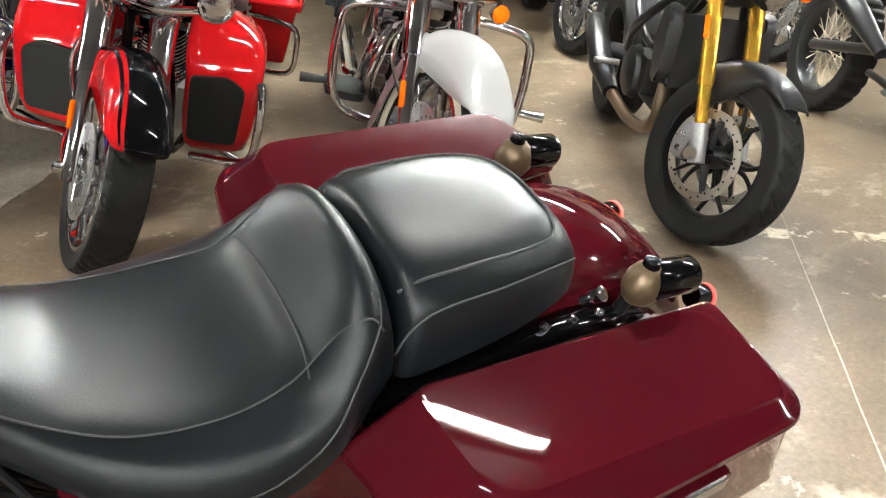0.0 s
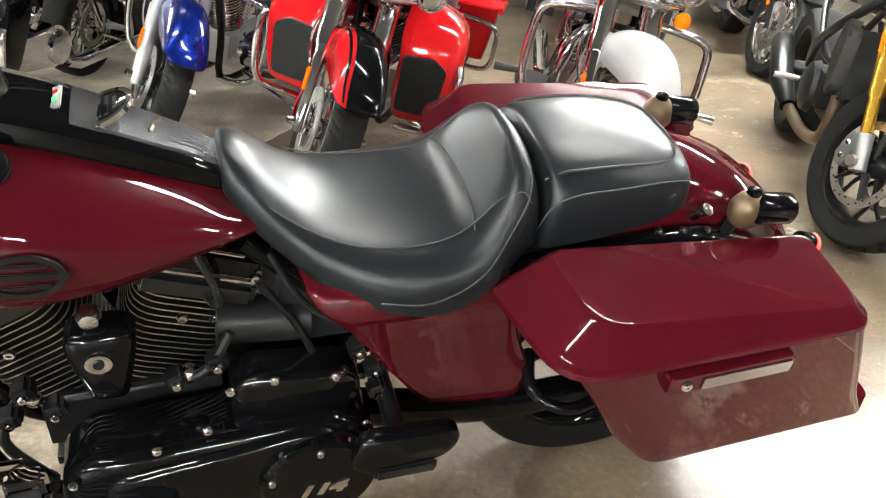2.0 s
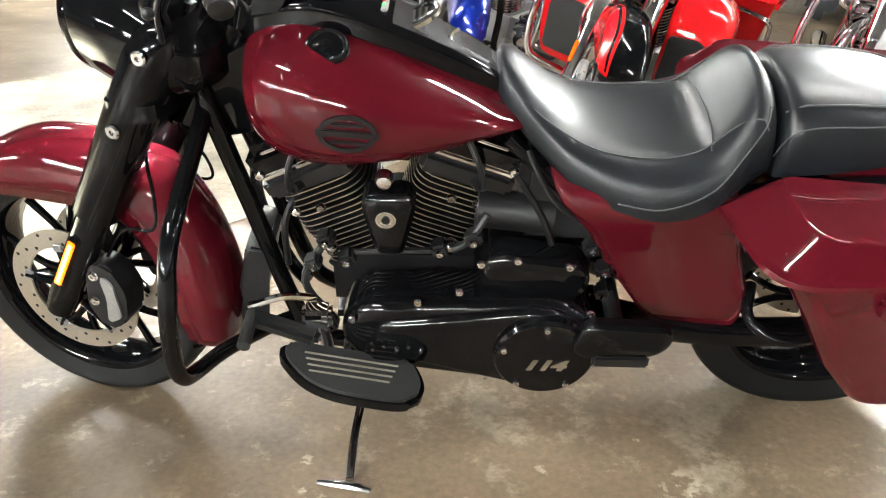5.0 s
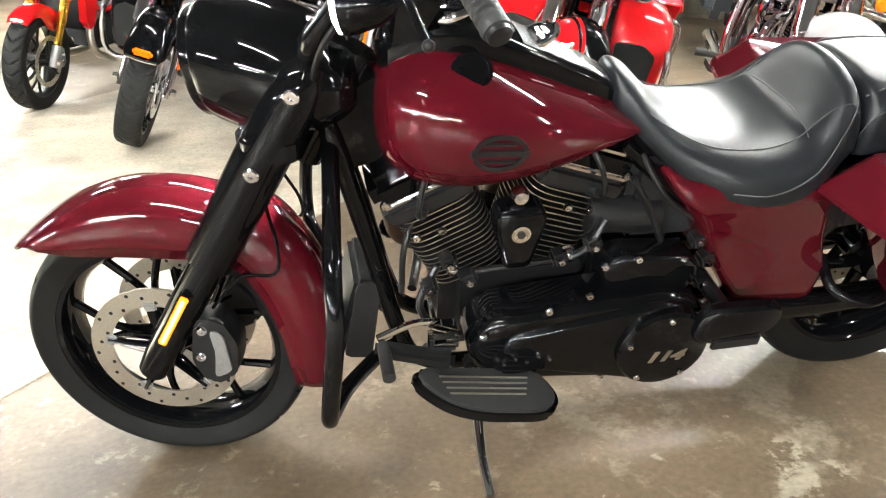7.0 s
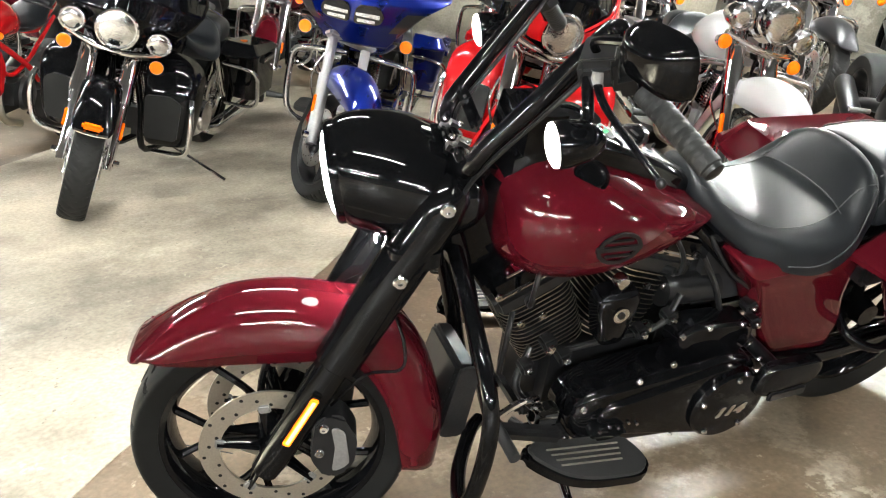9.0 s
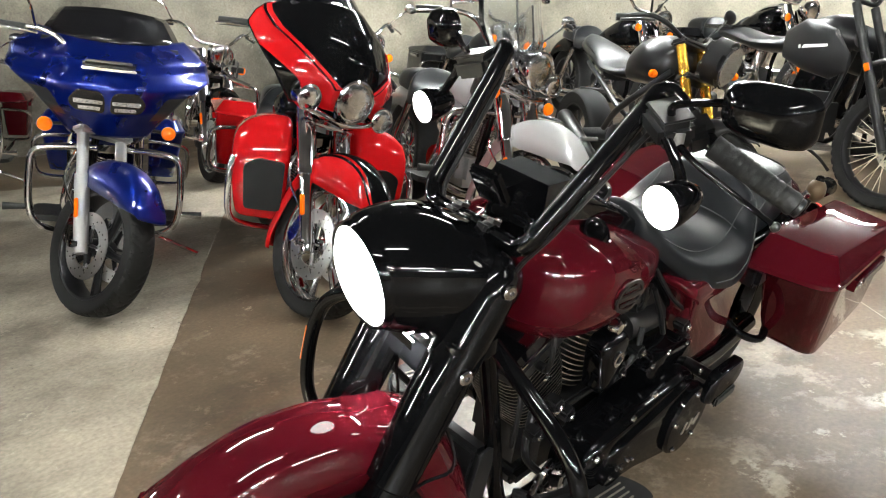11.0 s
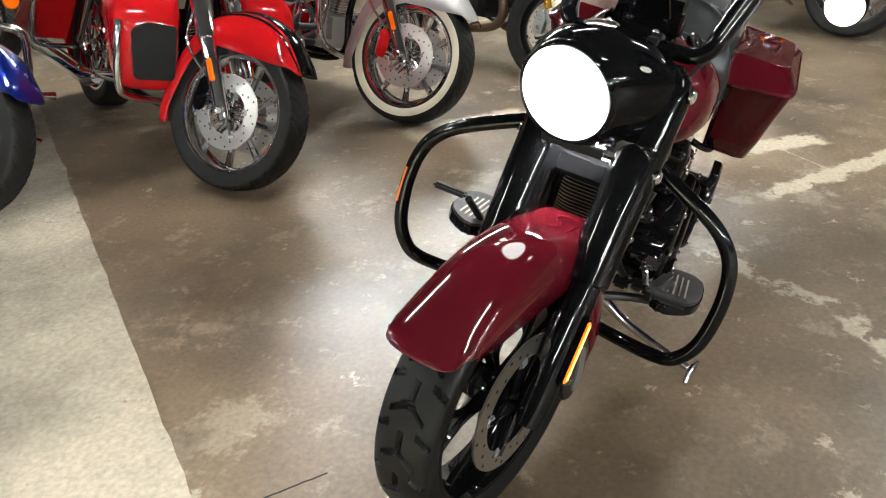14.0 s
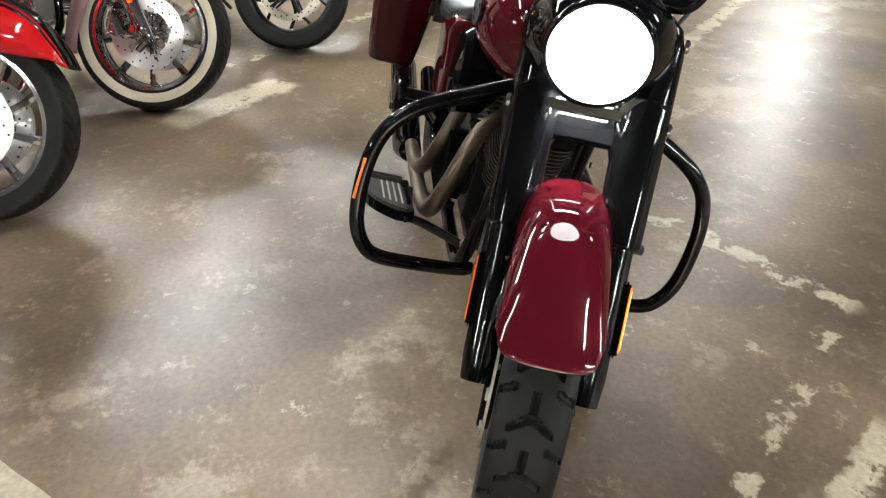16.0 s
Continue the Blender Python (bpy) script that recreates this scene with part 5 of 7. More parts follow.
    stand = part("side_stand", tube([(0.17, 0.12, 0.21), (0.182, 0.2, 0.172), (0.193, 0.3, 0.146), (0.195, 0.395, 0.122)], [0.017, 0.013, 0.011, 0.011], segs=12), POLISHED, bike, "chromed side stand")
    part("stand_foot", tube([(0.15, 0.42, 0.121), (0.195, 0.408, 0.119), (0.262, 0.40, 0.117)], [0.006, 0.011, 0.006], segs=12, flat=0.5), POLISHED, stand)
    part("stand_spring", tube([(0.12, 0.13, 0.26), (0.16, 0.25, 0.235)], 0.007, smooth=False, segs=8), STEEL, bike)


fittings()


def rear_end():
    wheel(bike, "rear_wheel", (REAR_X - 0.04, 0, REAR_Z - 0.008), 0.32, 0.072, 0.24, BLACK, "split", None, chevrons(0.1, 0.012, 0.007, 0.072), 260, (-1,), 0.14, cross=28, rubber=RUBBER)
    rows = []
    for deg in range(115, 2, -11):
        a = radians(deg)
        rows.append((-0.84 + 0.385 * math.cos(math.pi - a), 0.43 + 0.385 * math.sin(a), -0.84 + 0.315 * math.cos(math.pi - a), 0.43 + 0.25 * math.sin(a)))
    fender(rows, 0.125, MAROON, bike, "rear_fender", label="glossy dark red rear mudguard", square=0.8)
    for s in (1, -1):
        part("fender_strut", tube([(-0.45, s * 0.135, 0.665), (-0.65, s * 0.142, 0.70), (-0.88, s * 0.145, 0.715), (-1.0, s * 0.14, 0.68)], [0.018, 0.022, 0.024, 0.014], segs=12, flat=0.6), BLACK, bike, "gloss black mudguard strut")
        # satin black block that fills the gap between strut and saddlebag
        part("bag_mount", block((0.5, 0.07, 0.07), (-0.78, s * 0.185, 0.645), (0, 4, 0), bevel=0.015), SATIN, bike)
        part("docking_stud", lathe([(0, 0.008), (0.02, 0.008), (0.022, 0.0115), (0.026, 0.0105), (0.03, 0.0115), (0.036, 0.0115), (0.038, 0.008)], (-0.86, s * 0.15, 0.76), (-0.3, s * 0.6, 0.9), segs=16), CHROME, bike, "knurled chrome stud")
        for k in range(3):
            bolt(bike, (-0.80 - 0.05 * k, s * 0.15, 0.735 - 0.005 * k), (0, s, 0.7), 0.007)
        sig = part("turn_signal", ball(0.032, (-0.955, s * 0.165, 0.775), (1.1, 0.9, 1.15)), BRONZE, bike, "bronze turn signal with black barrel")
        part("signal_barrel", lathe([(-0.01, 0.026), (0.0, 0.0285), (0.07, 0.0285), (0.075, 0.025), (0.073, 0.0)], (-0.965, s * 0.17, 0.78), (-1, 0, -0.12), segs=20), BLACK, sig)
        part("signal_lens", lathe([(0.072, 0.024), (0.078, 0.02), (0.08, 0.0)], (-0.965, s * 0.17, 0.78), (-1, 0, -0.12), segs=20), RED_LENS, sig)
        part("signal_stalk", tube([(-0.94, s * 0.15, 0.715), (-0.945, s * 0.16, 0.76)], 0.011, smooth=False, segs=10), SATIN, sig)
        part("signal_cap", lathe([(0, 0.013), (0.01, 0.012), (0.013, 0.008)], (-0.955, s * 0.165, 0.808), (0, 0, 1), segs=14), BLACK, sig)
        lamp = part("tail_lamp", lathe([(0, 0.02), (0.028, 0.022), (0.034, 0.018)], (-1.155, s * 0.118, 0.64), (-1, s * 0.15, -0.3), segs=20), BLACK, bike)
        part("lamp_ring", lathe([(0.029, 0.022), (0.034, 0.023), (0.038, 0.021), (0.034, 0.018), (0.029, 0.022)], (-1.155, s * 0.118, 0.64), (-1, s * 0.15, -0.3), segs=24, cap=False), RED_ON, lamp, "red tail lamp ring, lit")
    part("antenna_knob", lathe([(0, 0.012), (0.02, 0.012), (0.024, 0.008)], (-0.905, 0.0, 0.775), (-0.3, 0, 1), segs=14), BLACK, bike)
    part("seat_bolt", lathe([(0, 0.012), (0.01, 0.014), (0.016, 0.01)], (-0.915, 0.0, 0.755), (-1, 0, 0.6), segs=16), CHROME, bike)
    part("rear_guard", tube([(-0.62, 0.12, 0.44), (-0.60, 0.2, 0.42), (-0.66, 0.24, 0.40), (-0.75, 0.22, 0.40)], 0.012, segs=10), BLACK, bike)


rear_end()


def saddlebag(s, root, paint, detail=True):
    def ring(rows, r, n=6):
        return rounded([(x, s * y, z) for x, y, z in rows], r, n)
    body = []
    for q, z0, z1, grow in ((0.0, 0.372, 0.372, -0.02), (0.04, 0.362, 0.362, 0.0), (0.35, 0.45, 0.45, 0.0), (0.7, 0.585, 0.59, 0.0), (1.0, 0.688, 0.70, 0.0)):
        xf = -0.765 + q * 0.225
        xr = -1.288 + q * 0.204
        yo, yi = 0.36 + q * 0.045, 0.205 - q * 0.01
        body.append(ring([(xf - grow, yi - grow, z0), (xf - grow, yo + grow, z0), (xr + grow, yo - 0.02 + grow, z1), (xr + grow, yi - grow, z1)], [0.03, 0.055, 0.035, 0.03]))
    bag = part("saddlebag", loft(body), paint, root, "glossy hard saddlebag", Matrix.Translation((0, s * 0.004, 0)), sharp=50)
    seam = [(-0.487, 0.178, 0.672), (-0.534, 0.393, 0.676), (-1.075, 0.393, 0.694), (-1.085, 0.19, 0.700)]
    lip = [(-0.478, 0.176, 0.680), (-0.522, 0.409, 0.684), (-1.081, 0.406, 0.70), (-1.09, 0.188, 0.704)]
    lip2 = [(-0.480, 0.176, 0.690), (-0.525, 0.408, 0.694), (-1.079, 0.404, 0.707), (-1.09, 0.188, 0.709)]
    band = [(-0.486, 0.178, 0.694), (-0.533, 0.400, 0.698), (-1.075, 0.398, 0.711), (-1.088, 0.188, 0.711)]
    crease = [(-0.565, 0.184, 0.757), (-0.578, 0.364, 0.7525), (-1.062, 0.376, 0.7215), (-1.082, 0.19, 0.7245)]
    crease2 = [(-0.569, 0.188, 0.7595), (-0.583, 0.3605, 0.755), (-1.0585, 0.3725, 0.724), (-1.079, 0.194, 0.727)]
    radii = [0.02, 0.075, 0.06, 0.03]
    tight = [0.03, 0.055, 0.04, 0.02]
    rings = [ring(seam, radii), ring(lip, radii), ring(lip2, radii), ring(band, radii)]
    foot, brow = np.array(rings[-1]), np.array(ring(crease, tight))
    rings += [foot + (brow - foot) * q for q in (0.06, 0.5, 0.94)] + [brow, ring(crease2, tight)]
    edge = np.array(rings[-1])
    mid = edge.mean(0)
    for q in (0.02, 0.06, 0.15, 0.3, 0.5, 0.72, 0.94):
        rings.append([tuple(p + (mid - p) * q + np.array((0, 0, 0.002 * (1 - (1 - q) ** 2)))) for p in edge])
    lid = part("saddlebag_lid", loft(rings), paint, bag, "glossy lid", sharp=28)
    latch = part("latch", slab(rounded([(-0.70, 0.632), (-0.925, 0.642), (-0.925, 0.676), (-0.70, 0.666)], 0.006), s * 0.385, s * 0.412, bevel=0.006), paint, bag, "painted lid latch")
    part("latch_plate", slab(rounded([(-0.76, 0.636), (-0.92, 0.644), (-0.92, 0.668), (-0.76, 0.66)], 0.003), s * 0.412, s * 0.415, bevel=0.001), CONSOLE, latch, "dark mirror-like latch plate")
    bolt(latch, (-0.733, s * 0.411, 0.647), (0, s, 0), 0.009)
    # no lamp: the left reflector's shine is put in as glow
    part("rear_reflector", block((0.012, 0.04, 0.05), (-1.093, s * 0.35, 0.665), (0, 12, s * -8), bevel=0.004), RED_ON if s > 0 else RED_LENS, bag, "small red reflector, given a glow on the left bag")


saddlebag(1, bike, MAROON)
saddlebag(-1, bike, MAROON)


# ---- the row of other motorcycles ----
def stand_at(front, yaw, lean, base=0.81):
    """Pose of a machine whose front tyre stands at front (x, y), heading yaw degrees, leaning to its left."""
    turn = pose(0, 0, 0, -lean, 0, yaw)
    return Matrix.Translation((front[0], front[1], 0)) @ turn @ Matrix.Translation((-base, 0, 0))


def shell(fn, nu, nv, mat, parent, name, label="", thick=0.008, m=None, pick=None, sharp=50):
    rows = [[fn(-1 + 2 * i / nu, j / nv) for i in range(nu + 1)] for j in range(nv + 1)]
    bm = loft(rows, closed=False)
    bm.faces.ensure_lookup_table()
    if pick:
        for n, f in enumerate(bm.faces):
            f.material_index = pick(-1 + 2 * ((n % nu) + 0.5) / nu, ((n // nu) + 0.5) / nv)
    ob = part(name, bm, mat, parent, label, m, sharp)
    solid = ob.modifiers.new("thickness", "SOLIDIFY")
    solid.thickness, solid.offset = thick, -1
    return ob


def round_lamp(parent, at, r, m=None, lens=LAMP_OFF, body=CHROME, name="headlamp", axis=(1, 0, -0.08), deep=0.12):
    shell_ = part(name, lathe([(-deep, r * 0.25), (-deep * 0.8, r * 0.65), (-deep * 0.4, r * 0.95), (0, r * 1.06), (0.012, r * 1.06), (0.016, r * 0.98), (0.006, r * 0.93)], at, axis, segs=28), body, parent, m=m)
    part("lens", lathe([(0.004, r * 0.94), (0.012, r * 0.8), (0.016, r * 0.4), (0.017, 0)], at, axis, segs=24), lens, shell_, "clear reflector lens")
    return shell_


def twin_engine(root, metal, dark):
    part("crankcase", block((0.4, 0.22, 0.22), (0.02, 0, 0.38), bevel=0.05), dark, root)
    part("primary_cover", slab(hull_of_circles([(-0.185, 0.358, 0.115), (0.13, 0.372, 0.085)]), 0.10, 0.23, bevel=0.02), metal, root)
    part("derby_cover", lathe([(0.22, 0.095), (0.245, 0.092), (0.25, 0.07), (0.25, 0)], (-0.19, 0, 0.358), (0, 1, 0), segs=32), metal, root)
    part("cam_cover", slab(hull_of_circles([(0.12, 0.42, 0.09), (-0.02, 0.40, 0.08)]), -0.19, -0.10, bevel=0.02), metal, root)
    part("air_cleaner", lathe([(-0.08, 0.05), (-0.12, 0.1), (-0.18, 0.105), (-0.2, 0.08), (-0.202, 0)], (0.11, 0, 0.64), (0, 1, 0), segs=28), metal, root)
    for s in (1, -1):
        m = Matrix.Translation((0.112, 0, 0.43)) @ pose(0, 0, 0, 0, s * 22.5, 0)
        rows = []
        for k in range(13):
            z = 0.06 + 0.0165 * k
            rows += [(z, 0.066), (z, 0.088), (z + 0.006, 0.088), (z + 0.006, 0.066)]
        cyl = part("cylinder", lathe(rows, (0, 0, 0), (0, 0, 1), segs=20), metal if metal is CHROME else dark, root, "finned engine cylinder", m)
        part("rocker_cover", block((0.19, 0.19, 0.09), (0, 0, 0.33), bevel=0.025), metal, cyl)
        part("pushrod_tube", tube([(0.03, -0.1, 0.04), (0.02, -0.09, 0.3)], 0.011, smooth=False, segs=8), metal, cyl)
    for x0 in (0.22, 0.0):
        part("exhaust_header", tube([(x0, -0.08, 0.62), (x0 + 0.06, -0.15, 0.58), (x0 + 0.08, -0.19, 0.45), (x0 - 0.02, -0.2, 0.33), (-0.3, -0.2, 0.27)], 0.024, segs=12), CHROME, root)
    for s in (1, -1):
        part("muffler", tube([(-0.3, s * 0.21, 0.25), (-0.4, s * 0.22, 0.23), (-1.2, s * 0.23, 0.26), (-1.24, s * 0.23, 0.262)], [0.03, 0.044, 0.05, 0.044], segs=16, smooth=False), CHROME, root, "chrome muffler")
    part("frame_tube", tube([(0.46, 0.05, 0.84), (0.39, 0.08, 0.5), (0.32, 0.09, 0.25), (-0.4, 0.09, 0.22)], 0.018, segs=10), BLACK, root)
    part("frame_tube", tube([(0.46, -0.05, 0.84), (0.39, -0.08, 0.5), (0.32, -0.09, 0.25), (-0.4, -0.09, 0.22)], 0.018, segs=10), BLACK, root)


def tank_and_seat(root, paint, seat_mat=LEATHER):
    rings = []
    for x, zb, zt, w, e in curve_through(TANK, 3):
        zc, h = (zb + zt) / 2, (zt - zb) / 2
        rings.append([(x, w * math.copysign(abs(math.cos(a)) ** (2 / e), math.cos(a)), zc + h * math.copysign(abs(math.sin(a)) ** (2 / e), math.sin(a))) for a in (2 * math.pi * k / 28 for k in range(28))])
    part("fuel_tank", loft(rings), paint, root, sharp=60)
    part("console", tube([(0.3, 0, 0.985), (0.15, 0, 0.965), (0.0, 0, 0.905), (-0.1, 0, 0.845)], [0.05, 0.055, 0.05, 0.03], segs=14, flat=0.5), CHROME, root)
    for rows, name in ((RIDER, "rider_seat"), (PILLION, "pillion_seat")):
        part(name, loft([[(r[0], y, z) for y, z in seat_ring(*r[1:], n=20)] for r in curve_through(rows, 2)]), seat_mat, root, sharp=60)


def crash_bar(root, mat=CHROME, reach=0.36):
    for s in (1, -1):
        part("crash_bar", tube([(0.45, s * 0.05, 0.72), (0.47, s * (reach - 0.12), 0.715), (0.485, s * (reach - 0.02), 0.69), (0.49, s * reach, 0.60), (0.50, s * reach, 0.45), (0.50, s * (reach - 0.03), 0.35), (0.47, s * (reach - 0.12), 0.30), (0.36, s * 0.08, 0.26)], 0.017, segs=12), mat, root, "bright tubular crash bar")
        part("floorboard", slab(rounded([(0.03, s * 0.2), (0.3, s * 0.2), (0.27, s * 0.35), (0.02, s * 0.36)], 0.04), 0.30, 0.33, "z", bevel=0.006), GRIP, root)
        part("foot_peg", tube([(0.49, s * (reach + 0.0), 0.42), (0.485, s * (reach + 0.11), 0.415)], [0.012, 0.019], smooth=False, segs=10), CHROME if s > 0 else GRIP, root)
    part("side_stand", tube([(0.15, 0.12, 0.26), (0.15, 0.3, 0.19), (0.17, 0.47, 0.125)], 0.011, segs=8), CHROME, root)


def bars(root, m, mat=CHROME, wide=0.40, high=1.1, mirrors=True):
    for s in (1, -1):
        part("handlebar", tube([(0.40, 0, 1.02), (0.40, s * 0.12, 1.03), (0.37, s * 0.22, high), (0.30, s * 0.30, high + 0.02), (0.18, s * wide, high - 0.02)], 0.0135, segs=10), mat, root, m=m)
        part("grip", tube([(0.26, s * (wide - 0.08), high + 0.005), (0.17, s * (wide + 0.01), high - 0.022)], 0.019, smooth=False, segs=12), GRIP, root, m=m)
        part("lever", tube([(0.33, s * (wide - 0.1), high), (0.28, s * wide, high - 0.02), (0.24, s * (wide + 0.06), high - 0.04)], 0.007, segs=8), mat, root, m=m)
        if mirrors:
            part("mirror_stem", tube([(0.3, s * (wide - 0.1), high + 0.02), (0.33, s * (wide - 0.02), high + 0.12), (0.31, s * (wide + 0.04), high + 0.16)], 0.006, segs=8), mat, root, m=m)
            part("mirror", ball(0.06, (0.31, s * (wide + 0.07), high + 0.18), (0.28, 1.05, 0.68)), mat, root, m=m)


FRONT_FENDER = [(1.112, 0.535, 1.08, 0.55), (1.07, 0.60, 1.04, 0.552), (0.985, 0.685, 0.97, 0.552), (0.88, 0.725, 0.87, 0.558), (0.77, 0.725, 0.76, 0.562), (0.66, 0.69, 0.69, 0.562),
                (0.575, 0.62, 0.63, 0.525), (0.515, 0.52, 0.585, 0.45), (0.475, 0.41, 0.55, 0.35), (0.455, 0.29, 0.53, 0.28), (0.452, 0.2, 0.52, 0.2)]


def cruiser_front(root, m, paint, wheel_mat, style, white=False, fork=CHROME, R=0.318, half=0.066, discs=(1, -1), fender_low=True, marker=True):
    fd = Vector((-math.sin(radians(29.0)), 0, math.cos(radians(29.0))))
    axle = Vector((AX, 0, R))
    wheel(root, "front_wheel", (AX, 0, R), R, half, R * 0.74 if white else R * 0.775, POLISHED if wheel_mat is CHROME else wheel_mat, style, m, sweeping(0.085, 0.009, 0.006, half), 320, discs, 0.153, white=white, cross=26, rotor=[ROTOR, SATIN], ring=0.6)
    for s in (1, -1):
        off = Vector((0, s * 0.1, 0))
        part("fork_slider", tube([axle + fd * -0.04 + off, axle + fd * 0.0 + off, axle + fd * 0.33 + off], [0.028, 0.033, 0.033], smooth=False, segs=18), fork, root, m=m)
        part("fork_tube", tube([axle + fd * 0.3 + off, axle + fd * 0.74 + off], 0.043 if fork is CHROME else 0.026, smooth=False, segs=18), fork, root, m=m)
        part("axle_nut", lathe([(0.0, 0.02), (0.025, 0.017), (0.03, 0.0)], axle + off + Vector((0, s * 0.03, 0)), (0, s, 0), segs=12), CHROME, root, m=m)
        if marker:
            part("side_reflector", block((0.024, 0.01, 0.09), axle + fd * 0.17 + off + Vector((0.01, s * 0.034, 0)), (0, -29, 0), bevel=0.004), AMBER, root, m=m)
        part("brake_caliper", slab(rounded([(0.66, 0.30), (0.72, 0.29), (0.74, 0.42), (0.68, 0.44)], 0.02), s * 0.06, s * 0.108, bevel=0.006), CHROME, root, m=m)
    rows = FRONT_FENDER if fender_low else FRONT_FENDER[:7]
    d = R - 0.318
    fender([(a, b + d, c, e + d) for a, b, c, e in rows], 0.095, paint, root, "front_fender", m, n=14)
    part("lower_clamp", block((0.08, 0.28, 0.04), (0.555, 0, 0.80), (0, -26, 0), bevel=0.012), fork, root, m=m)
    part("brake_hose", tube([(0.69, -0.1, 0.44), (0.60, -0.14, 0.55), (0.60, -0.14, 0.66), (0.56, -0.08, 0.76)], 0.006, segs=8), CHROME, root, m=m)


def cruiser_rear(root, paint, bags=True, wheel_mat=SATIN):
    wheel(root, "rear_wheel", (REAR_X, 0, REAR_Z), 0.328, 0.08, 0.24, wheel_mat, "nine", None, None, 80, (1,), 0.14)
    rows = []
    for deg in range(115, -30, -18):
        a = radians(deg)
        rows.append((REAR_X - 0.02 + 0.39 * math.cos(math.pi - a), REAR_Z + 0.05 + 0.39 * math.sin(a), REAR_X - 0.02 + 0.3 * math.cos(math.pi - a), REAR_Z + 0.05 + 0.24 * math.sin(a)))
    fender(rows, 0.12, paint, root, "rear_fender", n=10)
    for s in (1, -1):
        if bags:
            saddlebag(s, root, paint)
            part("bag_guard", tube([(-0.55, s * 0.2, 0.62), (-0.53, s * 0.40, 0.6), (-0.56, s * 0.43, 0.5), (-0.62, s * 0.40, 0.36), (-0.66, s * 0.2, 0.34)], 0.013, segs=10), CHROME, root, "bright tubular bag guard")
        part("shock", tube([(-0.55, s * 0.15, 0.66), (-0.75, s * 0.15, 0.36)], 0.024, smooth=False, segs=12), CHROME, root)
        part("turn_signal", ball(0.035, (-1.12, s * 0.2, 0.66)), AMBER, root)
    part("tail_lamp", block((0.05, 0.14, 0.05), (-1.2, 0, 0.58), bevel=0.02), RED_LENS, root)


def signal(root, at, m, r=0.034):
    body = part("turn_signal", lathe([(-0.06, 0.01), (-0.045, r * 0.7), (-0.01, r), (0.0, r)], at, (1, 0, 0), segs=18), CHROME, root, m=m)
    part("lens", lathe([(0.0, r * 0.97), (0.014, r * 0.8), (0.02, 0.0)], at, (1, 0, 0), segs=18), AMBER, body, "amber lens")


def fairing_skin(u, v):
    w = lerp(v, (0, 0.2), (0.15, 0.27), (0.35, 0.345), (0.5, 0.385), (0.65, 0.4), (0.8, 0.375), (0.9, 0.33), (1.0, 0.25))
    x = lerp(v, (0, 0.62), (0.25, 0.68), (0.5, 0.66), (0.65, 0.625), (0.8, 0.57), (1.0, 0.47)) - lerp(v, (0, 0.10), (0.4, 0.2), (0.65, 0.28), (1.0, 0.16)) * abs(u) ** 2.0
    return (x, u * w, 0.86 + 0.46 * v - 0.05 * abs(u) ** 2 * v + 0.02 * (1 - u * u))


def batwing(root, m, mats, pick, top_mat):
    body = shell(fairing_skin, 40, 30, mats, root, "fairing", "glossy painted handlebar fairing", 0.012, m, pick)

    def back(u, v):
        w = lerp(v, (0, 0.16), (0.5, 0.33), (1.0, 0.24))
        return (lerp(v, (0, 0.46), (1, 0.40)) + 0.0 * u, u * w, 0.90 + 0.38 * v)
    shell(back, 8, 6, PLASTIC, body, "inner_fairing", thick=0.03)

    def screen(u, v):
        return (0.47 - 0.16 * v - 0.14 * abs(u) ** 2, u * (0.26 - 0.05 * v), 1.315 + 0.14 * v * (1 - 0.25 * u * u) - 0.05 * abs(u) ** 2)
    shell(screen, 14, 6, top_mat, body, "windscreen", "smoked windscreen", 0.004)
    for s in (1, -1):
        part("vent_slot", block((0.02, 0.09, 0.025), (0.53, s * 0.16, 1.19), (0, -38, s * 22), bevel=0.008), SATIN, body)
    return body


def leg_fairings(root, paint, vent):
    for s in (1, -1):
        rings = []
        for z, x0, x1, y0, y1 in ((0.35, 0.42, 0.52, 0.16, 0.34), (0.375, 0.38, 0.565, 0.14, 0.375), (0.48, 0.36, 0.585, 0.13, 0.395), (0.60, 0.34, 0.58, 0.13, 0.405), (0.68, 0.32, 0.565, 0.12, 0.405), (0.745, 0.31, 0.535, 0.12, 0.385), (0.79, 0.32, 0.49, 0.12, 0.33), (0.815, 0.35, 0.43, 0.14, 0.25)):
            rings.append(rounded([(x0, s * y0, z), (x1, s * (y0 + 0.03), z), (x1 - 0.04, s * y1, z), (x0 - 0.03, s * (y1 - 0.02), z)], [0.03, 0.05, 0.05, 0.03], 4))
        body = part("leg_fairing", loft(curve_rings(rings)), paint, root, "glossy lower leg fairing", sharp=60)
        frame_ = rounded([(s * 0.185, 0.405), (s * 0.345, 0.405), (s * 0.36, 0.60), (s * 0.30, 0.635), (s * 0.18, 0.625)], 0.02)
        part("vent_panel", slab(frame_, -0.03, 0.012, "x", bevel=0.004), vent, body, "black vent opening", pose(0.612, 0, 0, 0, 0, s * 9.5))
        part("fairing_guard", tube([(0.545, s * 0.40, 0.63), (0.57, s * 0.412, 0.585), (0.575, s * 0.415, 0.48), (0.56, s * 0.40, 0.37), (0.52, s * 0.34, 0.325), (0.44, s * 0.18, 0.29)], 0.015, segs=12), CHROME, root, "chrome fairing guard")


def curve_rings(rings, steps=2):
    flat = curve_through([tuple(np.array(r).ravel()) for r in rings], steps)
    return [np.array(f).reshape(-1, 3) for f in flat]


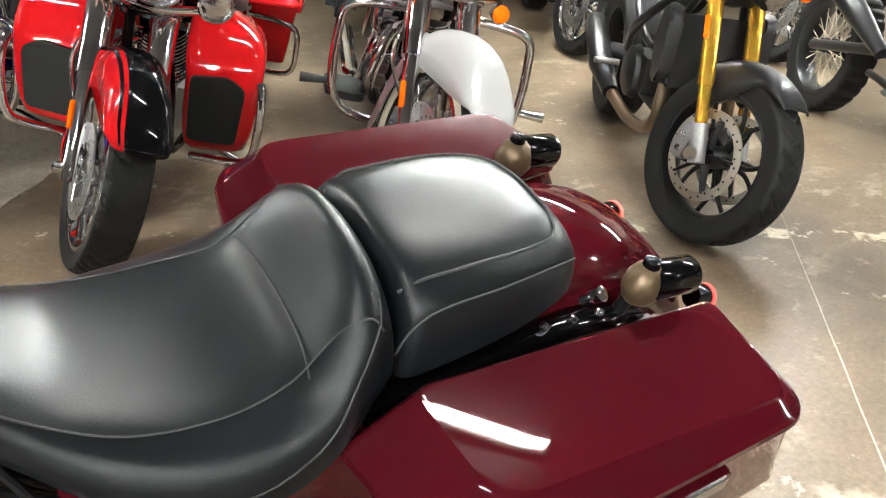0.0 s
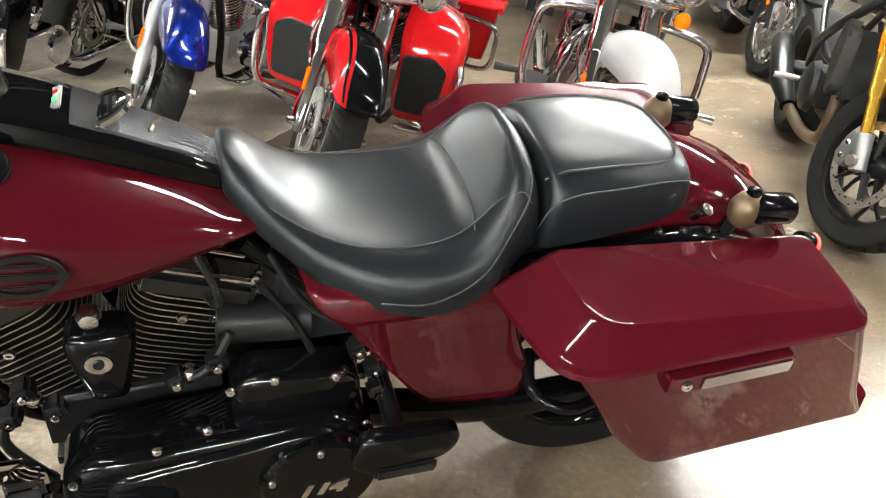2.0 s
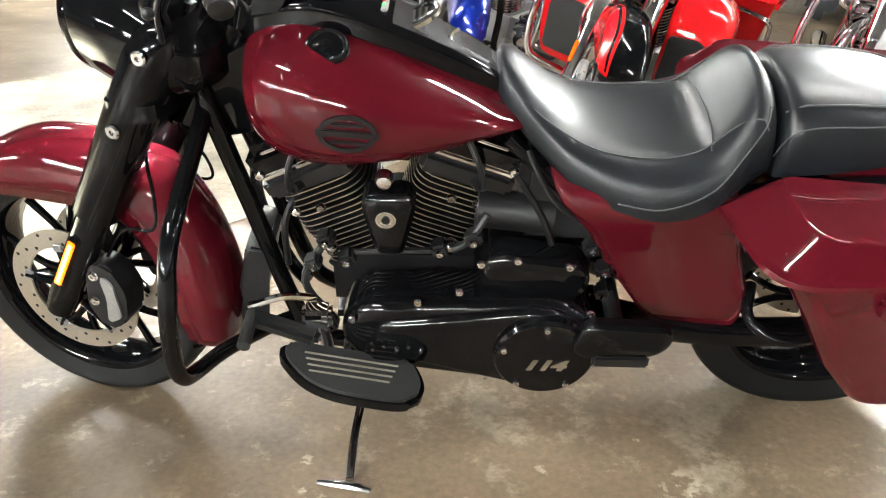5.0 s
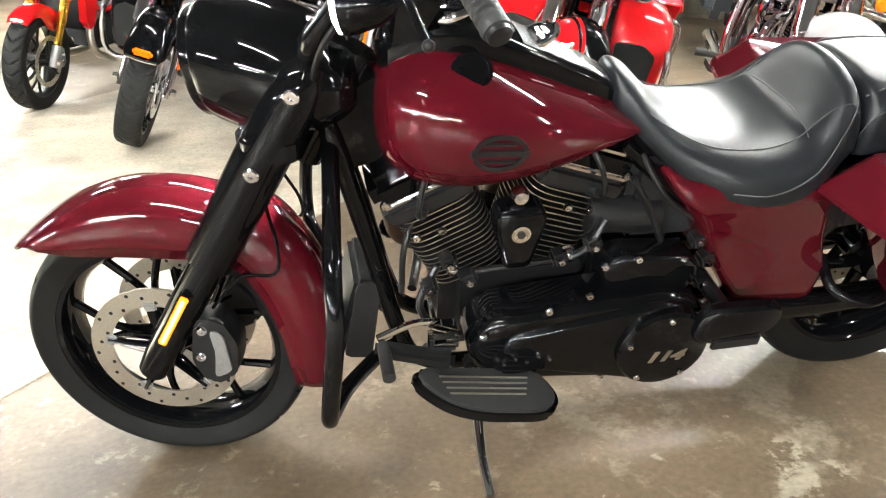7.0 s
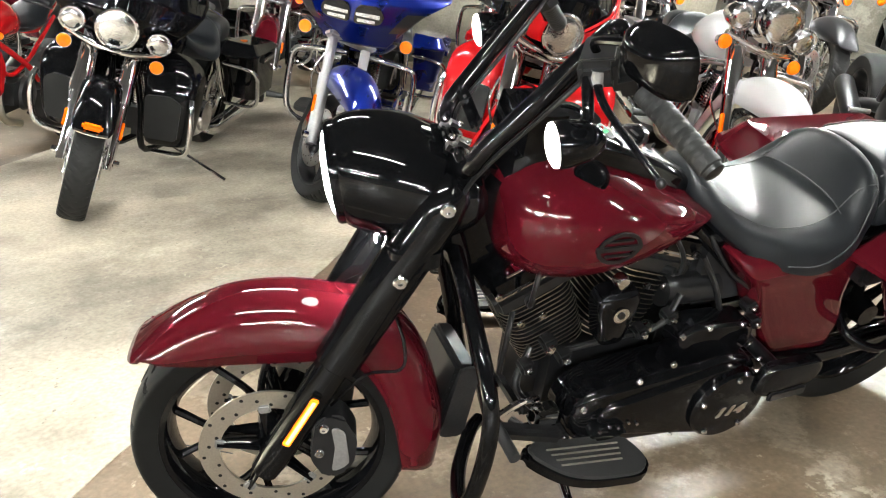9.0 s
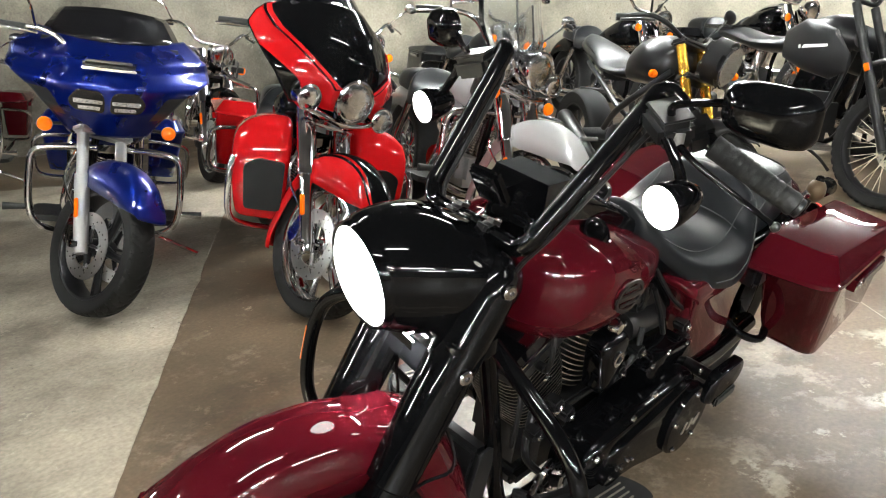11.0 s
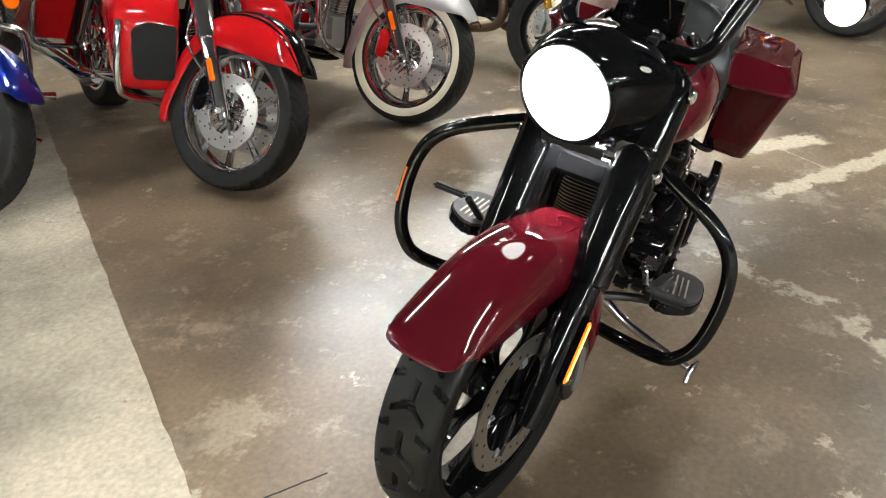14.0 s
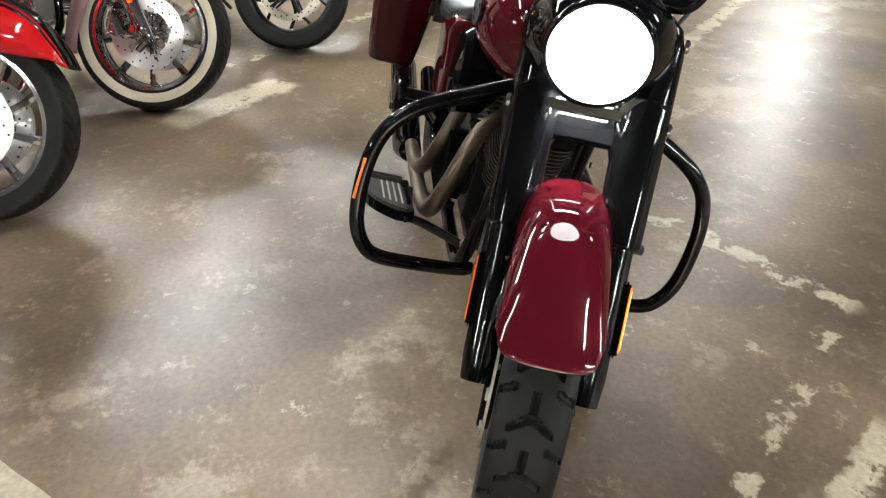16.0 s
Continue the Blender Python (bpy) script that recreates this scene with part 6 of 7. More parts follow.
# red and black touring machine
def red_tourer():
    root = thing("motorcycle", stand_at((0.455, 1.55), -119, 13), "red and black touring motorcycle with chrome wheels and handlebar fairing", "motorcycle", "parked motorcycles")
    m = steering(26, 0.98)
    cruiser_front(root, m, RED, CHROME, "nine")
    fender(FRONT_FENDER, 0.095, BLACK, root, "fender_panel", m, n=16, arc=(-0.27, 1.0), span=(0, 0.62), grow=0.0025, label="gloss black fender panel")
    fender(FRONT_FENDER, 0.095, BLACK, root, "fender_stripe", m, n=3, arc=(-0.45, -0.37), span=(0.02, 0.95), grow=0.002, label="black pinstripe")
    fairing = batwing(root, m, [BLACK], None, SMOKE)
    for s in (1, -1):
        for low, high, name in ((0.46, 0.085, "red_panel"), (0.055, 0.0, "red_stripe")):
            def band(u, v):
                a = 0.03 + 0.96 * (u + 1) / 2
                rise = 0.12 + 0.3 * a + 0.56 * a * a
                x, y, z = fairing_skin(s * a, max(0.005, rise - low * (0.75 + 0.35 * a) + (low - high) * v * (0.75 + 0.35 * a)))
                return (x + 0.012, y * 1.02, z)
            shell(band, 40, 10, RED, fairing, name, "glossy red swept panel" if low > 0.1 else "", 0.004)
    round_lamp(root, (0.70, 0, 0.945), 0.092, m)
    for s in (1, -1):
        round_lamp(root, (0.66, s * 0.205, 0.905), 0.056, m, name="fog_lamp")
    part("lamp_bar", tube([(0.62, -0.2, 0.87), (0.66, 0, 0.835), (0.62, 0.2, 0.87)], 0.016, segs=10), CHROME, root, m=m)
    leg_fairings(root, RED, MESH_GREY)
    bars(root, m, CHROME, 0.42, 1.12, False)
    twin_engine(root, CHROME, ALLOY)
    tank_and_seat(root, BLACK)
    cruiser_rear(root, RED, True, CHROME)
    for s in (1, -1):
        part("armrest", block((0.2, 0.07, 0.09), (-0.75, s * 0.3, 0.92), bevel=0.03), PLASTIC, root)
        part("grab_rail", tube([(-0.55, s * 0.24, 0.85), (-0.56, s * 0.38, 0.9), (-0.58, s * 0.38, 1.03), (-0.8, s * 0.36, 1.05)], 0.012, segs=8), CHROME, root)
    part("side_stand", tube([(0.15, 0.12, 0.26), (0.15, 0.3, 0.19), (0.17, 0.5, 0.115)], 0.011, segs=8), CHROME, root)
    return root


def blue_glider():
    root = thing("motorcycle", stand_at((-0.12, 2.45), -118, 12), "metallic blue touring motorcycle with wide twin-lamp fairing", "motorcycle", "parked motorcycles")
    m = steering(36, 0.98)
    cruiser_front(root, m, BLUE, GREY, "five", fork=ALLOY, half=0.062, fender_low=False)

    def skin(u, v):
        w = lerp(v, (0, 0.17), (0.2, 0.24), (0.42, 0.33), (0.62, 0.455), (0.8, 0.44), (1, 0.33))
        x = lerp(v, (0, 0.62), (0.3, 0.74), (0.55, 0.75), (0.8, 0.66), (1, 0.5)) - lerp(v, (0, 0.08), (0.5, 0.2), (0.7, 0.34), (1, 0.22)) * abs(u) ** 1.9
        return (x, u * w, 0.80 + 0.43 * v + 0.03 * abs(u) ** 2 * v)
    body = shell(skin, 60, 44, [BLUE, PLASTIC], root, "fairing", "wide metallic blue fairing", 0.012, None, lambda u, v: 1 if 0.2 < v < 0.46 and abs(u) > 0.72 else 0)

    def inner(u, v):
        return (0.42, u * lerp(v, (0, 0.14), (0.5, 0.34), (1, 0.3)), 0.84 + 0.38 * v)
    shell(inner, 8, 6, PLASTIC, body, "inner_fairing", thick=0.03)
    for s in (1, -1):
        pod = part("headlamp", slab(rounded([(s * 0.012, 0.925), (s * 0.14, 0.935), (s * 0.165, 0.975), (s * 0.13, 1.025), (s * 0.03, 1.02), (s * 0.012, 0.99)], 0.02), 0.725, 0.765, "x", bevel=0.006), SMOKE, body, "dark glazed headlamp")
        part("lens", slab(rounded([(s * 0.02, 0.965), (s * 0.14, 0.965), (s * 0.14, 0.985), (s * 0.02, 0.98)], 0.004), 0.765, 0.769, "x"), LAMP_OFF, pod)
        part("lens", slab(rounded([(s * 0.03, 0.937), (s * 0.12, 0.94), (s * 0.12, 0.955), (s * 0.03, 0.953)], 0.004), 0.765, 0.769, "x"), LAMP_OFF, pod)
        signal(root, (0.56, s * 0.27, 0.83), None)
        part("signal_stalk", tube([(0.52, s * 0.1, 0.84), (0.53, s * 0.27, 0.83)], 0.008, smooth=False, segs=8), SATIN, root)
    part("vent_scoop", block((0.04, 0.22, 0.035), (0.70, 0, 1.135), (0, -35, 0), bevel=0.012), SATIN, body)
    part("vent_trim", block((0.012, 0.23, 0.012), (0.715, 0, 1.115), (0, -35, 0), bevel=0.004), STEEL, body)

    def screen(u, v):
        return (0.52 - 0.17 * v - 0.2 * abs(u) ** 2, u * (0.31 - 0.06 * v), 1.225 + 0.15 * v * (1 - 0.3 * u * u) + 0.02 * abs(u) ** 2)
    shell(screen, 16, 6, SMOKE, body, "windscreen", "low smoked windscreen", 0.004)
    bars(root, m, CHROME, 0.42, 1.14, True)
    crash_bar(root, CHROME, 0.34)
    twin_engine(root, CHROME, ALLOY)
    tank_and_seat(root, BLUE)
    cruiser_rear(root, BLUE)
    return root


def silver_king():
    root = thing("motorcycle", stand_at((1.43, 1.19), -115, 12), "silver and taupe chrome cruiser with whitewall tyres and windscreen", "motorcycle", "parked motorcycles")
    m = steering(20, 0.98)
    cruiser_front(root, m, SILVER, CHROME, "nine", True, R=0.325, half=0.068)
    fender([(a, b + 0.007, c, e + 0.007) for a, b, c, e in FRONT_FENDER], 0.095, TAUPE, root, "fender_tail", m, n=16, span=(0.5, 1), grow=0.002, label="taupe painted rear of the mudguard")
    part("fender_tip", block((0.02, 0.12, 0.05), (0.475, 0, 0.30), (0, 10, 0), bevel=0.006), CHROME, root, m=m)
    part("fender_trim", tube([(1.118, -0.05, 0.53), (1.128, 0, 0.545), (1.118, 0.05, 0.53)], 0.007, segs=8), CHROME, root, "chrome fender tip", m)
    round_lamp(root, (0.66, 0, 0.955), 0.092, m, deep=0.18)
    part("nacelle", loft([[(x, w * math.cos(a), 0.95 + h * math.sin(a)) for a in (2 * math.pi * k / 24 for k in range(24))] for x, w, h in ((0.56, 0.1, 0.1), (0.5, 0.13, 0.1), (0.42, 0.13, 0.08), (0.38, 0.09, 0.05))]), CHROME, root, "chrome headlamp nacelle", m)
    for s in (1, -1):
        round_lamp(root, (0.61, s * 0.185, 0.92), 0.058, m, name="fog_lamp")
        signal(root, (0.60, s * 0.205, 0.80), m)
    part("lamp_bar", tube([(0.57, -0.2, 0.84), (0.6, 0, 0.82), (0.57, 0.2, 0.84)], 0.014, segs=10), CHROME, root, m=m)

    def screen(u, v):
        return (0.57 - 0.2 * v - 0.1 * abs(u) ** 2, u * lerp(v, (0, 0.17), (0.3, 0.25), (0.8, 0.24), (1, 0.17)), 0.98 + 0.48 * v)
    pane = shell(screen, 12, 10, GLASS, root, "windscreen", "tall clear windscreen", 0.004, m)
    pane.visible_shadow = False
    for s in (1, -1):
        part("screen_strap", tube([(0.56, s * 0.06, 0.99), (0.44, s * 0.06, 1.28)], 0.006, smooth=False, segs=6), CHROME, root, m=m)
    bars(root, m, CHROME, 0.44, 1.12, True)
    crash_bar(root, CHROME, 0.35)
    twin_engine(root, CHROME, ALLOY)
    tank_and_seat(root, SILVER)
    cruiser_rear(root, SILVER, False, CHROME)
    for s in (1, -1):
        bag = part("leather_bag", block((0.42, 0.15, 0.30), (-0.82, s * 0.3, 0.58), bevel=0.05), LEATHER, root, "black leather saddlebag")
        part("bag_flap", block((0.44, 0.165, 0.09), (-0.82, s * 0.3, 0.71), bevel=0.04), LEATHER, bag)
    return root


def black_tourer():
    root = thing("motorcycle", stand_at((-1.29, 2.66), -117, 12), "black touring motorcycle with chrome forks and amber signals", "motorcycle", "parked motorcycles")
    m = steering(24, 0.98)
    cruiser_front(root, m, BLACK, CHROME, "nine", half=0.066)
    batwing(root, m, [BLACK], None, SMOKE)
    round_lamp(root, (0.70, 0, 0.945), 0.094, m)
    for s in (1, -1):
        round_lamp(root, (0.65, s * 0.2, 0.92), 0.056, m, name="fog_lamp")
        signal(root, (0.63, s * 0.215, 0.80), m)
    part("lamp_bar", tube([(0.60, -0.21, 0.85), (0.64, 0, 0.82), (0.60, 0.21, 0.85)], 0.015, segs=10), CHROME, root, m=m)
    part("fender_lamp", block((0.03, 0.09, 0.035), (1.10, 0, 0.575), (0, 30, 0), bevel=0.01), AMBER, root, "amber fender lamp", m)
    part("fender_rail", tube([(1.115, -0.07, 0.55), (1.13, 0, 0.55), (1.115, 0.07, 0.55)], 0.008, segs=8), CHROME, root, m=m)
    leg_fairings(root, BLACK, MESH_GREY)
    bars(root, m, CHROME, 0.42, 1.12, True)
    twin_engine(root, CHROME, DARK_ALLOY)
    tank_and_seat(root, BLACK)
    cruiser_rear(root, BLACK, True, CHROME)
    part("side_stand", tube([(0.15, 0.12, 0.26), (0.15, 0.3, 0.19), (0.17, 0.5, 0.115)], 0.011, segs=8), CHROME, root)
    return root


def naked(front, yaw, lean, steer, paint, fork, label, copper=True, fender_paint=None, reflect=True):
    """A street machine with upside-down forks and an open frame."""
    root = thing("motorcycle", stand_at(front, yaw, lean, 0.72), label, "motorcycle", "parked motorcycles")
    m = steering(steer, 0.82, 24)
    R, ax = 0.30, 0.72
    fd = Vector((-math.sin(radians(24)), 0, math.cos(radians(24))))
    axle = Vector((ax, 0, R))
    wheel(root, "front_wheel", (ax, 0, R), R, 0.06, 0.222, SATIN, "split", m, lambda s, y: 0.008 if abs(((s + 1.1 * abs(y)) % 0.07) - 0.035) < 0.006 and 0.01 < abs(y) < 0.052 else 0.0, 330, (1, -1), 0.155, cross=30, rotor=[STEEL, SATIN], ring=0.8)
    for s in (1, -1):
        off = Vector((0, s * 0.105, 0))
        part("fork_foot", tube([axle + fd * -0.03 + off, axle + fd * 0.1 + off], 0.029, smooth=False, segs=14), ALLOY, root, m=m)
        part("fork_stanchion", tube([axle + fd * 0.08 + off, axle + fd * 0.24 + off], 0.021, smooth=False, segs=14), fork, root, m=m)
        part("fork_tube", tube([axle + fd * 0.23 + off, axle + fd * 0.5 + off, axle + fd * 0.72 + off], 0.0275, smooth=False, segs=18), fork, root, "gold anodised fork tube" if fork is GOLD else "", m)
        cal = part("brake_caliper", slab(rounded([(0.60, 0.27), (0.66, 0.25), (0.68, 0.36), (0.63, 0.39)], 0.02), s * 0.065, s * 0.118, bevel=0.008), ALLOY, root, m=m)
        for dz in (0.29, 0.34):
            bolt(cal, (0.64, s * 0.118, dz), (0, s, 0), 0.011)
        part("axle_nut", lathe([(0, 0.022), (0.02, 0.02), (0.022, 0.0)], axle + off + Vector((0, s * 0.025, 0)), (0, s, 0), segs=14), STEEL, root, m=m)
        if reflect:
            part("side_reflector", block((0.02, 0.008, 0.075), axle + fd * 0.42 + off + Vector((0, s * 0.028, 0)), (0, -24, 0), bevel=0.003), AMBER, root, m=m)
    fender([(0.925, 0.552, 0.92, 0.54), (0.88, 0.59, 0.87, 0.565), (0.80, 0.628, 0.79, 0.57), (0.72, 0.635, 0.71, 0.50), (0.64, 0.622, 0.645, 0.47), (0.57, 0.585, 0.59, 0.52), (0.52, 0.54, 0.535, 0.52)], 0.07, fender_paint or paint, root, "front_fender", m, n=12)
    for h in (0.80, 0.97):
        part("fork_clamp", block((0.09, 0.27, 0.035), tuple(axle + fd * (h - 0.3) * 1.1), (0, -24, 0), bevel=0.012), SATIN, root, m=m)
    lampm = m @ Matrix.Translation((0.66, 0, 0.90)) @ pose(0, 0, 0, 0, 14, 0)
    oval = [(0.085 * math.cos(a), 0.105 * math.sin(a) * (1 - 0.15 * math.cos(2 * a))) for a in (2 * math.pi * k / 28 for k in range(28))]
    lamp = part("headlamp", slab(oval, -0.12, 0.01, "x", bevel=0.02), SATIN, root, "oval headlamp with clear reflector", lampm)
    part("lens", slab([(a * 0.9, b * 0.9) for a, b in oval], 0.01, 0.02, "x", bevel=0.006), LAMP_OFF, lamp)
    bars(root, m @ Matrix.Translation((0.02, 0, -0.03)), SATIN, 0.38, 1.07, True)
    # body
    rings = [[(x, w * math.cos(a), z + h * math.sin(a)) for a in (2 * math.pi * k / 28 for k in range(28))] for x, z, w, h in curve_through([(0.40, 0.88, 0.05, 0.05), (0.36, 0.87, 0.13, 0.11), (0.22, 0.88, 0.17, 0.14), (0.06, 0.86, 0.15, 0.12), (-0.08, 0.80, 0.09, 0.06), (-0.1, 0.79, 0.06, 0.03)], 4)]
    part("fuel_tank", loft(rings), paint, root, sharp=60)
    part("seat", loft([[(x, w * math.cos(a), z + 0.04 * math.sin(a)) for a in (2 * math.pi * k / 20 for k in range(20))] for x, z, w in curve_through([(-0.02, 0.80, 0.06), (-0.15, 0.79, 0.13), (-0.3, 0.81, 0.15), (-0.45, 0.88, 0.12), (-0.68, 0.94, 0.08), (-0.74, 0.95, 0.04)], 3)]), LEATHER, root)
    part("tail", loft([[(x, w * math.cos(a), z + 0.045 * math.sin(a)) for a in (2 * math.pi * k / 20 for k in range(20))] for x, z, w in ((-0.3, 0.77, 0.12), (-0.5, 0.84, 0.1), (-0.76, 0.92, 0.06), (-0.8, 0.93, 0.03))]), paint, root)
    part("engine_block", block((0.34, 0.3, 0.26), (0.08, 0, 0.42), bevel=0.06), DARK_ALLOY, root)
    for s in (1, -1):
        part("clutch_cover", lathe([(0.14, 0.11), (0.17, 0.1), (0.185, 0.07), (0.186, 0)], (0.02, 0, 0.40), (0, s, 0), segs=28), DARK_ALLOY, root)
        part("frame_tube", tube([(0.42, s * 0.08, 0.84), (0.25, s * 0.17, 0.70), (0.05, s * 0.19, 0.58), (-0.15, s * 0.15, 0.46)], 0.019, segs=10), GREY if paint is not RED else RED, root)
        part("frame_tube", tube([(0.40, s * 0.08, 0.78), (0.26, s * 0.15, 0.56), (0.05, s * 0.17, 0.6), (-0.2, s * 0.15, 0.70), (-0.55, s * 0.1, 0.82)], 0.014, segs=10), GREY if paint is not RED else RED, root)
        part("radiator_cowl", slab(rounded([(0.40, 0.45), (0.47, 0.48), (0.48, 0.72), (0.40, 0.75), (0.34, 0.62)], 0.03), s * 0.14, s * 0.19, bevel=0.012), paint, root)
        part("foot_peg", tube([(-0.2, s * 0.16, 0.38), (-0.2, s * 0.27, 0.38)], 0.013, smooth=False, segs=10), ALLOY, root)
        part("front_signal", ball(0.022, (0.5, s * 0.24, 0.83), (1.4, 1, 1)), AMBER, root)
    part("radiator", block((0.05, 0.30, 0.26), (0.42, 0, 0.58), (0, -14, 0), bevel=0.01), MESH_GREY, root)
    pipe = BRONZE if copper else STEEL
    part("exhaust_header", tube([(0.26, -0.1, 0.50), (0.38, -0.12, 0.42), (0.36, -0.13, 0.28), (0.1, -0.14, 0.22), (-0.2, -0.16, 0.24)], 0.026, segs=12), pipe, root)
    part("exhaust_header", tube([(0.22, 0.1, 0.52), (0.35, 0.13, 0.45), (0.33, 0.15, 0.3), (0.1, 0.14, 0.22)], 0.024, segs=12), pipe, root)
    part("muffler", tube([(-0.2, -0.17, 0.25), (-0.35, -0.2, 0.33), (-0.62, -0.2, 0.46), (-0.64, -0.2, 0.47)], [0.035, 0.055, 0.055, 0.045], segs=18, smooth=False), SATIN, root)
    wheel(root, "rear_wheel", (-0.75, 0, 0.315), 0.315, 0.088, 0.222, SATIN, "split", None, None, 90, (1,), 0.12)
    part("swingarm", tube([(-0.15, 0.1, 0.42), (-0.45, 0.13, 0.38), (-0.76, 0.13, 0.32)], [0.04, 0.035, 0.03], segs=12), DARK_ALLOY, root)
    part("swingarm", tube([(-0.15, -0.1, 0.42), (-0.45, -0.13, 0.38), (-0.76, -0.13, 0.32)], [0.04, 0.035, 0.03], segs=12), DARK_ALLOY, root)
    part("side_stand", tube([(-0.05, 0.12, 0.26), (-0.03, 0.3, 0.16), (-0.02, 0.4, 0.08)], 0.011, segs=8), SATIN, root)
    return root


def adventurer():
    root = thing("motorcycle", stand_at((3.28, 0.06), -118, 9, 0.78), "black adventure motorcycle with spoked front wheel and tall fork", "motorcycle", "parked motorcycles")
    m = steering(12, 0.9, 27)
    R = 0.345
    fd = Vector((-math.sin(radians(27)), 0, math.cos(radians(27))))
    axle = Vector((0.78, 0, R))
    wheel(root, "front_wheel", (0.78, 0, R), R, 0.046, 0.28, GREY, "wire", m, lambda s, y: 0.007 if (s % 0.05) < 0.018 or abs(abs(y) - 0.018) < 0.006 else 0.0, 240, (1,), 0.13, cross=16, rotor=[STEEL, SATIN])
    for s in (1, -1):
        off = Vector((0, s * 0.095, 0))
        part("fork_slider", tube([axle + fd * -0.03 + off, axle + fd * 0.42 + off], 0.028, smooth=False, segs=14), SATIN, root, m=m)
        part("fork_tube", tube([axle + fd * 0.4 + off, axle + fd * 0.85 + off], 0.024, smooth=False, segs=14), SATIN, root, m=m)
        part("side_reflector", block((0.03, 0.01, 0.045), axle + fd * 0.46 + off + Vector((0.01, s * 0.03, 0)), (0, -27, 0), bevel=0.003), AMBER, root, m=m)
    fender([(1.15, 0.78, 1.14, 0.765), (1.05, 0.83, 1.04, 0.80), (0.9, 0.87, 0.89, 0.83), (0.72, 0.86, 0.72, 0.82), (0.55, 0.80, 0.56, 0.76)], 0.07, PLASTIC, root, "front_fender", m, n=10)
    lamp = part("headlamp", ball(0.085, (0.66, 0, 1.02), (0.6, 1.0, 1.25)), PLASTIC, root, m=m)
    part("lens", ball(0.07, (0.685, 0, 1.02), (0.55, 0.95, 1.2)), LAMP_OFF, lamp)
    bars(root, m @ Matrix.Translation((-0.02, 0, 0.1)), SATIN, 0.42, 1.12, True)
    for s in (1, -1):
        part("hand_guard", ball(0.08, (0.31, s * 0.40, 1.22), (0.35, 1.2, 0.6)), PLASTIC, root, m=m)
        part("tank_shroud", loft([[(x, s * (0.12 + w * abs(math.cos(a / 2))), z + h * math.sin(a)) for a in (2 * math.pi * k / 20 for k in range(20))] for x, z, w, h in ((0.5, 0.78, 0.03, 0.05), (0.42, 0.82, 0.09, 0.14), (0.2, 0.87, 0.1, 0.15), (0.0, 0.86, 0.05, 0.08))]), GREY, root)
        part("panel_mark", slab(rounded([(0.18, 0.84), (0.40, 0.86), (0.40, 0.875), (0.18, 0.86)], 0.004), s * 0.215, s * 0.219), WHITE_PLASTIC, root)
        part("frame_tube", tube([(0.45, s * 0.06, 0.85), (0.35, s * 0.1, 0.5), (0.2, s * 0.12, 0.3), (-0.2, s * 0.12, 0.32)], 0.017, segs=10), SATIN, root)
        part("swingarm", tube([(-0.2, s * 0.11, 0.42), (-0.74, s * 0.11, 0.33)], 0.026, smooth=False, segs=10), SATIN, root)
    part("fuel_tank", loft([[(x, w * math.cos(a), z + h * math.sin(a)) for a in (2 * math.pi * k / 24 for k in range(24))] for x, z, w, h in curve_through([(0.42, 0.92, 0.05, 0.05), (0.3, 0.93, 0.15, 0.12), (0.1, 0.91, 0.15, 0.11), (-0.08, 0.85, 0.08, 0.05)], 4)]), GREY, root)
    part("seat", loft([[(x, w * math.cos(a), z + 0.05 * math.sin(a)) for a in (2 * math.pi * k / 20 for k in range(20))] for x, z, w in curve_through([(0.02, 0.87, 0.06), (-0.12, 0.86, 0.12), (-0.35, 0.86, 0.15), (-0.6, 0.91, 0.13), (-0.75, 0.92, 0.08)], 3)]), LEATHER, root)
    part("engine_block", block((0.36, 0.28, 0.3), (0.1, 0, 0.45), bevel=0.06), DARK_ALLOY, root)
    part("skid_plate", block((0.4, 0.24, 0.03), (0.12, 0, 0.27), bevel=0.01), ALLOY, root)
    part("luggage_rack", block((0.3, 0.26, 0.025), (-0.72, 0, 0.95), bevel=0.01), SATIN, root)
    part("muffler", tube([(-0.1, -0.16, 0.42), (-0.4, -0.2, 0.58), (-0.8, -0.2, 0.72)], [0.03, 0.055, 0.055], segs=16), SATIN, root)
    wheel(root, "rear_wheel", (-0.75, 0, 0.33), 0.33, 0.065, 0.24, GREY, "wire", None, lambda s, y: 0.007 if (s % 0.06) < 0.02 else 0.0, 200, (1,), 0.12)
    part("side_stand", tube([(-0.02, 0.12, 0.26), (0.0, 0.28, 0.17), (0.01, 0.38, 0.085)], 0.011, segs=8), SATIN, root)
    return root


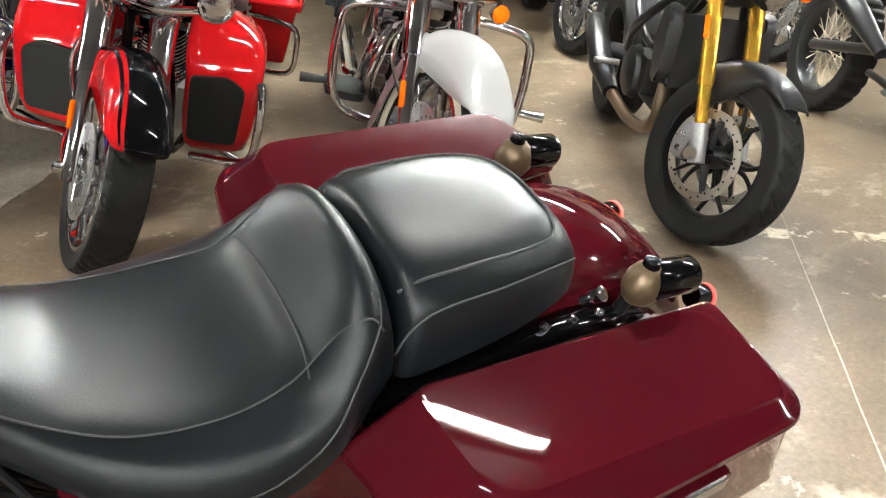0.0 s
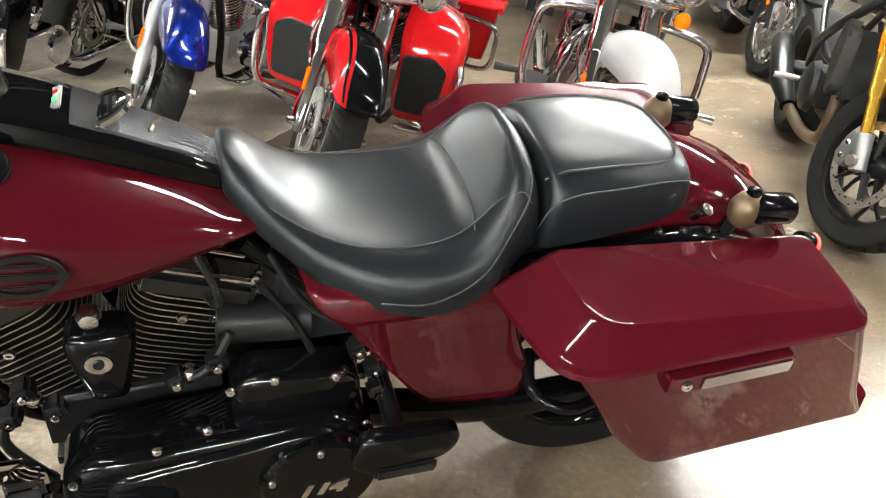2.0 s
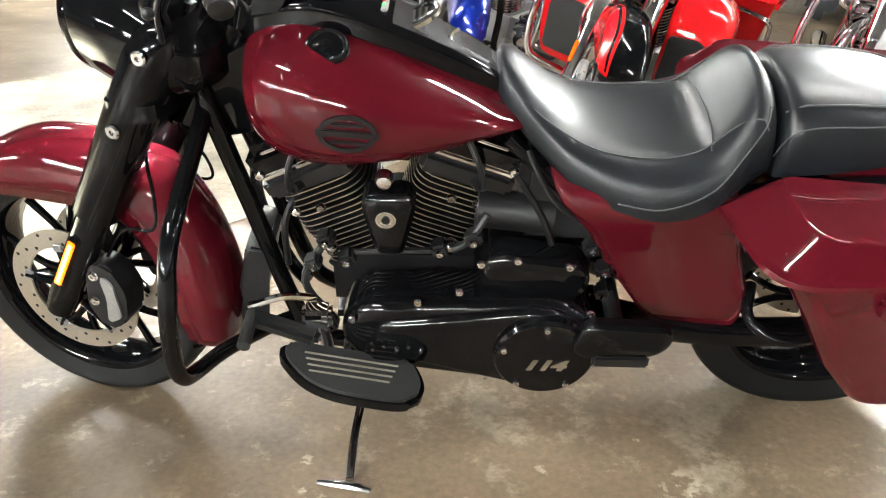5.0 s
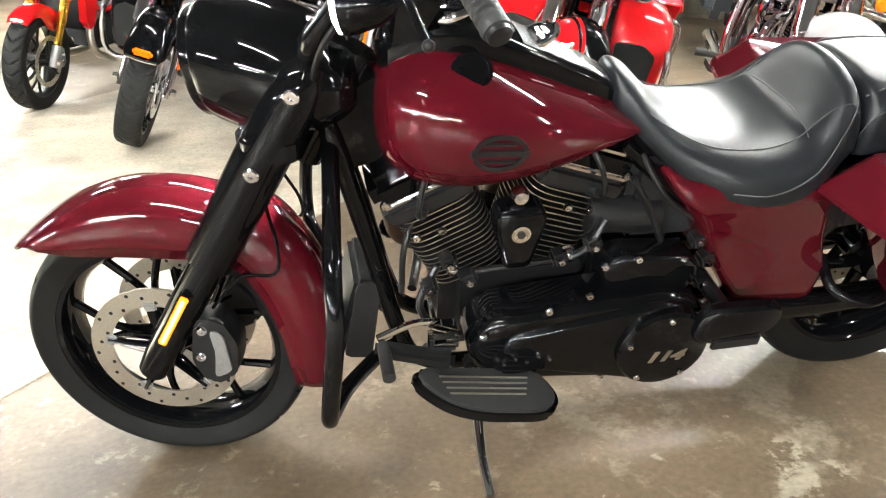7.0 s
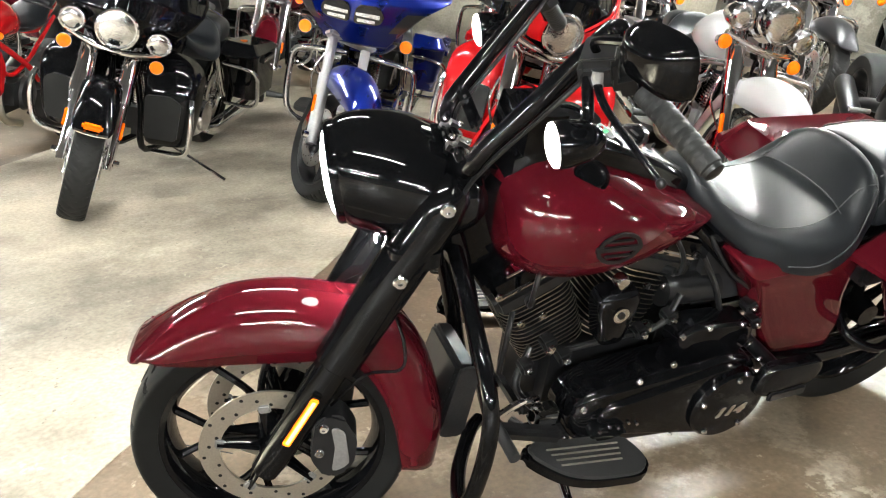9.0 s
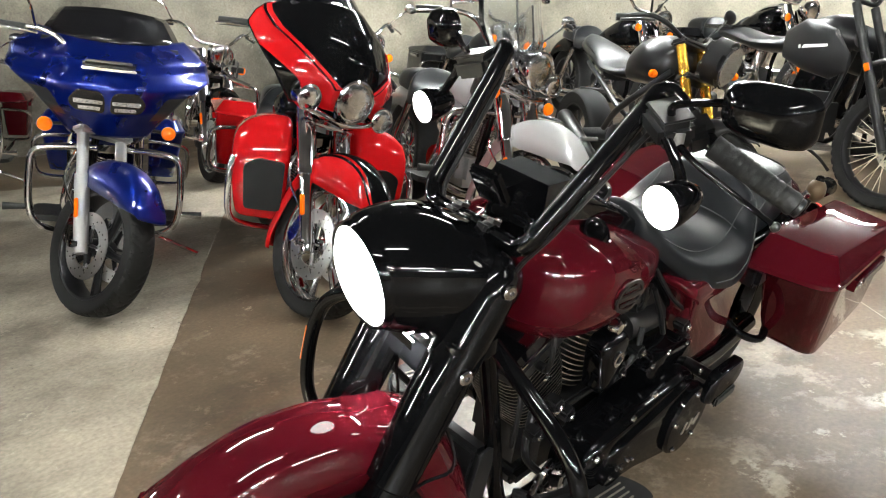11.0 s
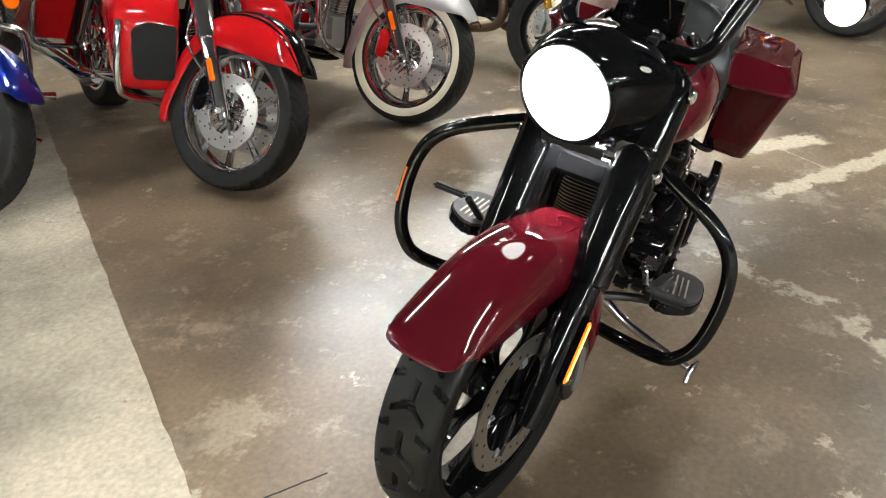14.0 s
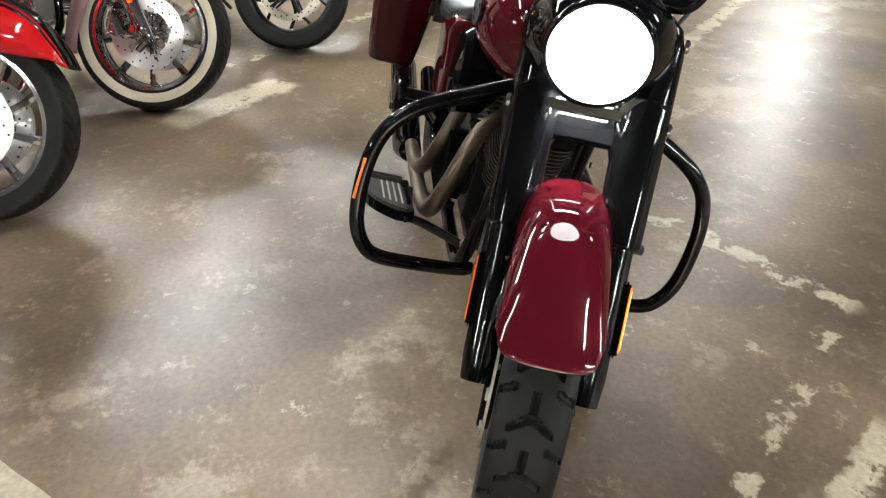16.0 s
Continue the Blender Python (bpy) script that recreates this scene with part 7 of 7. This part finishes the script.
def plain_cruiser(front, yaw, lean, steer, paint, label, metal=CHROME, style="nine", bags=True, screen=False):
    root = thing("motorcycle", stand_at(front, yaw, lean), label, "motorcycle", "parked motorcycles")
    m = steering(steer, 0.98)
    cruiser_front(root, m, paint, metal if metal is CHROME else GREY, style, fender_low=False)
    round_lamp(root, (0.64, 0, 0.95), 0.085, m)
    for s in (1, -1):
        signal(root, (0.56, s * 0.2, 0.86), m)
    bars(root, m, metal, 0.40, 1.12, True)
    crash_bar(root, metal, 0.33)
    twin_engine(root, metal, DARK_ALLOY)
    tank_and_seat(root, paint)
    cruiser_rear(root, paint, bags, GREY)
    if screen:
        def pane(u, v):
            return (0.57 - 0.2 * v - 0.1 * abs(u) ** 2, u * 0.22, 0.98 + 0.4 * v)
        shell(pane, 10, 6, SMOKE, root, "windscreen", "smoked windscreen", 0.004, m)
    return root


red_tourer()
blue_glider()
silver_king()
black_tourer()
naked((2.275, 0.66), -122, 7, 28, GREY, GOLD, "dark grey street motorcycle with gold upside-down forks")
naked((-2.02, 3.7), -112, 8, 6, RED, GOLD, "red street motorcycle with gold upside-down forks", False, RED)
adventurer()
plain_cruiser((3.78, -0.9), -118, 9, 8, BLACK, "black cruiser with bright alloy wheels and chrome engine")
plain_cruiser((4.6, -1.9), -118, 9, 8, BLACK, "black cruiser parked at the end of the row")
# second row, close to the wall
ROW = [(-2.2, 5.9, MAROON, "dark red cruiser parked in the second row", True), (0.1, 5.3, MAROON, "dark red tourer with chrome bars in the second row", True), (-0.95, 4.75, BLACK, "black cruiser with chrome bars parked behind the blue tourer", True), (1.75, 4.35, BLACK, "black cruiser with chrome bars in the second row", False),
       (2.75, 3.7, BLACK, "black cruiser with hard bags in the second row", True), (3.75, 3.0, GREY, "grey cruiser parked in the second row", True), (4.7, 2.2, BLACK, "black cruiser parked in the second row", False), (5.6, 1.3, BLACK, "black cruiser with bags in the second row", True)]
for x, y, paint, label, bags in ROW:
    plain_cruiser((x, y), -118, 9, 15, paint, label, CHROME, "nine", bags, paint is MAROON)
